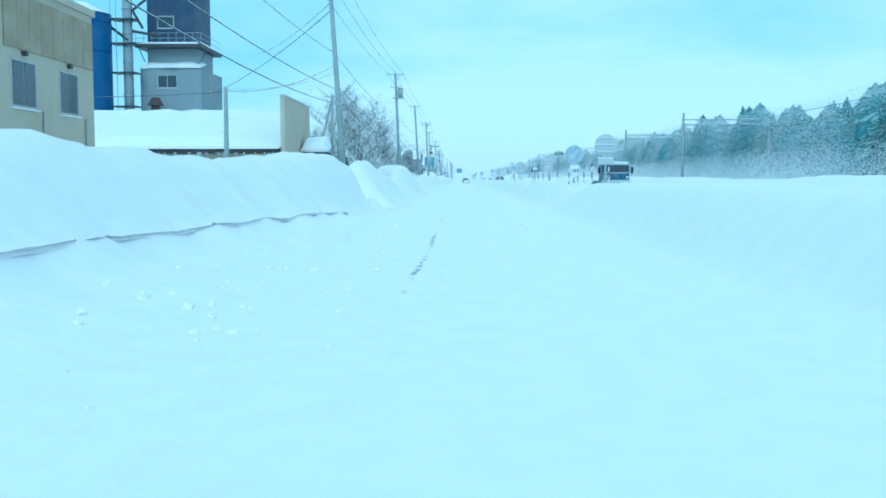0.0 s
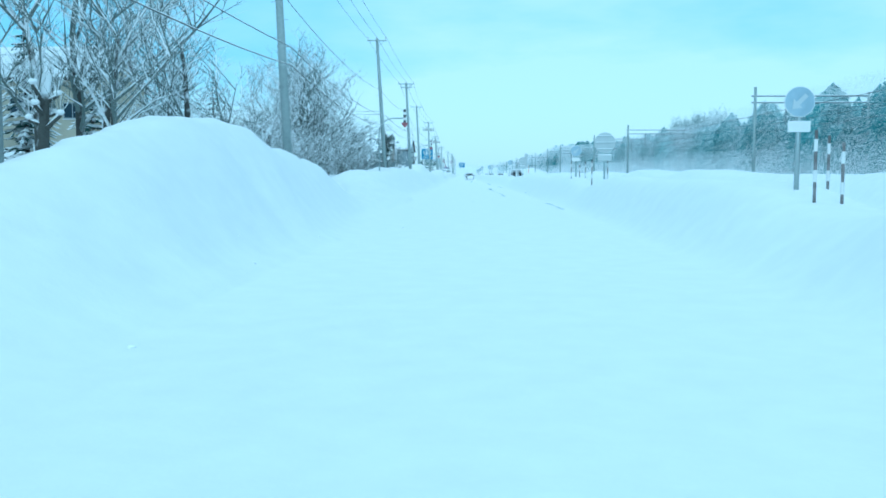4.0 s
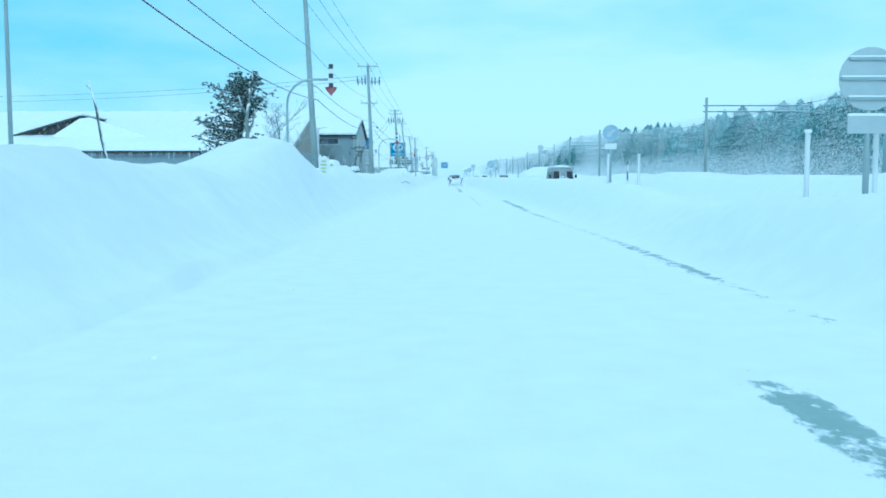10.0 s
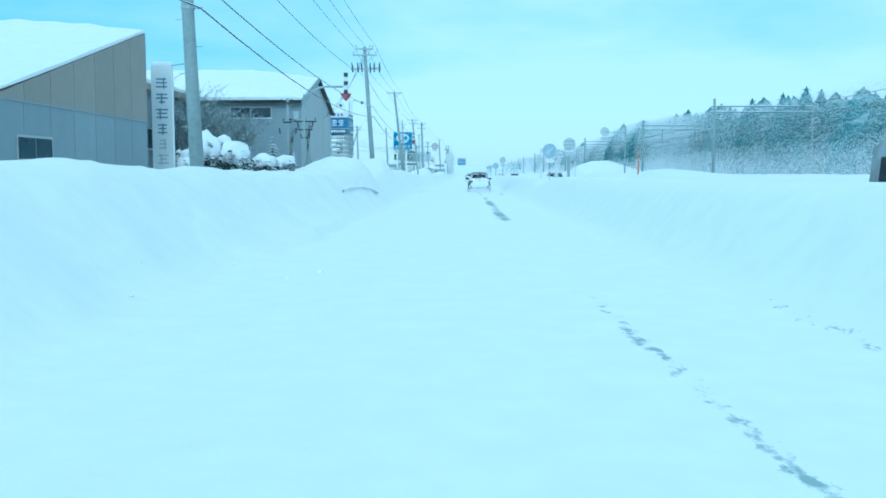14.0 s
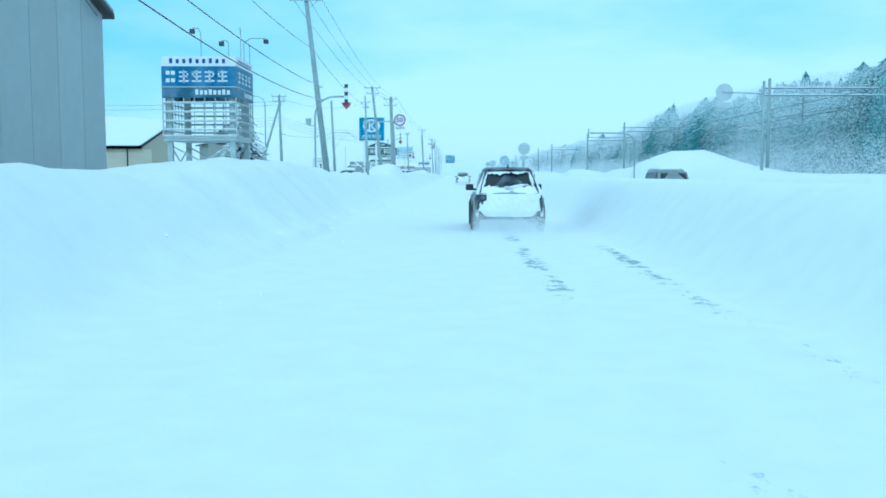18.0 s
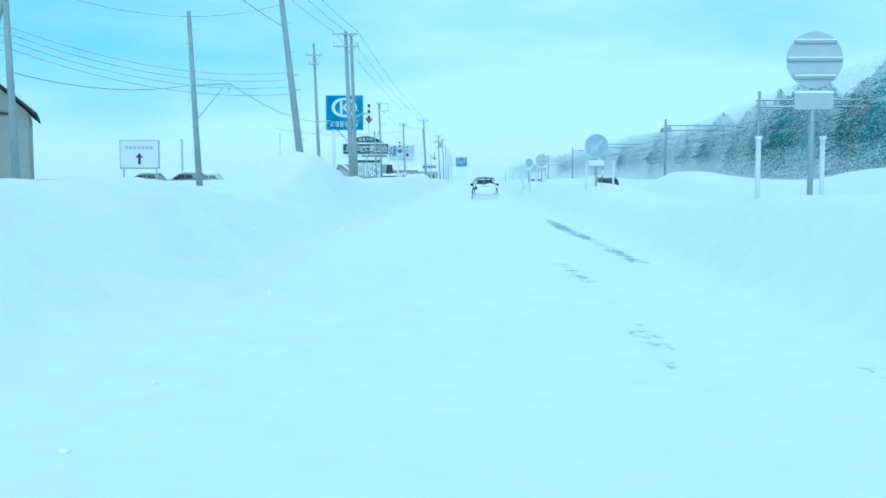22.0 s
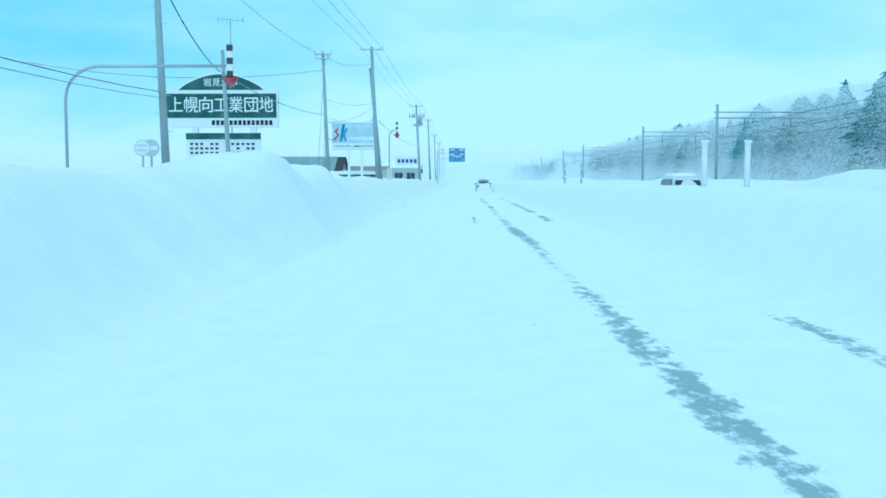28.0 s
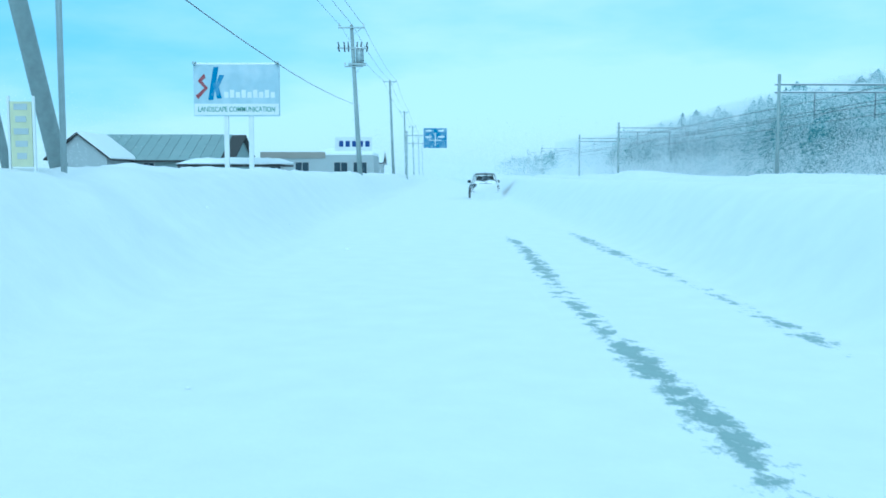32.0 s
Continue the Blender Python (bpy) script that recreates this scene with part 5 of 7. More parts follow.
part("snow_cap", snow_slab(0.03, 2.0, -0.2, 3.5, 1.8, 3.85, 0.85, 9, 0.25), SNOW, pc)
dr = part("door", boxed((-0.05, -1.6, 1.0), (0.05, -0.7, 3.0), 0.01), SILO_BLUE, pc, "faded blue steel door")
part("door_handle", rodded((0.07, -0.8, 1.95), (0.07, -0.8, 2.1), 0.015), GALV, dr)


def gable_house(name, x0, x1, y0, y1, eave, ridge, mat, label, along="x", snow=0.5, windows=()):
    """A house whose ridge runs along x or y, with a snow blanket on the roof."""
    t = thing(name, (x0, y0, 0), label, "house")
    w, d_ = x1 - x0, y1 - y0
    if along == "x":
        part("wall", prism([(0, 0), (d_, 0), (d_, eave), (d_ / 2, ridge), (0, eave)], "x", 0, w), mat, t)
        part("roof", prism([(-0.5, eave - 0.25), (d_ / 2, ridge), (d_ + 0.5, eave - 0.25), (d_ + 0.5, eave - 0.1), (d_ / 2, ridge + 0.18), (-0.5, eave - 0.1)], "x", -0.4, w + 0.4), EAVE, t)
        if snow:
            part("roof_snow", snow_slab(-0.38, w + 0.38, -0.5, eave - 0.1, d_ / 2, ridge + 0.18, snow, 3), SNOW, t)
        else:
            for i in range(int(w / 0.9)):
                part("roof_sheet", prism([(-0.52, eave - 0.08), (d_ / 2, ridge + 0.2), (d_ / 2, ridge + 0.23), (-0.52, eave - 0.05)], "x", i * 0.9 + 0.01, i * 0.9 + 0.88), mat, t)
    else:
        part("wall", prism([(0, 0), (w, 0), (w, eave), (w / 2, ridge), (0, eave)], "y", 0, d_), mat, t)
        for e in (-0.4, w + 0.4):
            part("roof_slope", prism([(e, eave - 0.2), (w / 2, ridge + 0.01), (w / 2, ridge + 0.16), (e, eave - 0.05)], "y", -0.35, d_ + 0.3), EAVE, t)
            part("roof_snow", prism([(e, eave - 0.045), (w / 2, ridge + 0.165), (w / 2, ridge + 0.17 + snow), (e * 0.98 + 0.01 * w, eave + snow * 0.8)], "y", -0.3, d_ + 0.3), SNOW, t)
    for wx, wz, ww, wh in windows:
        window(t, (wx, -0.02, wz), ww, wh, "-y")
    return t


gable_house("cream_house", -37, -24.7, 119.5, 129, 7.9, 9.9, CREAM, "cream house with a dark eave behind bare trees", windows=((2.8, 5.7, 2.2, 1.1), (7.6, 5.4, 2.0, 1.2), (10.8, 5.2, 1.2, 1.0)))
dg = thing("dark_gabled_hall", (-34.0, 231, -0.25), "low hall with a dark gable beside a deep snow roof", "house")
part("wall", prism([(-9, 0), (8, 0), (8, 4.2), (0, 7.2), (-9, 4.6)], "y", 0, 9), EAVE, dg)
part("roof_slope", prism([(-9.5, 4.5), (0, 7.22), (0, 7.4), (-9.5, 4.68)], "y", -0.4, 9.2), EAVE, dg)
part("roof_snow", prism([(-9.3, 4.7), (0, 7.41), (0, 7.55), (-9.2, 4.85)], "y", -0.1, 9.2), SNOW, dg)
part("roof_snow", prism([(-5.2, 3.9), (0.0, 7.1), (0.9, 7.2), (9.5, 4.4), (9.5, 3.6)], "y", -0.5, -0.03), SNOW, dg)
part("lean_to", boxed((-4.5, -0.45, 0), (9.3, -0.03, 3.85)), TAUPE, dg)
st = thing("dead_trunk", (-12.2, 178, snow_at(-12.2, 178)), "thin crooked dead stem standing in the snow", "tree")
hz = 4.9 - snow_at(-12.2, 178)
part("stem", tube(bmesh.new(), [(0.55, 0, -0.4), (0.3, 0, 0.15 * hz), (0.1, 0, 0.4 * hz), (-0.05, 0, 0.7 * hz), (-0.28, 0, hz)], [0.06, 0.055, 0.05, 0.045, 0.02], 7), BARK, st, smooth=True)
part("stub", tube(bmesh.new(), [(-0.2, 0, 0.9 * hz), (-0.34, 0, 0.94 * hz), (-0.4, 0, 0.95 * hz)], [0.03, 0.025, 0.015], 6), BARK, st)
BARN = material("pale_barn_boards", (0.33, 0.345, 0.31), 0.85, grain=3, vary=0.12, stain=0.5, stain_color=(0.26, 0.265, 0.24), stain_scale=0.6)
barn = gable_house("grey_barn", -25.4, -20.65, 349, 355, 4.7, 6.9, BARN, "small pale grey gabled barn beside a lot", "y", 0.12, ((1.9, 5.0, 0.62, 0.42), (2.75, 5.0, 0.62, 0.42)))
barn.matrix_world = pose(-25.4, 349, 0, 0, 0, 24)
for i in range(6):
    q = 0.08 + i * 0.78
    part("board", boxed((q, -0.03, 0.8), (q + 0.74, 0.0, 4.55)), BARN, barn)
part("track_rail", boxed((0.9, -0.09, 4.58), (4.0, -0.03, 4.70)), EAVE, barn)
dr = part("sliding_door", boxed((1.3, -0.075, 0.8), (3.2, -0.032, 4.5)), BARN, barn)
part("brace", boxed((1.3, -0.095, 2.6), (3.2, -0.078, 2.72)), BARN, dr)
gable_house("grey_house", -30.5, -18.0, 525, 534, 2.9, 5.0, TEAL_SIDING, "teal grey low house with a broad dull roof", windows=((5.5, 2.0, 0.9, 0.6), (8.4, 2.0, 0.9, 0.6)), snow=0.0)


def shed(name, x0, x1, y0, y1, eave, ridge, side, front, label, snow=0.55, ridge_at=1.0, windows=(), seed=1, ice=0, two_tone=False):
    """A works hall whose end wall stands to the road at x1; its roof climbs from the front eave."""
    t = thing(name, (x1, y0, 0), label, "warehouse")
    d_, w = y1 - y0, x1 - x0
    top = lambda v: eave + (ridge - eave) * (v / (d_ * ridge_at)) if v <= d_ * ridge_at else ridge - (ridge - eave) * (v - d_ * ridge_at) / (d_ * (1 - ridge_at))
    out = [(0, 0), (d_, 0), (d_, top(d_)), (d_ * ridge_at, ridge), (0, eave)] if ridge_at < 1 else [(0, 0), (d_, 0), (d_, ridge), (0, eave)]
    part("end_wall", prism(out, "x", -0.3, 0), side, t)
    k = max(1, round(d_ * ridge_at / 0.9))
    if two_tone:
        sheets(t, "+x", 0, d_, 0, 0.8, eave - 0.06, front, 1.9)
        sheets(t, "+x", 0.05, d_, 0.02, eave - 0.02, 0, side, 1.9, top=top)
        part("wall_band", boxed((0, 0, eave - 0.07), (0.055, d_, eave - 0.01)), front, t)
    else:
        sheets(t, "+x", 0, d_ * ridge_at, 0, 0.8, 0, side, 1.9, top=top)
    if ridge_at < 1:
        sheets(t, "+x", d_ * ridge_at, d_, 0, 0.8, 0, side, 1.9, top=top)
    part("front_wall", boxed((-w, 0, 0), (-0.3, 0.25, eave - 0.05)), front, t)
    sheets(t, "-y", -min(w, 28), -0.05, 0, 0.8, eave - 0.1, front, 1.0)
    part("back_wall", boxed((-w, d_ - 0.25, 0), (-0.3, d_, top(d_) - 0.1)), front, t)
    part("roof", prism([(-0.5, eave - 0.15), (d_ * ridge_at, ridge - 0.02), (d_ * ridge_at, ridge - 0.2), (-0.5, eave - 0.33)], "x", -w, 0.05 if ridge_at < 1 else -0.31), EAVE, t)
    if ridge_at < 1:
        part("roof", prism([(d_ * ridge_at, ridge - 0.02), (d_ + 0.3, top(d_) - 0.1), (d_ + 0.3, top(d_) - 0.28), (d_ * ridge_at, ridge - 0.2)], "x", -w, 0.35), EAVE, t)
        part("verge", prism([(d_ * ridge_at, ridge + 0.12), (d_ + 0.35, top(d_) + 0.06), (d_ + 0.35, top(d_) - 0.2), (d_ * ridge_at, ridge - 0.15)], "x", 0.022, 0.3), SIDING_B, t)
        part("verge", prism([(-0.5, eave - 0.1), (d_ * ridge_at, ridge + 0.12), (d_ * ridge_at, ridge - 0.15), (-0.5, eave - 0.4)], "x", 0.022, 0.25), SIDING_B, t)
    part("roof_snow", snow_slab(-w, -0.02 if ridge_at == 1 else 0.1, -0.45, eave - 0.12, d_ * ridge_at, ridge, snow, seed, 0.8), SNOW, t)
    if ice:
        for q in range(ice):
            icicles(t, -2.2 * q - 2.6, -2.2 * q - 0.4, -0.52, eave - 0.25, 8, seed + q)
    for wx, wz, ww, wh, f in windows:
        window(t, (wx, -0.03, wz) if f == "-y" else (0.03, wx, wz), ww, wh, f)
    return t


shed("mono_pitch_workshop", -50, -13.9, 228, 241.3, 3.85, 7.7, TAUPE, SIDING_B, "grey workshop with a single snow-laden roof slope", 0.6, windows=((-4.4, 3.05, 2.6, 0.65, "-y"), (2.6, 1.95, 2.4, 0.75, "+x")), seed=4, ice=9, two_tone=True)
shed("gabled_warehouse", -55, -12.4, 271.8, 287, 7.3, 9.55, SIDING, SIDING_B, "tall grey clad warehouse with deep snow on its roof", 0.9, 0.5, windows=((-4.0, 5.9, 3.2, 0.8, "-y"), (-9, 5.9, 3.2, 0.8, "-y")), seed=7)

rh = thing("rear_hall", (-20.6, 250, 0), "blue-grey hall with a brown eave and a band of dark windows", "warehouse")
part("body", boxed((-20, 0, 0), (0, 18.3, 6.9)), SIDING_B, rh)
sheets(rh, "+x", 0, 18.3, 0, 0.8, 6.6, SIDING_B, 1.0)
part("eave", boxed((-20.3, -0.5, 6.9), (0.7, 18.8, 7.3), 0.02), TAUPE, rh)
part("roof_snow", boxed((-20.2, -0.4, 7.304), (0.55, 18.7, 7.65), 0.15), SNOW, rh)
for i in range(7):
    window(rh, (0.03, 5.2 + i * 1.75, 3.2), 1.6, 1.3, "+x")

ax = thing("entrance_annex", (-15.5, 270.4, 0), "small grey entrance box with a snow cap before a warehouse", "annex")
part("wall", boxed((0, 0, 0.8), (1.3, 1.36, 2.4)), SIDING_B, ax)
part("door", boxed((0.3, -0.03, 0.8), (0.95, 0.0, 2.2), 0.006), FRAME, ax)
part("snow_cap", boxed((-0.1, -0.1, 2.4), (1.4, 1.3, 2.68), 0.1), SNOW, ax)

# the pillar sign between the halls
ps = thing("pillar_sign", (-14.1, 244, 0), "tall narrow white pillar sign with faded writing", "sign")
part("panel", boxed((-0.5, 0, 0.8), (0.5, 0.25, 6.6), 0.02), WHITE_PAINT, ps)
part("lamp_arm", rodded((0.2, 0.1, 6.6), (1.4, 0.1, 6.75), 0.03), GALV, ps)
part("snow_cap", boxed((-0.48, 0.02, 6.6), (0.48, 0.23, 6.8), 0.06), SNOW, ps)
FADED_BLUE = material("faded_blue_lettering", (0.16, 0.24, 0.33), 0.6, grain=8, vary=0.15, bump=0)
rb = random.Random(5)
for i in range(6):
    z = 5.95 - i * 0.72
    for dz in (0.0, 0.17, 0.36):
        a = rb.uniform(0.14, 0.3)
        part("text_bar", boxed((-a, -0.008, z - dz), (a, -0.002, z - dz + 0.07)), FADED_BLUE if i < 4 else SIGN_BACK, ps)
    c = rb.uniform(-0.12, 0.12)
    part("text_bar", boxed((c - 0.035, -0.009, z - 0.42), (c + 0.035, -0.003, z + 0.1)), FADED_BLUE if i < 4 else SIGN_BACK, ps)

# snow-heaped shrubs between the halls
def snow_clump(x, y, r, h, seed):
    t = thing("snow_heaped_bush", (x, y, snow_at(x, y)), "evergreen bush buried under round heaps of snow", "bush", "yard bushes")
    bm = bmesh.new()
    bmesh.ops.create_icosphere(bm, subdivisions=3, radius=1.0)
    for v in bm.verts:
        k = 1 + 0.28 * noise.noise(v.co * 1.7 + Vector((seed, 0, 0))) + 0.1 * noise.noise(v.co * 5)
        v.co = Vector((v.co.x * r * k, v.co.y * r * k, h * 0.72 + v.co.z * h * 0.34 * k))
    part("snow_cap", bm, SNOW, t, smooth=True)
    r_ = random.Random(seed)
    vs, fs2 = [], []
    for i in range(420):
        a, zz = r_.uniform(0, math.tau), r_.uniform(0, h * 0.8)
        rad = r * (0.75 + 0.4 * (1 - zz / h)) * r_.uniform(0.7, 1.1)
        p = Vector((math.cos(a) * rad, math.sin(a) * rad, zz))
        q = Vector((r_.uniform(-1, 1), r_.uniform(-1, 1), r_.uniform(-0.6, 0.4))) * 0.22
        s = q.cross(Vector((0, 0, 1))) * 0.6
        b = len(vs)
        vs += [p, p + q + s, p + q * 1.6, p + q - s]
        fs2.append((b, b + 1, b + 2, b + 3))
    piece("foliage", mesh_from("foliage", vs, fs2, NEEDLE), t)
    return t


for i, (x, y, r, h) in enumerate(((-15.2, 255, 0.9, 2.6), (-13.6, 255.5, 0.9, 2.1), (-16.4, 256.5, 1.0, 1.7), (-12.2, 257.2, 0.7, 1.4), (-14.4, 257, 0.9, 1.5), (-11.4, 260, 0.7, 1.3), (-15.8, 254, 0.7, 1.2))):
    snow_clump(x, y, r, h, i + 1)

# ---- the sign tower ----
FROSTED_STEEL = material("frosted_painted_steel", (0.40, 0.44, 0.44), 0.6, grain=8, vary=0.15, stain=0.4, stain_color=(0.62, 0.65, 0.66), stain_scale=1.2)
st = thing("sign_tower", (-19.2, 315, 0), "square steel lattice tower carrying blue and white sign boards", "sign tower")
W = 4.9
for x in (0.35, W - 0.35):
    for y_ in (0.35, W - 0.35):
        part("leg", boxed((x - 0.17, y_ - 0.17, 0), (x + 0.17, y_ + 0.17, 7.4), 0.02), FROSTED_STEEL, st)
SIGN_NAVY = material("navy_sign_sheeting", (0.04, 0.10, 0.16), 0.45, grain=3, vary=0.15, stain=0.5, stain_color=(0.35, 0.45, 0.6), stain_scale=0.5)
SIGN_BLUE = material("blue_sign_board", (0.03, 0.13, 0.27), 0.45, grain=3, vary=0.15, stain=0.45, stain_color=(0.3, 0.45, 0.62), stain_scale=0.5)
for z0_, z1_, m_, nm in ((8.62, 9.25, WHITE_PAINT, "header_board"), (7.27, 8.6, SIGN_BLUE, "name_board"), (6.55, 7.22, SIGN_NAVY, "lower_board")):
    fb = part(nm, boxed((0, -0.06, z0_), (W, 0.0, z1_), 0.01), m_, st)
    sb = part(nm, boxed((W, -0.05, z0_), (W + 0.06, W, z1_), 0.01), m_, st)
    part(nm, boxed((-0.06, 0, z0_), (0, W, z1_), 0.01), m_, st)
    part(nm, boxed((0, W, z0_), (W, W + 0.06, z1_), 0.01), m_, st)
    ink = BLUE_TEXT if m_ is WHITE_PAINT else WHITE_PAINT
    zc, hh = (z0_ + z1_) / 2, (z1_ - z0_)
    if nm == "name_board":
        for i in range(4):
            c = 1.45 + i * 0.86
            for dx, dz, w_, h_ in ((0, 0.28, 0.62, 0.10), (0, 0.0, 0.62, 0.10), (0, -0.30, 0.66, 0.10), (0, 0, 0.11, 0.8), (-0.26 if i % 2 else 0.26, 0.14, 0.1, 0.36)):
                part("text_bar", boxed((c + dx - w_ / 2, -0.072, zc + dz - h_ / 2), (c + dx + w_ / 2, -0.062, zc + dz + h_ / 2)), ink, fb)
                q = 0.75 + i * 1.0
                part("text_bar", boxed((W + 0.062, q + dx - w_ / 2, zc + dz - h_ / 2), (W + 0.072, q + dx + w_ / 2, zc + dz + h_ / 2)), ink, sb)
        for dz in (0.25, -0.25):
            for dx in (0.25, 0.6):
                part("text_bar", boxed((dx, -0.072, zc + dz - 0.13), (dx + 0.26, -0.062, zc + dz + 0.13)), ink, fb)
    else:
        k_ = 9 if nm == "header_board" else 8
        for i in range(k_):
            c = (0.5 if nm == "header_board" else 2.2) + i * (0.44 if nm == "header_board" else 0.3)
            part("text_bar", boxed((c, -0.072, zc - hh * 0.22), (c + 0.2, -0.062, zc + hh * (0.22 if i % 3 else 0.3))), ink, fb)
            part("text_bar", boxed((W + 0.062, c, zc - hh * 0.22), (W + 0.072, c + 0.2, zc + hh * 0.22)), ink, sb)
part("trim", boxed((-0.08, -0.1, 7.215), (W + 0.1, W + 0.08, 7.275)), FROSTED_STEEL, st)
for s in range(4):
    for i in range(8):
        a = i * W / 7
        p = [(a, -0.02), (W + 0.02, a), (a, W + 0.02), (-0.02, a)][s]
        part("lattice_bar", boxed((p[0] - 0.032, p[1] - 0.032, 4.0), (p[0] + 0.032, p[1] + 0.032, 6.55)), FROSTED_STEEL, st)
    for z in (4.0, 4.42, 5.0, 5.6, 6.2):
        lo, hi = [((0, -0.06), (W, 0.02)), ((W - 0.02, 0), (W + 0.06, W)), ((0, W - 0.02), (W, W + 0.06)), ((-0.06, 0), (0.02, W))][s]
        rl = part("lattice_rail", boxed((*lo, z - 0.04), (*hi, z + 0.04)), FROSTED_STEEL, st)
        if s in (0, 2):
            part("snow_ridge", boxed((lo[0], lo[1], z + 0.04), (hi[0], hi[1], z + 0.09), 0.02), SNOW, rl)
for y_ in (0.35, W - 0.35):
    part("cross_brace", rodded((0.35, y_, 1.2), (W - 0.35, y_, 3.4), 0.05, 0.05, 6), FROSTED_STEEL, st)
    part("cross_brace", rodded((0.35, y_, 3.4), (W - 0.35, y_, 1.2), 0.05, 0.05, 6), FROSTED_STEEL, st)
for x in (0.35, W - 0.35):
    part("cross_brace", rodded((x, 0.35, 1.2), (x, W - 0.35, 3.4), 0.05, 0.05, 6), FROSTED_STEEL, st)
    part("cross_brace", rodded((x, 0.35, 3.4), (x, W - 0.35, 1.2), 0.05, 0.05, 6), FROSTED_STEEL, st)
pf = part("platform", boxed((0, 0, 3.7), (W, W, 3.82)), FROSTED_STEEL, st)
part("platform_snow", boxed((0.1, 0.1, 3.82), (W - 0.1, W - 0.1, 4.05), 0.08), SNOW, pf)
for x, y_, hgt, bend in ((2.6, 0.1, 1.9, -0.5), (4.4, 0.2, 1.1, -0.4), (4.8, 2.0, 2.2, 0.0), (4.7, 3.4, 1.7, 1.6), (4.8, 4.7, 1.4, 0.0)):
    f = part("floodlight_pole", tube(bmesh.new(), [(x, y_, 9.2), (x, y_, 9.2 + hgt * 0.85), (x + bend * 0.3, y_ - 0.1, 9.2 + hgt), (x + bend, y_ - 0.2, 9.2 + hgt)], 0.035, 6), GALV, st)
    if bend:
        part("lamp", boxed((x + bend - 0.16, y_ - 0.35, 9.0 + hgt - 0.18), (x + bend + 0.16, y_ - 0.1, 9.0 + hgt + 0.12), 0.03), DARKSTEEL, f)

# the long shed behind it
ls = thing("long_shed", (-70, 327, 0), "long low pale shed with dark posts and a snow roof", "shed")
part("wall", boxed((0, 0.1, 0), (45, 0.3, 3.6)), CREAM, ls)
for i in range(23):
    part("wall_panel", boxed((i * 2 + 0.04, 0.06, 0.8), (i * 2 + 1.96, 0.1, 3.45)), CREAM, ls)
    part("post", boxed((i * 2 - 0.05, 0.0, 0.8), (i * 2 + 0.05, 0.1, 3.5)), EAVE, ls)
part("eave", boxed((0, -0.3, 3.5), (45.2, 0.1, 3.7)), EAVE, ls)
part("end_wall", prism([(0.3, 0), (9, 0), (9, 5.9), (0.3, 3.6)], "x", 44.8, 45.0), CREAM, ls)
part("roof", prism([(-0.3, 3.7), (9, 6.2), (9, 6.0), (-0.3, 3.5)], "x", 0, 45.2), EAVE, ls)
part("roof_snow", snow_slab(0, 45.2, -0.3, 3.7, 9, 6.2, 0.45, 12, 1.2), SNOW, ls)

# ---- the big blue board ----
kb = thing("blue_billboard", (-16.3, 414.5, 0), "tall blue rental yard billboard with a white emblem on two legs", "billboard")
pn = part("panel", boxed((0, 0, 7.35), (4.35, 0.3, 11.35), 0.02), material("billboard_blue", (0.02, 0.19, 0.35), 0.45, grain=2, vary=0.1, stain=0.4, stain_color=(0.25, 0.42, 0.62), stain_scale=0.6), kb)
part("frame", boxed((-0.08, 0.05, 7.27), (4.43, 0.34, 11.43), 0.01), WHITE_PAINT, kb)
part("panel_snow", boxed((0, 0.02, 11.43), (4.35, 0.3, 11.58), 0.05), SNOW, pn)
for x in (0.85, 2.95):
    part("leg", rodded((x, 0.17, 0), (x, 0.17, 7.4), 0.2, 0.2, 14), WHITE_PAINT, kb, smooth=True)
bm = bmesh.new()
n_, rings = 48, []
for rx, rz in ((1.5, 1.12), (1.12, 0.86)):
    for yy in (-0.02, -0.004):
        rings.append([bm.verts.new((2.15 + rx * math.cos(a), yy, 9.95 + rz * math.sin(a))) for a in (i * math.tau / n_ for i in range(n_))])
for a, b in ((0, 2), (1, 3), (0, 1), (2, 3)):
    for i in range(n_):
        bm.faces.new((rings[a][i], rings[a][(i + 1) % n_], rings[b][(i + 1) % n_], rings[b][i]))
part("emblem_ring", bm, WHITE_PAINT, pn)
part("emblem_bar", boxed((1.65, -0.02, 9.2), (1.95, -0.004, 10.7)), WHITE_PAINT, pn)
part("emblem_arm", prism([(1.95, 9.95), (2.55, 10.72), (2.95, 10.72), (2.2, 9.95), (3.0, 9.18), (2.6, 9.18)], "y", -0.02, -0.004), WHITE_PAINT, pn)
for i in range(6):
    c = 0.75 + i * 0.56
    for dz, w_, h_ in ((0.2, 0.42, 0.1), (-0.05, 0.44, 0.1), (-0.28, 0.3, 0.1)):
        part("text_bar", boxed((c - w_ / 2, -0.02, 8.05 + dz - h_ / 2), (c + w_ / 2, -0.004, 8.05 + dz + h_ / 2)), WHITE_PAINT, pn)
    part("text_bar", boxed((c + (0.1 if i % 2 else -0.12) - 0.05, -0.02, 7.75), (c + (0.1 if i % 2 else -0.12) + 0.05, -0.004, 8.35)), WHITE_PAINT, pn)

# masts standing in the fields
for x, y, top, r in ((-14.6, 379, 5.2, 0.028), (-33, 413, 6.2, 0.11)):
    ms = thing("field_mast", (x, y, 0), "plain upright mast standing in a snowy field", "mast", "field masts")
    part("shaft", rodded((0, 0, snow_at(x, y) - 0.4), (0, 0, top), r, r * 0.8, 9), GALV, ms, smooth=True)
    part("cap", disc(bmesh.new(), (0, 0, top + 0.02), r + 0.01, 0.05, "z", 9), SNOW, ms)

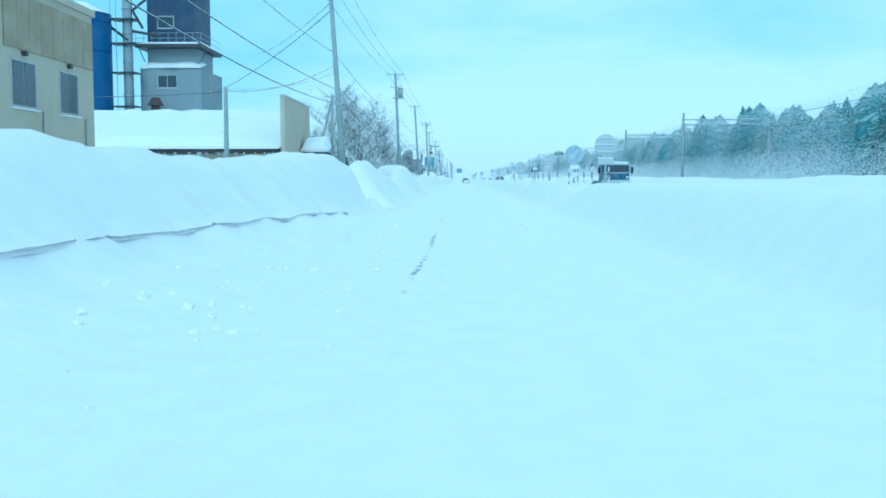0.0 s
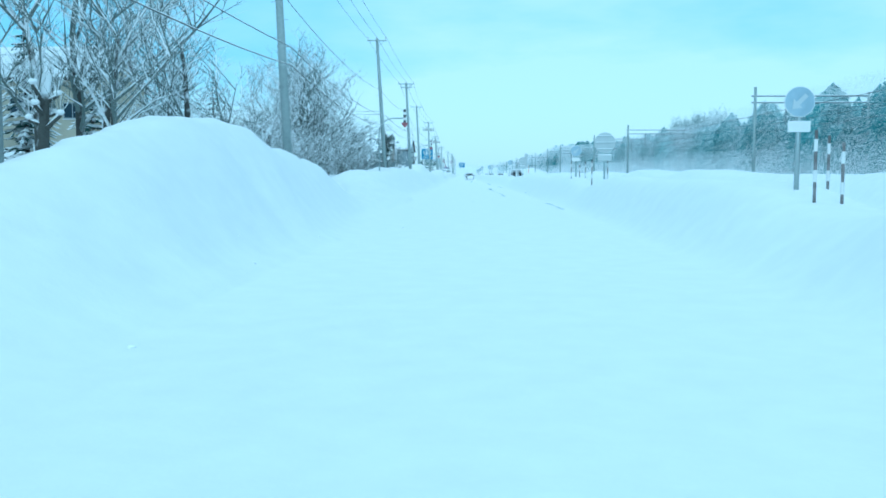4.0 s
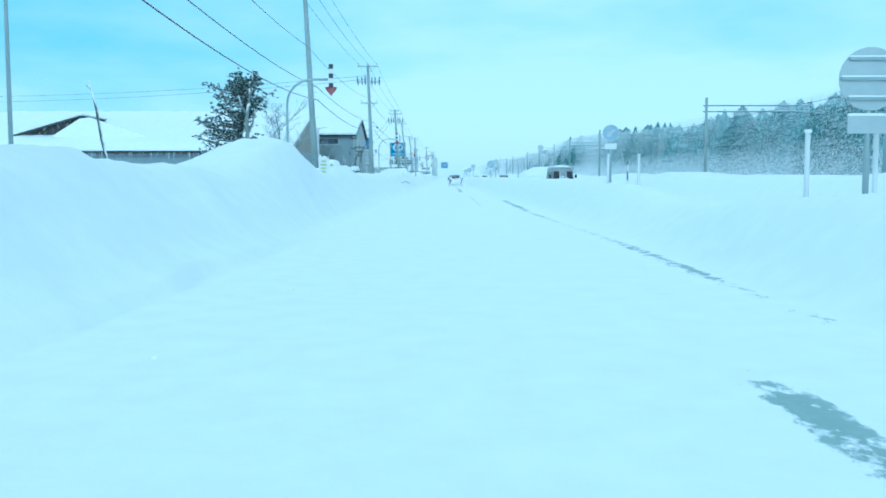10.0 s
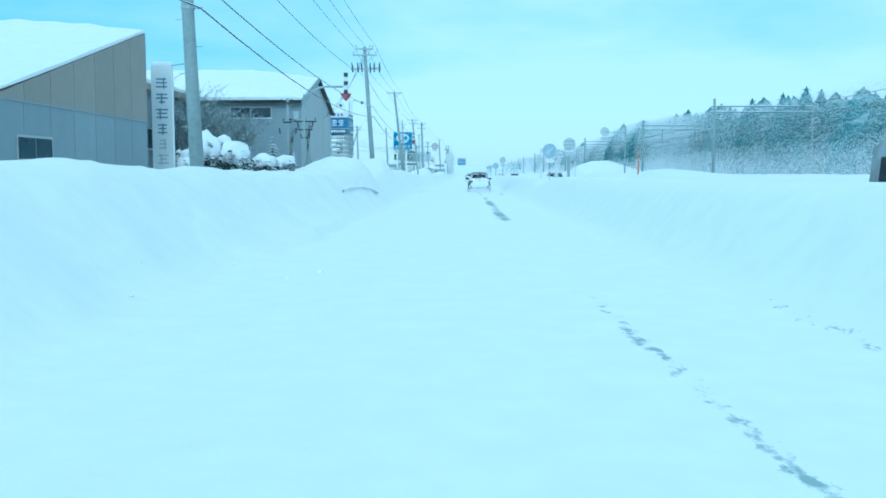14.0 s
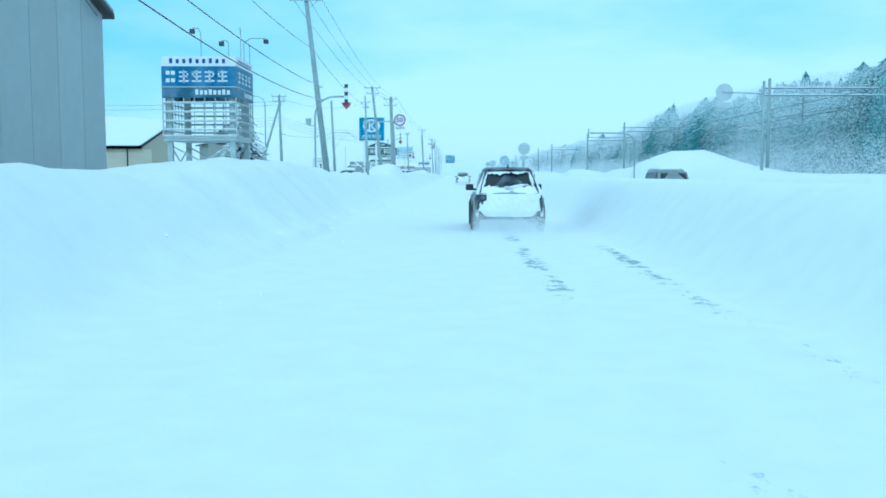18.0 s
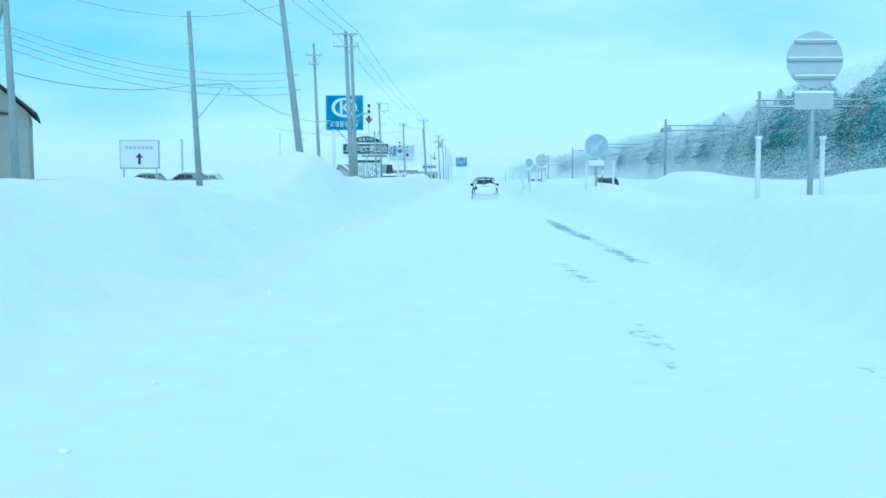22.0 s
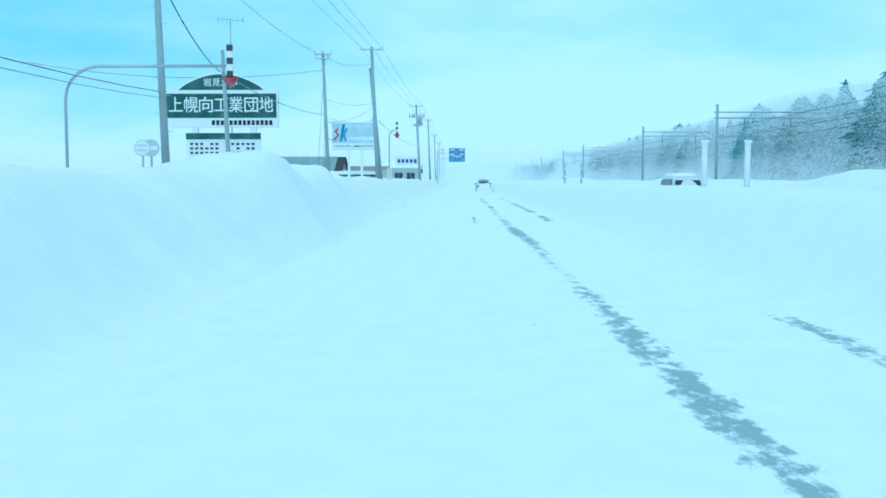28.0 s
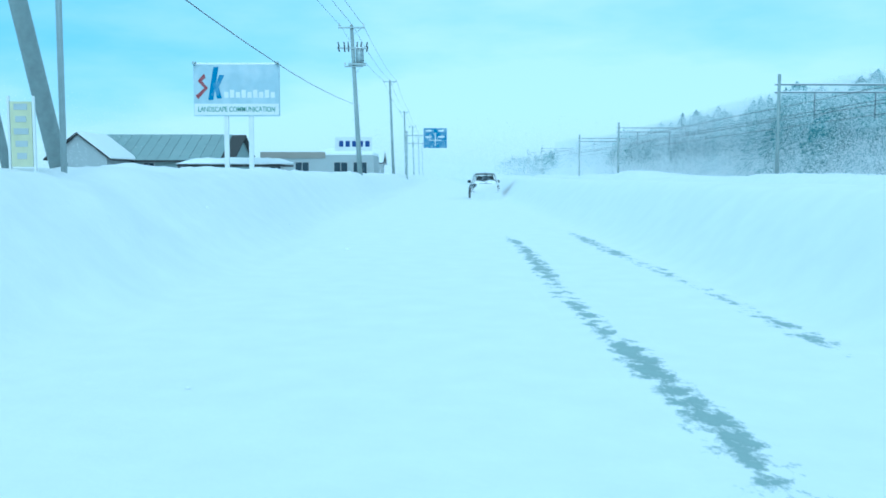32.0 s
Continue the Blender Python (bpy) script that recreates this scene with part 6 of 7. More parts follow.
# a little round plate on a stake in the bank
rm = thing("round_marker", (-6.6, 408.6, 0), "small pale round marker plate on a stake in the snow", "marker sign")
part("stake", rodded((0, 0.03, snow_at(-6.6, 408.6) - 0.4), (0, 0.03, 2.2), 0.022, 0.022, 8), GALV, rm, smooth=True)
pl = part("plate", disc(bmesh.new(), (0, 0, 2.15), 0.165, 0.02), SIGN_BACK, rm)
part("face", disc(bmesh.new(), (0, -0.008, 2.15), 0.148, 0.02), WHITE_PAINT, pl)
for dz in (-0.05, 0.05):
    part("text_bar", boxed((-0.1, -0.024, 2.14 + dz), (0.1, -0.019, 2.165 + dz)), SIGN_BACK, pl)

# ---- the industrial park board ----
ib = thing("industrial_park_board", (-18.8, 447.5, 0), "dark green and white industrial park sign with an arched top", "billboard")
GREEN = material("dark_green_board", (0.02, 0.075, 0.065), 0.5, grain=3, vary=0.15, stain=0.3, stain_color=(0.2, 0.28, 0.28), stain_scale=0.7)
mb = part("main_board", boxed((0, 0, 4.85), (7.2, 0.35, 7.2), 0.02), WHITE_PAINT, ib)
part("green_band", boxed((0.1, -0.02, 5.45), (7.1, -0.003, 6.97)), GREEN, mb)
arch = [(0.9 + 5.4 * i / 20, 7.2 + 0.98 * math.sin(math.pi * i / 20) ** 0.8) for i in range(21)]
ab = part("arch", prism(arch, "y", 0.0, 0.3), GREEN, ib)
part("arch_snow", tube(bmesh.new(), [(x, 0.15, z + 0.03) for x, z in arch], 0.07, 6), SNOW, ab)
characters("上幌向工業団地", 1.05, WHITE_PAINT, mb, 3.6, -0.03, 6.2, 6.7)
characters("岩見沢市", 0.52, WHITE_PAINT, ab, 3.6, -0.012, 7.65, 2.2)
for i in range(14):
    part("text_bar", boxed((3.0 + i * 0.28, -0.014, 5.0), (3.0 + i * 0.28 + 0.2, -0.002, 5.3)), BLACK, mb)
for x in (1.9, 5.6):
    part("leg", boxed((x - 0.2, 0.05, 0.5), (x + 0.2, 0.3, 4.9), 0.01), WHITE_PAINT, ib)
db = part("directory_board", boxed((1.35, -0.05, 2.0), (6.1, 0.05, 4.5), 0.01), WHITE_PAINT, ib)
part("green_header", boxed((1.35, -0.065, 4.1), (6.1, -0.052, 4.5)), GREEN, db)
rb = random.Random(9)
for j in range(7):
    part("row_rule", boxed((1.45, -0.06, 3.95 - j * 0.28), (6.0, -0.052, 3.965 - j * 0.28)), SIGN_BACK, db)
    for col in (1.6, 3.9):
        for i in range(6):
            if rb.random() < 0.75:
                part("text_bar", boxed((col + i * 0.32, -0.062, 3.75 - j * 0.28), (col + i * 0.32 + 0.2, -0.052, 3.88 - j * 0.28)), BLACK, db)
an = thing("aerial_mast", (-14.9, 449, 0), "thin mast with a small television aerial", "aerial")
part("mast", rodded((0, 0, 0.8), (0, 0, 11.9), 0.05, 0.035, 8), GALV, an)
part("boom", rodded((-0.9, 0, 11.85), (0.9, 0, 11.75), 0.02, 0.02, 5), GALV, an)
for i in range(6):
    part("element", rodded((-0.8 + i * 0.32, 0, 11.6), (-0.8 + i * 0.32, 0, 12.05), 0.012, 0.012, 4), GALV, an)

# ---- the landscape firm's board ----
sk = thing("landscape_billboard", (-17.0, 510, 0), "pale billboard with a red and blue emblem and frosted writing", "billboard")
PALE = material("frosted_sign_face", (0.42, 0.52, 0.58), 0.5, grain=2, vary=0.1, stain=0.6, stain_color=(0.68, 0.72, 0.75), stain_scale=0.6)
pn = part("panel", boxed((0, 0, 5.6), (5.9, 0.3, 9.1), 0.02), PALE, sk)
part("panel_snow", boxed((0, 0.02, 9.1), (5.9, 0.3, 9.25), 0.05), SNOW, pn)
part("white_strip", boxed((0.05, -0.014, 5.68), (5.85, -0.003, 6.45)), WHITE_PAINT, pn)
lettering("wording", "LANDSCAPE COMMUNICATION", 0.5, material("green_lettering", (0.05, 0.22, 0.16), 0.5, bump=0), pn, Matrix.Translation((2.95, -0.02, 6.05)), 5.3)
part("emblem_stroke", prism([(1.0, 6.7), (1.35, 6.7), (1.75, 8.95), (1.4, 8.95)], "y", -0.014, -0.003), BLUE_SIGN, pn)
part("emblem_stroke", prism([(1.45, 7.6), (1.8, 8.4), (2.15, 8.4), (1.75, 7.6), (1.95, 6.8), (1.6, 6.8)], "y", -0.016, -0.005), BLUE_SIGN, pn)
part("emblem_stroke", prism([(0.15, 7.0), (0.75, 7.5), (0.3, 8.0), (0.75, 8.5), (0.85, 8.2), (0.6, 8.0), (1.0, 7.5), (0.3, 6.75)], "y", -0.014, -0.003), RED_PAINT, pn)
for i in range(9):
    part("text_bar", boxed((2.1 + i * 0.4, -0.012, 6.85), (2.1 + i * 0.4 + 0.3, -0.002, 7.25 + 0.15 * (i % 2))), WHITE_PAINT, pn)
for x in (2.2, 3.9):
    part("leg", boxed((x - 0.16, 0.06, 0.5), (x + 0.16, 0.26, 5.6), 0.02), WHITE_PAINT, sk)
for x in (0.1, 5.8):
    part("lamp", boxed((x - 0.1, -0.3, 9.1), (x + 0.1, 0.1, 9.3), 0.02), GALV, sk)

# ---- low things by the far end ----
cp = thing("carport", (-20, 516, 0), "low carport almost buried under a snow roof", "carport")
part("roof", boxed((0, 0, 2.2), (8.2, 4, 2.35)), EAVE, cp)
part("roof_snow", snow_slab(0, 8.2, -0.1, 2.35, 4, 2.45, 0.45, 6, 0.5), SNOW, cp)
for x in (0.3, 4.1, 7.9):
    part("post", boxed((x - 0.06, 0.1, 0), (x + 0.06, 0.22, 2.2)), FRAME, cp)
sh = thing("roadside_shop", (-18.5, 541, 0), "flat-roofed shop with a sign board above its windows", "shop")
part("wall", boxed((0, 0, 0), (11.6, 8, 3.6)), SIDING, sh)
part("fascia", boxed((-0.1, -0.1, 3.3), (6.6, 0.0, 3.95)), TAUPE, sh)
part("roof_snow", boxed((0, 0, 3.6), (11.6, 8, 3.95), 0.12), SNOW, sh)
for x in (1.5, 4.2, 8.2, 10.2):
    window(sh, (x, -0.02, 1.7), 1.4, 1.2, "-y")
sg_ = part("sign_board", boxed((7.6, 0.3, 4.1), (11.4, 0.5, 5.5), 0.02), WHITE_PAINT, sh)
for i in range(5):
    part("text_bar", boxed((8.0 + i * 0.68, 0.285, 4.5), (8.0 + i * 0.68 + 0.45, 0.298, 5.1)), BLUE_TEXT, sg_)
for x, y_, w_, h_ in ((-9.8, 560, 5, 3.0), (-8.4, 575, 3, 3.4)):
    gable_house("roadside_house", x - w_, x, y_, y_ + 8, h_, h_ + 1.4, SIDING, "small grey house in the blowing snow")
gable_house("grey_wing", -30.9, -26.4, 519, 525, 2.9, 4.75, SIDING, "grey gabled wing of a low house", "y", 0.1)
YELLOW = material("yellow_placard", (0.6, 0.6, 0.40), 0.6, grain=6, vary=0.15, stain=0.5, stain_color=(0.6, 0.62, 0.6))


def placard(x, y, lo, hi, w, ink, label):
    """A narrow board between two thin posts on the snowbank."""
    t = thing("roadside_placard", (x, y, 0), label, "placard", "roadside placards")
    part("panel", boxed((-w, 0, lo), (w, 0.02, hi), 0.004), YELLOW if ink is SIGN_BACK else WHITE_PAINT, t)
    for s_ in (-w - 0.025, w + 0.025):
        part("post", boxed((s_ - 0.015, 0, snow_at(x, y) - 0.4), (s_ + 0.015, 0.03, hi + 0.07)), WHITE_PAINT, t)
    n_ = int((hi - lo) / 0.17)
    for i in range(n_):
        a = w * (0.45 + 0.3 * ((i * 7) % 5) / 5)
        part("text_bar", boxed((-a, -0.006, lo + 0.1 + i * 0.16), (a, -0.001, lo + 0.18 + i * 0.16)), ink, t)
    return t


placard(-5.48, 458.9, 1.6, 2.45, 0.14, SIGN_BACK, "small weathered yellow placard on a frame by the road")
placard(-5.5, 187.7, 1.55, 2.34, 0.19, material("yellow_green_ink", (0.48, 0.52, 0.26), 0.6, bump=0), "pale placard with yellow-green writing on the snowbank")
rs = thing("round_road_sign", (-6.9, 410, 0), "small round grey sign on a short post", "road sign")
part("post", rodded((0, 0.03, 1.0), (0, 0.03, 2.3), 0.025), GALV, rs)
part("disc", disc(bmesh.new(), (0, 0, 2.2), 0.19, 0.015), SIGN_BACK, rs)
part("stripe", boxed((-0.15, -0.014, 2.16), (0.15, -0.009, 2.24)), WHITE_PAINT, rs)


# ---- vehicles ----
def loft(stations, outline):
    """A shell through cross-sections; outline(station) gives half a section as (x, z), from the keel to the crown."""
    bm = bmesh.new()
    rings = []
    for st_ in stations:
        half = outline(st_)
        pts = half + [(-x, z) for x, z in reversed(half) if abs(x) > 1e-6]
        rings.append([bm.verts.new((x, st_[0], z)) for x, z in pts])
    n_ = len(rings[0])
    for a, b in zip(rings, rings[1:]):
        for i in range(n_):
            bm.faces.new((a[i], a[(i + 1) % n_], b[(i + 1) % n_], b[i]))
    bm.faces.new(rings[0][::-1])
    bm.faces.new(rings[-1])
    return bm


def pane_on(pts, depth, axis="x"):
    """A thin pane from its corner points, pressed in by depth along one axis."""
    bm = bmesh.new()
    k = {"x": Vector((depth, 0, 0)), "y": Vector((0, depth, 0))}[axis]
    a = [bm.verts.new(Vector(p)) for p in pts]
    b = [bm.verts.new(Vector(p) + k) for p in pts]
    bm.faces.new(a)
    bm.faces.new(b[::-1])
    for i in range(len(pts)):
        j = (i + 1) % len(pts)
        bm.faces.new((a[i], b[i], b[j], a[j]))
    return bm


def wheel(parent, x, y, r, w=0.22):
    s = 1 if x > 0 else -1
    bm = bmesh.new()
    prof = [(r * 0.62, -w / 2), (r * 0.93, -w / 2), (r, -w * 0.32), (r, w * 0.32), (r * 0.93, w / 2), (r * 0.62, w / 2)]
    n_ = 28
    rings = [[bm.verts.new((x + o, y + q * math.cos(a), r + q * math.sin(a))) for q, o in prof] for a in (i * math.tau / n_ for i in range(n_))]
    for i in range(n_):
        a, b = rings[i], rings[(i + 1) % n_]
        for k in range(len(prof)):
            bm.faces.new((a[k], a[(k + 1) % len(prof)], b[(k + 1) % len(prof)], b[k]))
    t = part("wheel", bm, RUBBER, parent, "black winter tyre caked with snow", True)
    bm = disc(bmesh.new(), (x + s * w * 0.28, y, r), r * 0.62, 0.03, "x", 24)
    rim = part("rim", bm, BLACK, t)
    bm = bmesh.new()
    for k in range(5):
        a = k * math.tau / 5
        c, sn = math.cos(a), math.sin(a)
        p = Vector((x + s * w * 0.40, y + c * r * 0.32, r + sn * r * 0.32))
        m = Matrix.Translation(p) @ Matrix.Rotation(a, 4, "X") @ Matrix.Diagonal((0.04, r * 0.6, r * 0.17, 1))
        bmesh.ops.create_cube(bm, size=1.0, matrix=m)
    disc(bm, (x + s * w * 0.42, y, r), r * 0.12, 0.03, "x", 12)
    part("spokes", bm, ALU, t)
    return t


def car(name, place, paint, label, L=4.7, W=1.83, H=1.66, belt=1.0, hatch=0.5, hood=1.35, wheel_r=0.36, category="car", rear_wiper=True, snow_roof=0.0, snow_rear=False):
    """A road car standing with its rear at y = 0 and its nose along +y."""
    t = thing(name, place, label, category)
    w = W / 2
    lower = [(0.0, 0.50, belt - 0.06, w * 0.84), (0.06, 0.40, belt - 0.01, w * 0.92), (0.30, 0.32, belt, w * 0.985), (L * 0.2, 0.27, belt, w), (L * 0.62, 0.27, belt - 0.01, w),
             (L * 0.80, 0.27, belt - 0.03, w * 0.985), (L * 0.93, 0.30, belt - 0.14, w * 0.93), (L * 0.985, 0.36, belt - 0.28, w * 0.80), (L, 0.44, belt - 0.38, w * 0.62)]
    part("body", loft(lower, lambda s: [(0, s[1]), (s[3] * 0.88, s[1]), (s[3] * 0.98, s[1] + 0.10), (s[3], (s[1] * 0.6 + s[2] * 0.4)), (s[3], s[2] - 0.16), (s[3] * 0.965, s[2] - 0.03), (s[3] * 0.86, s[2]), (0, s[2] + 0.02)]),
         paint, t, smooth=True)
    y1, y2, y3 = 0.14, 0.14 + hatch, L - hood
    front = y3 - 0.75
    wr = w * 0.70
    up = [(y1, belt + 0.02, w * 0.84, w * 0.83), (y2, H - 0.07, w * 0.86, wr * 0.95), (y2 + 0.35, H - 0.015, w * 0.87, wr), ((y2 + front) / 2, H, w * 0.87, wr), (front - 0.15, H - 0.03, w * 0.87, wr * 0.98),
          (front + 0.15, H - 0.12, w * 0.87, wr * 0.96), (y3, belt + 0.02, w * 0.84, w * 0.83)]
    part("cabin", loft(up, lambda s: [(0, belt - 0.04), (s[2], belt - 0.04), (s[2] * 0.5 + s[3] * 0.5, (belt + s[1]) / 2), (s[3], s[1] - 0.05 * (s[1] > belt + 0.1)), (s[3] * 0.86, s[1]), (0, s[1] + 0.02)]), paint, t, smooth=True)
    side = lambda y, z: w * 0.865 + (wr - w * 0.865) * (z - belt) / (H - belt) + 0.022
    b0, t0 = belt + 0.04, H - 0.16
    for s in (-1, 1):
        for nm, quad in (("front_side_window", [(y3 - 0.42, b0), (front + 0.02, t0), ((front + y2) / 2 + 0.2, t0 + 0.01), ((front + y2) / 2 + 0.15, b0)]),
                         ("rear_side_window", [((front + y2) / 2 + 0.07, b0), ((front + y2) / 2 + 0.12, t0 + 0.01), (y2 + 0.28, t0 - 0.02), (y2 + 0.12, b0 + 0.06)])):
            part(nm, pane_on([(s * side(y, z), y, z) for y, z in quad], -s * 0.015), GLASS_DARK, t)
        part("window_trim", rodded((s * (w * 0.875 + 0.012), y3 - 0.4, belt + 0.015), (s * (w * 0.875 + 0.012), y2, belt + 0.03), 0.012, 0.012, 6), ALU, t)
        m_ = part("mirror", boxed((s * (w + 0.05) - 0.11, y3 - 0.62, belt + 0.02), (s * (w + 0.05) + 0.11, y3 - 0.48, belt + 0.20), 0.04), BLACK, t)
        part("mirror_glass", boxed((s * (w + 0.05) - 0.085, y3 - 0.628, belt + 0.05), (s * (w + 0.05) + 0.085, y3 - 0.622, belt + 0.17)), GLASS_DARK, m_)
        part("mirror_arm", boxed((s * w * 0.86, y3 - 0.56, belt + 0.02), (s * w, y3 - 0.52, belt + 0.08)), BLACK, m_)
        for yy in (L * 0.40, L * 0.62):
            part("door_handle", boxed((s * (w - 0.01), yy - 0.11, belt - 0.16), (s * (w + 0.028), yy + 0.09, belt - 0.12), 0.01), ALU, t)
        for yy in (L * 0.33, L * 0.53, L * 0.73):
            part("door_seam", boxed((s * (w - 0.012), yy - 0.006, 0.42), (s * (w + 0.004), yy + 0.006, belt - 0.1)), BLACK, t)
        part("sill_trim", boxed((s * (w - 0.06), L * 0.26, 0.26), (s * (w + 0.012), L * 0.70, 0.37), 0.01), BLACK, t)
        if not snow_rear:
            part("tail_light", boxed((s * w * 0.84 - 0.2 * (s > 0) - 0.02 * (s < 0), -0.015, belt - 0.2), (s * w * 0.84 + 0.02 * (s > 0) + 0.2 * (s < 0), 0.10, belt - 0.06), 0.02), RED_PAINT, t)
        part("headlight", boxed((s * w * 0.66 - 0.16, L * 0.94, belt - 0.34), (s * w * 0.66 + 0.16, L * 0.985, belt - 0.20), 0.03), ICE, t)
        for yy in (L * 0.185, L * 0.80):
            arch_ = part("wheel_arch", disc(bmesh.new(), (s * (w - 0.05), yy, wheel_r), wheel_r + 0.07, 0.125, "x", 28), BLACK, t)
            wheel(t, s * (w - 0.06), yy, wheel_r)
    zs = (belt + 0.10, H - 0.17)
    yb = lambda z: y1 + (z - belt) / (H - 0.07 - belt) * (y2 - y1) - 0.018
    rg = part("rear_window", pane_on([(-w * 0.74, yb(zs[0]), zs[0]), (w * 0.74, yb(zs[0]), zs[0]), (wr * 0.86, yb(zs[1]), zs[1]), (-wr * 0.86, yb(zs[1]), zs[1])], 0.012, "y"), GLASS_DARK, t)
    fw = lambda z: y3 - (z - belt) / (H - 0.12 - belt) * (y3 - front - 0.15) + 0.015
    part("windscreen", pane_on([(-w * 0.76, fw(belt + 0.06), belt + 0.06), (w * 0.76, fw(belt + 0.06), belt + 0.06), (wr * 0.86, fw(H - 0.2), H - 0.2), (-wr * 0.86, fw(H - 0.2), H - 0.2)], -0.012, "y"), GLASS_DARK, t)
    if rear_wiper:
        part("wiper", rodded((0.0, yb(zs[0]) - 0.03, zs[0] + 0.02), (-0.5, yb(zs[0] + 0.05) - 0.03, zs[0] + 0.06), 0.012, 0.008, 6), BLACK, rg)
    part("spoiler", boxed((-wr * 0.86, y2 - 0.14, H - 0.10), (wr * 0.86, y2 + 0.12, H - 0.04), 0.028), paint, t)
    part("aerial_fin", prism([(y2 + 0.2, H - 0.02), (y2 + 0.42, H - 0.02), (y2 + 0.24, H + 0.07)], "x", -0.02, 0.02), BLACK, t)
    part("bumper_trim", boxed((-w * 0.86, -0.03, 0.36), (w * 0.86, 0.12, 0.56), 0.04), BLACK, t)
    pt = part("number_plate", boxed((-0.17, -0.03, belt - 0.36), (0.17, -0.01, belt - 0.19)), WHITE_PAINT, t)
    part("plate_bar", boxed((-0.12, -0.034, belt - 0.31), (0.12, -0.031, belt - 0.24)), BLUE_TEXT, pt)
    if snow_roof:
        part("roof_snow", loft([(y2 - 0.05, 0.55, 0), (y2 + 0.15, 0.9, snow_roof), (front - 0.3, 0.9, snow_roof), (front - 0.02, 0.55, 0)],
                               lambda s: [(0, H - 0.05), (wr * s[1], H - 0.05), (wr * s[1] * 0.95, H - 0.02 + s[2] * 0.7), (wr * s[1] * 0.6, H + s[2]), (0, H + s[2] + 0.02)]), SNOW, t, smooth=True)
    if snow_rear:
        nz, nx = 150, 150
        bm = bmesh.new()
        rows = []
        for j in range(nz + 1):
            z = 0.40 + j * (H - 0.12 - 0.40) / nz
            half = w * 0.94 if z < belt else w * 0.94 + (wr * 0.97 - w * 0.94) * (z - belt) / (H - 0.12 - belt)
            row = []
            for i in range(nx + 1):
                u = -1 + 2 * i / nx
                rim = min(1, 8 * (1 - abs(u)), 8 * j / nz)
                face = -0.03 if z < belt - 0.02 else yb(z) - 0.01
                puff = 0.05 + 0.035 * noise.noise((u * 2.4, z * 3.0, 3.0)) + 0.015 * noise.noise((u * 9, z * 9, 4.0))
                row.append(bm.verts.new((u * half, face + 1.1 * max(0, abs(u) - 0.62) ** 2 - puff * rim, z + 0.02 * noise.noise((u * 4, z, 8.0)))))
            rows.append(row)
        for j in range(nz):
            for i in range(nx):
                u, v = -1 + 2 * (i + 0.5) / nx, (j + 0.5) / nz
                rag = 0.06 * noise.noise((u * 5, v * 7, 1.0)) + 0.022 * noise.noise((u * 13, v * 13, 2.0)) + 0.01 * noise.noise((u * 30, v * 30, 5.0))
                if v > 0.66 + rag and abs(u + 0.03) < 0.80 + rag and v < 0.95 + rag:
                    continue
                if u < -0.70 + rag * 1.5 and 0.30 < v + rag < 0.52:
                    continue
                if 0.60 < v + rag * 0.5 < 0.645 and -0.12 < u < 0.12:
                    continue
                bm.faces.new((rows[j][i], rows[j][i + 1], rows[j + 1][i + 1], rows[j + 1][i]))
        bmesh.ops.delete(bm, geom=[v for v in bm.verts if not v.link_faces], context="VERTS")
        part("snow_crust", bm, SNOW, t, "thick crust of driven snow on the tailgate", True)
        part("snow_crust", tube(bmesh.new(), [(-0.1, yb(belt + 0.12) - 0.03, belt + 0.10), (0.12, yb(belt + 0.15) - 0.05, belt + 0.15), (0.3, yb(belt + 0.19) - 0.05, belt + 0.19), (0.5, yb(belt + 0.22) - 0.03, belt + 0.21)], [0.02, 0.045, 0.035, 0.012], 8), SNOW, t)
        part("badge", disc(bmesh.new(), (0.05, -0.07, belt + 0.0), 0.06, 0.02, "y", 18), ALU, t)
    return t


DARK_PAINT = material("dark_blue_car_paint", (0.012, 0.022, 0.035), 0.28, 0.3, grain=2, vary=0.2, bump=0, stain=0.35, stain_color=(0.35, 0.38, 0.4), stain_scale=2.5, spec=0.5)
GREY_PAINT = material("silver_car_paint", (0.25, 0.27, 0.28), 0.35, 0.4, grain=2, vary=0.15, bump=0, stain=0.4, stain_color=(0.6, 0.62, 0.64), stain_scale=2.5)
GREEN_PAINT = material("green_car_paint", (0.02, 0.16, 0.12), 0.35, 0.2, grain=2, vary=0.15, bump=0, stain=0.3, stain_color=(0.6, 0.62, 0.64), stain_scale=2.5)
WHITE_CAR = material("white_car_paint", (0.62, 0.64, 0.65), 0.35, grain=2, vary=0.06, bump=0, stain=0.3, stain_color=(0.45, 0.46, 0.46), stain_scale=2.5)

car("suv", pose(1.55, 277.3, 0.0), DARK_PAINT, "dark blue sport utility car with a snow-crusted tailgate", snow_rear=True)
for x, y in ((1.5, 374.0), (2.9, 505.0)):
    car("car_ahead", pose(x, y, 0.0), DARK_PAINT, "dark car with a snow-crusted tailgate ahead in the lane", snow_rear=True)
car("oncoming_car", pose(9.6, 296.5, 0.0, 0, 0, 180), GREY_PAINT, "grey car half hidden behind the median snow", 4.4, 1.72, 1.72, 0.98, 0.3, 1.0, 0.3, snow_roof=0.08)
car("oncoming_car", pose(9.6, 371, 0.0, 0, 0, 180), DARK_PAINT, "dark car half hidden behind the median snow", 4.4, 1.7, 1.66, 0.92, 0.6, 1.2, 0.3, snow_roof=0.05)
car("oncoming_car", pose(9.6, 432, 0.0, 0, 0, 180), WHITE_CAR, "pale snow-dusted car beyond the median", 4.4, 1.72, 1.72, 0.95, 0.4, 1.1, 0.3, snow_roof=0.1)
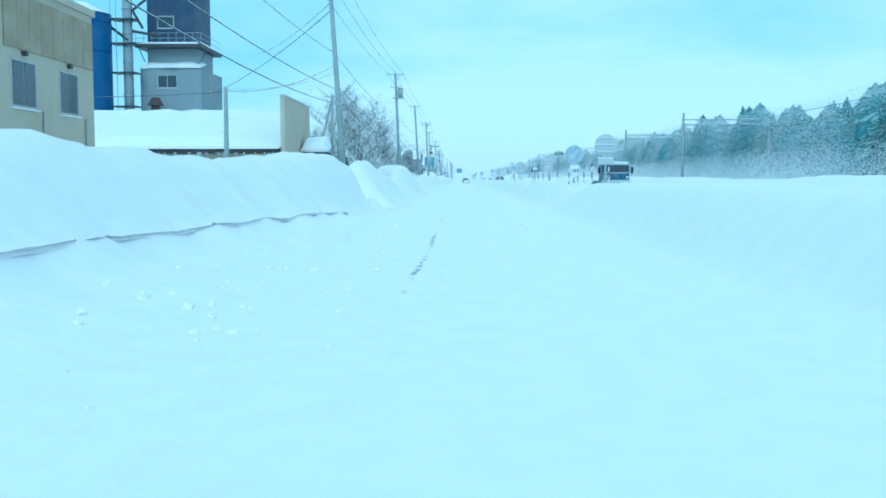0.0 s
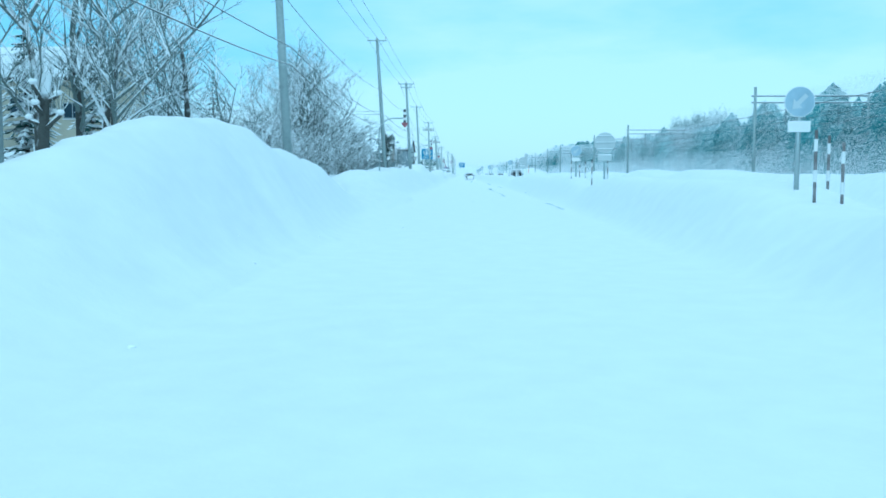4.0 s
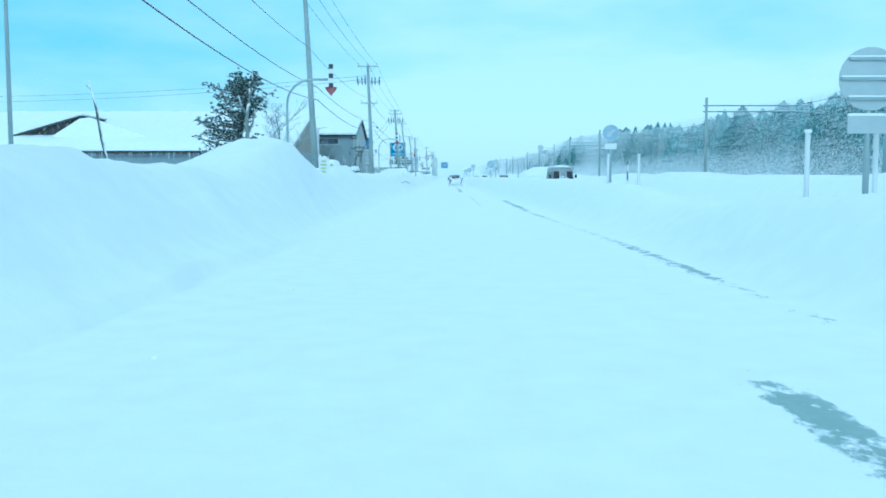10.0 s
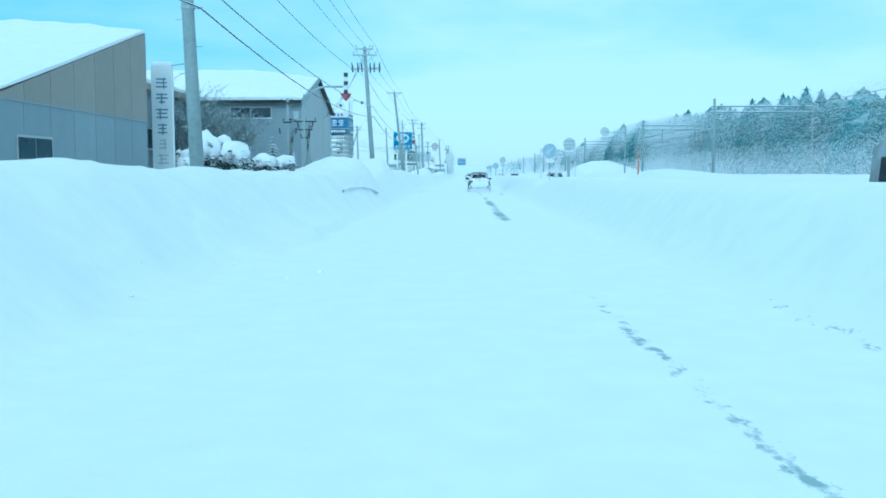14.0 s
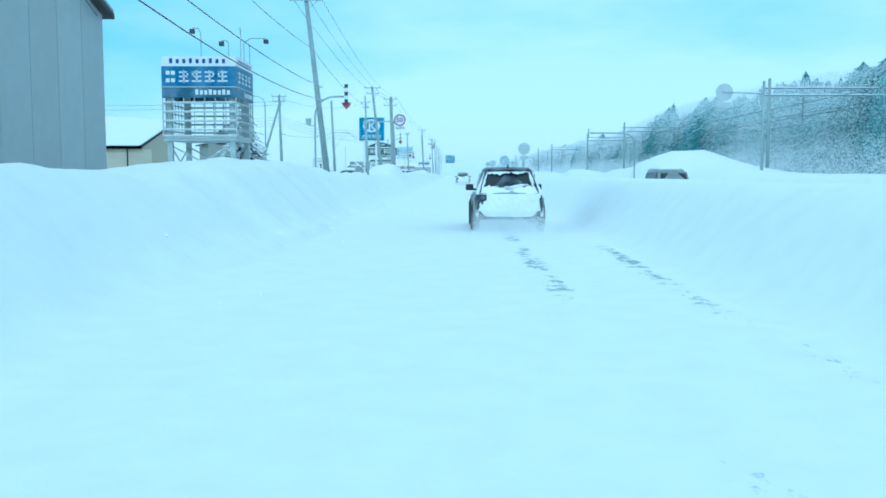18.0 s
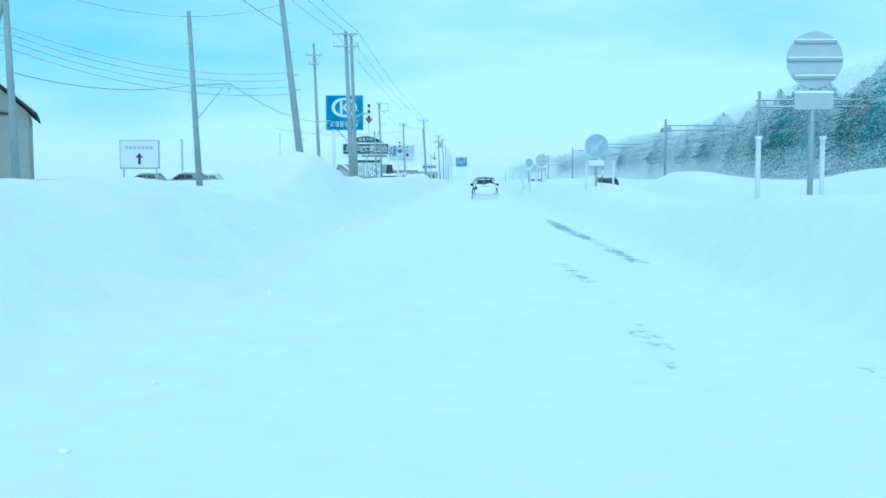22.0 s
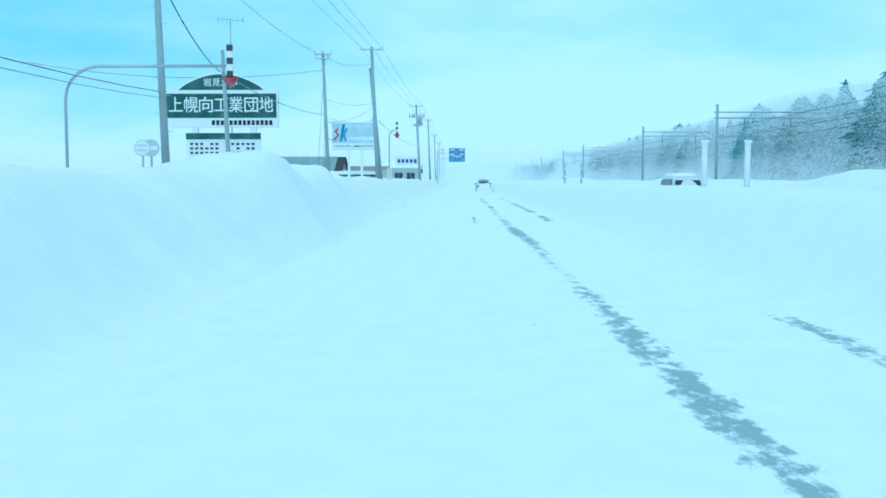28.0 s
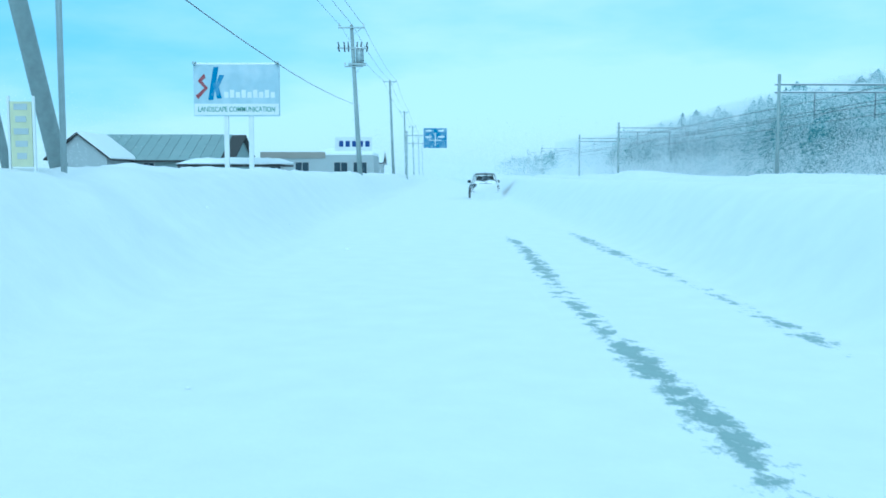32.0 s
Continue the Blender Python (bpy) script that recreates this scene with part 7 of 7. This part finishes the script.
car("green_car", pose(-14.3, 73.0, -0.05, 0, 0, -78), GREEN_PAINT, "small green car parked in a snowy driveway", 3.4, 1.5, 1.5, 0.92, 0.3, 0.9, 0.27, snow_roof=0.15)
for i, (x, y, r) in enumerate(((-13.5, 386, 80), (-17.5, 392, 95), (-22, 384, 70), (-24, 398, 100), (-19.5, 401, 85), (-15.5, 403, 95), (-27, 389, 90))):
    car("buried_car", pose(x, y, 0.62, 0, 0, r), (GREY_PAINT, WHITE_CAR)[i % 2], "parked car almost buried in the lot's snow", 4.2, 1.68, 1.46, 0.9, 0.5, 1.2, 0.3, snow_roof=0.28)


dg = thing("mini_digger", pose(-15.0, 396, 0.9, 0, 0, 25), "small snow-capped digger with a raised boom in the lot", "digger")
part("tracks", boxed((-0.7, -0.9, 0.0), (0.7, 0.9, 0.4), 0.12), RUBBER, dg)
part("body", boxed((-0.6, -0.7, 0.42), (0.6, 0.7, 1.0), 0.1), GREY_PAINT, dg)
part("canopy", boxed((-0.55, -0.3, 1.75), (0.5, 0.6, 1.83), 0.03), GREY_PAINT, dg)
for x, y in ((-0.5, -0.25), (0.45, -0.25), (-0.5, 0.55), (0.45, 0.55)):
    part("canopy_post", rodded((x, y, 1.0), (x, y, 1.76), 0.025, 0.025, 6), DARKSTEEL, dg)
part("snow_cap", boxed((-0.52, -0.28, 1.83), (0.47, 0.57, 2.05), 0.09), SNOW, dg)
part("boom", tube(bmesh.new(), [(0.5, 0, 0.8), (1.1, 0, 1.75), (1.9, 0, 1.7)], [0.11, 0.10, 0.07], 8), GREY_PAINT, dg)
part("dipper", tube(bmesh.new(), [(1.85, 0, 1.75), (2.35, 0, 0.95)], [0.07, 0.06], 8), GREY_PAINT, dg)
part("bucket", boxed((2.15, -0.2, 0.6), (2.6, 0.2, 1.0), 0.06, 0.7), DARKSTEEL, dg)


def van(place, label):
    """A high-roofed van with its nose at y = 0, facing -y."""
    t = thing("van", place, label, "van")
    L, w, H = 4.7, 0.86, 2.2
    st_ = [(0.0, 0.42, 0.95, 0.74), (0.08, 0.34, 1.05, 0.82), (0.25, 0.30, 1.10, 0.86), (4.5, 0.30, 1.10, 0.86), (4.7, 0.42, 1.08, 0.82)]
    part("body", loft(st_, lambda s: [(0, s[1]), (s[3] * 0.9, s[1]), (s[3], s[1] + 0.12), (s[3], s[2] - 0.05), (s[3] * 0.97, s[2]), (0, s[2])]), GREY_PAINT, t, smooth=True)
    up = [(0.22, 1.12, 0.80), (0.75, H - 0.12, 0.74), (1.1, H - 0.02, 0.74), (4.4, H, 0.74), (4.66, H - 0.1, 0.74)]
    part("cabin", loft(up, lambda s: [(0, 1.06), (0.84, 1.06), (s[2] + 0.03, (1.06 + s[1]) / 2 + 0.1), (s[2], s[1] - 0.10 * (s[1] > 1.5)), (s[2] * 0.8, s[1]), (0, s[1] + 0.05)]), GREY_PAINT, t, smooth=True)
    fy = lambda z: 0.22 + (z - 1.12) / (H - 0.12 - 1.12) * 0.53 - 0.015
    part("windscreen", pane_on([(-0.76, fy(1.18), 1.18), (0.76, fy(1.18), 1.18), (0.68, fy(1.86), 1.86), (-0.68, fy(1.86), 1.86)], 0.012, "y"), GLASS_DARK, t)
    part("sun_card", boxed((-0.06, fy(1.42) - 0.02, 1.40), (0.05, fy(1.42) - 0.012, 1.50)), WHITE_PAINT, t)
    for s in (-1, 1):
        sx = lambda z: 0.84 + (0.77 - 0.84) * (z - 1.06) / 0.8 + 0.02
        for a, b in ((0.72, 1.55), (1.65, 2.7), (2.8, 4.2)):
            part("side_window", pane_on([(s * sx(1.2), a - (0.2 if a < 1 else 0), 1.2), (s * sx(1.82), a + (0.1 if a < 1 else 0), 1.82), (s * sx(1.82), b, 1.82), (s * sx(1.2), b, 1.2)], -s * 0.012), GLASS_DARK, t)
        part("mirror", boxed((s * 0.98 - 0.08, 0.42, 1.35), (s * 0.98 + 0.08, 0.5, 1.62), 0.03), BLACK, t)
        part("headlight", boxed((s * 0.6 - 0.16, -0.02, 0.72), (s * 0.6 + 0.16, 0.1, 0.9), 0.03), ICE, t)
        for yy in (0.7, 3.6):
            wheel(t, s * 0.78, yy, 0.31)
    part("roof_snow", loft([(0.85, 0.5, 0.0), (1.2, 0.9, 0.08), (4.2, 0.92, 0.1), (4.6, 0.6, 0.0)], lambda s: [(0, H - 0.05), (0.72 * s[1], H - 0.05), (0.66 * s[1], H + s[2]), (0, H + 0.06 + s[2])]), SNOW, t, smooth=True)
    part("bumper", boxed((-0.8, -0.05, 0.36), (0.8, 0.1, 0.56), 0.03), BLACK, t)
    return t


van(pose(9.1, 214.5, 0.0), "grey high-roofed van behind the snowy median")

# blue lorry on the far carriageway
LORRY_BLUE = material("dull_blue_lorry_paint", (0.025, 0.085, 0.16), 0.45, 0.1, grain=2, vary=0.15, stain=0.4, stain_color=(0.35, 0.42, 0.48), stain_scale=2)
lo = thing("lorry", (11.75, 71.0, 0), "blue lorry with a white-capped cab behind the median snow", "lorry")
cb = part("cab", boxed((-1.1, 0, 0.9), (1.1, 1.7, 2.62), 0.12, 0.95), LORRY_BLUE, lo)
part("cab_roof", boxed((-1.06, 0.05, 2.58), (1.06, 1.66, 2.86), 0.10, 0.9), WHITE_CAR, cb)
for i in range(4):
    part("windscreen_pane", boxed((-0.95 + i * 0.48, -0.012, 2.02), (-0.95 + i * 0.48 + 0.44, 0.03, 2.5), 0.02), PANE, cb)
part("trim", boxed((-1.02, -0.02, 1.93), (1.02, 0.03, 1.98)), WHITE_PAINT, cb)
pt = part("number_plate", boxed((-1.0, -0.03, 1.50), (-0.45, -0.012, 1.74)), WHITE_PAINT, cb)
for i in range(4):
    part("plate_bar", boxed((-0.94 + i * 0.12, -0.036, 1.56), (-0.86 + i * 0.12, -0.031, 1.68)), BLACK, pt)
for s in (-1, 1):
    part("headlight", boxed((s * 0.9 - 0.1, -0.03, 1.52), (s * 0.9 + 0.1, 0.03, 1.7), 0.02), ICE, cb)
    part("mirror", boxed((s * 1.28 - 0.09, 0.1, 1.9), (s * 1.28 + 0.09, 0.18, 2.4), 0.02), BLACK, cb)
    for yy in (0.9, 4.6):
        wheel(lo, s * 0.92, yy, 0.44, 0.26)
part("bumper", boxed((-1.12, -0.12, 1.18), (1.12, 0.1, 1.40), 0.03), SIGN_BACK, lo)
part("lower_bumper", boxed((-1.05, -0.08, 0.5), (1.05, 0.1, 1.16), 0.03), BLACK, lo)
part("chassis", boxed((-0.5, 0.8, 0.55), (0.5, 5.8, 0.95)), BLACK, lo)
part("cargo_bed", boxed((-1.08, 1.9, 0.95), (1.08, 5.8, 1.3), 0.03), LORRY_BLUE, lo)
part("bed_snow", boxed((-1.0, 1.95, 1.3), (1.0, 5.75, 1.42), 0.05), SNOW, lo)

# white light lorry in the driveway
wl_ = thing("light_lorry", pose(-10.4, 55, -0.12, 0, 0, 78), "white light lorry standing in a snowed-up driveway", "lorry")
cb = part("cab", boxed((-0.82, 0, 0.45), (0.82, 1.55, 1.95), 0.10, 0.9), WHITE_CAR, wl_)
part("windscreen", pane_on([(-0.72, -0.01, 1.12), (0.72, -0.01, 1.12), (0.66, 0.06, 1.84), (-0.66, 0.06, 1.84)], 0.05, "y"), GLASS_DARK, cb)
for s in (-1, 1):
    part("side_window", boxed((s * 0.80 - 0.02, 0.3, 1.15), (s * 0.80 + 0.015, 1.2, 1.7)), GLASS_DARK, cb)
    part("headlight", boxed((s * 0.6 - 0.13, -0.02, 0.68), (s * 0.6 + 0.13, 0.05, 0.84), 0.02), ICE, cb)
    part("mirror", boxed((s * 0.98 - 0.07, 0.02, 1.2), (s * 0.98 + 0.07, 0.1, 1.55), 0.02), BLACK, cb)
    for yy in (0.75, 3.3):
        wheel(wl_, s * 0.72, yy, 0.32, 0.2)
part("grille", boxed((-0.4, -0.025, 0.7), (0.4, 0.02, 0.86), 0.01), BLACK, cb)
part("bumper", boxed((-0.82, -0.08, 0.34), (0.82, 0.08, 0.6), 0.03), SIGN_BACK, wl_)
part("cargo_bed", boxed((-0.85, 1.65, 0.62), (0.85, 4.6, 1.1), 0.02), WHITE_CAR, wl_)
part("bed_snow", boxed((-0.82, 1.68, 1.1), (0.82, 4.55, 1.5), 0.12), SNOW, wl_)
part("cab_snow", boxed((-0.72, 0.15, 1.95), (0.72, 1.45, 2.12), 0.07), SNOW, wl_)


# ---- bare streaks on the packed road ----
def worn_snow(name):
    """Packed snow, rubbed through to grey road where the mesh's wear is high, with ragged edges."""
    m = snow_material(name)
    n, l = m.node_tree.nodes, m.node_tree.links
    p = n["Principled BSDF"]
    old = p.inputs["Base Color"].links[0].from_socket
    at = n.new("ShaderNodeAttribute")
    at.attribute_name = "wear"
    tc = n.new("ShaderNodeTexCoord")
    mp = n.new("ShaderNodeMapping")
    mp.inputs["Scale"].default_value = (5.5, 3.2, 1.0)
    l.new(tc.outputs["Object"], mp.inputs["Vector"])
    rag = n.new("ShaderNodeTexNoise")
    rag.inputs["Scale"].default_value, rag.inputs["Detail"].default_value, rag.inputs["Roughness"].default_value = 1.0, 9.0, 0.68
    l.new(mp.outputs["Vector"], rag.inputs["Vector"])
    add = n.new("ShaderNodeMath")
    add.operation = "MULTIPLY_ADD"
    add.inputs[1].default_value = 2.2
    l.new(rag.outputs["Fac"], add.inputs[0])
    l.new(at.outputs["Fac"], add.inputs[2])
    cut = n.new("ShaderNodeMapRange")
    cut.inputs["From Min"].default_value, cut.inputs["From Max"].default_value = 1.72, 1.96
    l.new(add.outputs["Value"], cut.inputs["Value"])
    tone = n.new("ShaderNodeMixRGB")
    tone.inputs["Color1"].default_value, tone.inputs["Color2"].default_value = (0.185, 0.245, 0.235, 1), (0.42, 0.53, 0.515, 1)
    l.new(rag.outputs["Fac"], tone.inputs["Fac"])
    mix = n.new("ShaderNodeMixRGB")
    l.new(cut.outputs["Result"], mix.inputs["Fac"])
    l.new(old, mix.inputs["Color1"])
    l.new(tone.outputs["Color"], mix.inputs["Color2"])
    l.new(mix.outputs["Color"], p.inputs["Base Color"])
    return m


WORN = worn_snow("snow_worn_to_the_road")


def streak(x0, y0, x1, y1, width, fill, seed):
    """A wheel line where packed snow is worn through to the road in ragged patches."""
    ny = max(6, int((y1 - y0) / 0.35))
    nx = 10
    vs, fs2, wear = [], [], []
    for j in range(ny + 1):
        f = j / ny
        y = y0 + (y1 - y0) * f
        xc = x0 + (x1 - x0) * f + 0.12 * noise.noise((seed, y * 0.13, 0.0))
        dens = 0.75 * noise.noise((seed * 3.1, y * 0.16, 2.0)) + 0.5 * noise.noise((seed * 1.7, y * 0.6, 4.0)) + fill
        ends = min(1.0, f * 8, (1 - f) * 8)
        for i in range(nx + 1):
            u = -1 + 2 * i / nx
            x = xc + u * width * 1.5
            vs.append((x, y, ground(x, y) + 0.014 * (1 - 1.9 * max(abs(u), 1 - ends) ** 3)))
            wear.append((0.50 + 0.55 * dens) * ends * (1 - abs(u) ** 1.6) - 0.12 - 0.9 * abs(u) ** 3 - 0.5 * (1 - ends))
    for j in range(ny):
        for i in range(nx):
            a = j * (nx + 1) + i
            fs2.append((a, a + 1, a + nx + 2, a + nx + 1))
    me = mesh_from("bare_streak", vs, fs2, WORN, True)
    me.attributes.new("wear", "FLOAT", "POINT").data.foreach_set("value", wear)
    return tagged(new("bare_streak", me), "ragged streak of grey road showing through packed snow", "road streak", "bare road streaks", "stuff")


STREAKS = ((-1.12, 4, -1.05, 44, 0.10, 0.38), (4.03, 96, 4.03, 107, 0.26, 0.75), (4.3, 112, 4.7, 136, 0.3, 0.0), (2.65, 116, 2.45, 139, 0.15, 0.65), (2.5, 135, 2.5, 154, 0.30, 0.75),
           (4.15, 152, 3.85, 176, 0.28, 0.85), (3.85, 173, 3.55, 183, 0.25, 0.4), (3.58, 181, 3.68, 203, 0.29, 0.9), (3.68, 203, 3.75, 214, 0.18, 0.2), (1.9, 186, 1.85, 215, 0.17, 0.5), (1.6, 226, 1.55, 262, 0.32, 0.8),
           (1.45, 259, 1.5, 314, 0.34, 0.6), (1.62, 313, 1.6, 325, 0.3, 0.35), (3.0, 256, 3.1, 275, 0.28, 0.45), (3.2, 285, 3.0, 320, 0.24, 0.1), (3.0, 321, 2.95, 343, 0.34, 0.85), (2.95, 346, 3.1, 372, 0.26, 0.1),
           (1.53, 384, 1.5, 438, 0.30, 0.8), (1.52, 424, 1.66, 474, 0.28, 0.65), (3.4, 386, 3.35, 402, 0.3, 0.6), (3.1, 422, 3.2, 429.5, 0.3, 0.8), (3.25, 430, 3.33, 452, 0.34, 0.8), (3.33, 452, 3.4, 474, 0.3, 0.65), (0.55, 392, 0.6, 402, 0.16, 0.05), (0.4, 421, 0.42, 428, 0.15, 0.6), (1.5, 24, 1.5, 30, 0.2, 0.0), (0.36, 107, 0.4, 111, 0.2, 0.2))
for i, s in enumerate(STREAKS):
    streak(*s, i + 1)
# clods fallen from the plough bank
cl = random.Random(4)
for i in range(150):
    y = cl.uniform(5, 470) if i > 34 else cl.uniform(5, 26)
    x = -cl.uniform(1.5, 4.2)
    bm = bmesh.new()
    bmesh.ops.create_icosphere(bm, subdivisions=1, radius=cl.choice((0.015, 0.02, 0.03, 0.035, 0.05)))
    for v in bm.verts:
        v.co += Vector((cl.uniform(-1, 1), cl.uniform(-1, 1), cl.uniform(-1, 1))) * 0.012
        v.co.z *= 0.7
    me = bpy.data.meshes.new("snow_clod")
    bm.to_mesh(me)
    bm.free()
    me.materials.append(SNOW)
    ob = new("snow_clod", me)
    ob.location = (x, y, ground(x, y) + 0.01)
    tagged(ob, "small clod of snow fallen from the ploughed bank", "snow clod", "snow clods")


for i in range(22):
    y = cl.uniform(5.5, 15)
    x = -cl.uniform(2.3, 4.6)
    r0 = cl.choice((0.03, 0.04, 0.05, 0.07))
    bm = bmesh.new()
    bmesh.ops.create_icosphere(bm, subdivisions=2, radius=r0)
    for v in bm.verts:
        v.co *= 1 + 0.75 * noise.noise(v.co / r0 * 0.9 + Vector((i * 3.1, 0, 0)))
        v.co.x *= 1.4
        v.co.z *= 0.8
    me = bpy.data.meshes.new("snow_chunk")
    bm.to_mesh(me)
    bm.free()
    me.materials.append(SNOW)
    ob = new("snow_chunk", me)
    ob.matrix_world = pose(x, y, ground(x, y) + 0.15 * r0, 0, 0, cl.uniform(0, 180))
    tagged(ob, "lump of packed snow fallen from the ploughed bank", "snow lump", "snow lumps")


def snow_ledge(line, height, seed):
    """The overhanging lip that a plough leaves along the foot of a bank, ragged and worn away in places."""
    pts = []
    for (xa, ya), (xb, yb_) in zip(line, line[1:]):
        n_ = max(2, int((yb_ - ya) / 0.14))
        pts += [(xa + (xb - xa) * i / n_, ya + (yb_ - ya) * i / n_) for i in range(n_)]
    vs, fs2 = [], []
    for i, (x, y) in enumerate(pts):
        f = i / (len(pts) - 1)
        end = min(1.0, 7 * f, 7 * (1 - f))
        x += 0.07 * noise.noise((seed, y * 0.3, 0.0)) + 0.01 * noise.noise((seed, y * 1.5, 3.0))
        h = height * end * min(1.0, max(0.0, 0.62 + 1.1 * noise.noise((seed * 2.0, y * 0.33, 5.0)))) * (1 + 0.15 * noise.noise((seed, y * 1.2, 8.0)))
        g0 = sum(ground(x, y + 0.4 * k) for k in range(-3, 4)) / 7
        vs.append((x + 0.03, y, g0 - 0.04))
        for dx, dz in ((-0.05, 0.15 * h), (0.05, 0.72 * h), (0.03, 0.9 * h), (-0.07, h), (-0.35, 0.7 * h)):
            vs.append((x + dx, y, ground(x + dx, y) - 0.04 if h < 0.02 else max(g0 + dz, ground(x + dx, y) - 0.03)))
        vs.append((x - 0.9, y, ground(x - 0.9, y) - 0.04))
    for i in range(len(pts) - 1):
        for k in range(6):
            a = i * 7 + k
            fs2.append((a, a + 1, a + 8, a + 7))
    return tagged(new("snow_ledge", mesh_from("snow_ledge", vs, fs2, SNOW, True)), "overhanging lip of ploughed snow along the bank", "snow ledge", "snow ledges")


for i, (line, height) in enumerate(((((-5.3, 3), (-5.25, 14), (-4.7, 26), (-4.0, 36)), 0.05),
                                    (((-4.2, 231), (-3.9, 237), (-3.55, 242)), 0.13))):
    snow_ledge(line, height, i + 1.3)


# ---- snow driven through the air beside the road ----
FLAKE = bpy.data.materials.new("airborne_snow")
FLAKE.use_nodes = True
fn, fl = FLAKE.node_tree.nodes, FLAKE.node_tree.links
fn.remove(fn["Principled BSDF"])
lit, shine, blend = fn.new("ShaderNodeBsdfDiffuse"), fn.new("ShaderNodeBsdfTranslucent"), fn.new("ShaderNodeMixShader")
for node in (lit, shine):
    node.inputs["Color"].default_value = (0.93, 0.94, 0.95, 1)
fl.new(lit.outputs["BSDF"], blend.inputs[1])
fl.new(shine.outputs["BSDF"], blend.inputs[2])
fl.new(blend.outputs["Shader"], fn["Material Output"].inputs["Surface"])


def blowing_snow(x0, x1, y0, y1, top, count, size, seed, label, spread=1.7):
    """Loose flakes in the air; top: how high they fly, one height or a height by place along the road."""
    g = np.random.default_rng(seed)
    ys = g.uniform(y0, y1, count)
    high = np.interp(ys, np.arange(y0, y1 + 4, 4.0), [top(v) for v in np.arange(y0, y1 + 4, 4.0)]) if callable(top) else top
    c = np.stack([g.uniform(x0, x1, count), ys, 1.0 + high * g.beta(1.0, spread, count)], 1)
    return flakes(c, count, size, g, label)


def snow_smoke(x, y, label, seed, size, count):
    """Snow whirled up round a car's wheels and behind its tail."""
    g = np.random.default_rng(seed)
    c = np.stack([x + 0.95 * g.normal(size=count), y + 0.9 - 1.2 * g.gamma(1.6, 0.8, count) + 1.0 * g.normal(size=count), np.abs(0.30 * g.normal(size=count)) + 0.02], 1)
    c = c[np.abs(c[:, 0] - x) < 0.95]
    return flakes(c, len(c), size, g, label)


def flakes(c, count, size, g, label):
    a, b = g.normal(size=(count, 3)), g.normal(size=(count, 3))
    a /= np.linalg.norm(a, axis=1)[:, None]
    b -= a * (a * b).sum(1)[:, None]
    b /= np.linalg.norm(b, axis=1)[:, None]
    s = size * g.uniform(0.6, 1.3, count)[:, None]
    v = np.stack([c + a * s, c - 0.5 * a * s + 0.87 * b * s, c - 0.5 * a * s - 0.87 * b * s], 1).reshape(-1, 3)
    me = bpy.data.meshes.new("blowing_snow")
    me.vertices.add(count * 3)
    me.vertices.foreach_set("co", v.ravel())
    me.loops.add(count * 3)
    me.loops.foreach_set("vertex_index", np.arange(count * 3))
    me.polygons.add(count)
    me.polygons.foreach_set("loop_start", np.arange(count) * 3)
    me.update()
    me.materials.append(FLAKE)
    return tagged(new("blowing_snow", me), label, "blowing snow", kind="stuff")


canopy = lambda y: wood_height(y) * 0.90
blowing_snow(31.5, 34.5, 60, 330, canopy, 420000, 0.033, 1, "fine snow driven through the air before the woods", 1.0)
blowing_snow(31.5, 34.5, 330, 700, canopy, 1000000, 0.042, 5, "fine snow driven through the air before the woods", 1.0)
blowing_snow(28.5, 31.5, 60, 700, 3.6, 440000, 0.042, 4, "low drifting snow smoking along the foot of the woods", 1.9)
blowing_snow(-34, -26, 130, 800, 8.0, 80000, 0.036, 2, "fine snow driven through the air over the fields")
blowing_snow(-14, 30, 548, 1000, 7.5, 330000, 0.060, 3, "fine snow driven across the road far ahead")
for i, (x, y, size, count) in enumerate(((1.55, 277.3, 0.0055, 170000), (1.5, 374.0, 0.011, 60000), (2.9, 505.0, 0.017, 80000))):
    snow_smoke(x, y, "powder snow whirling behind a moving car", 20 + i, size, count)
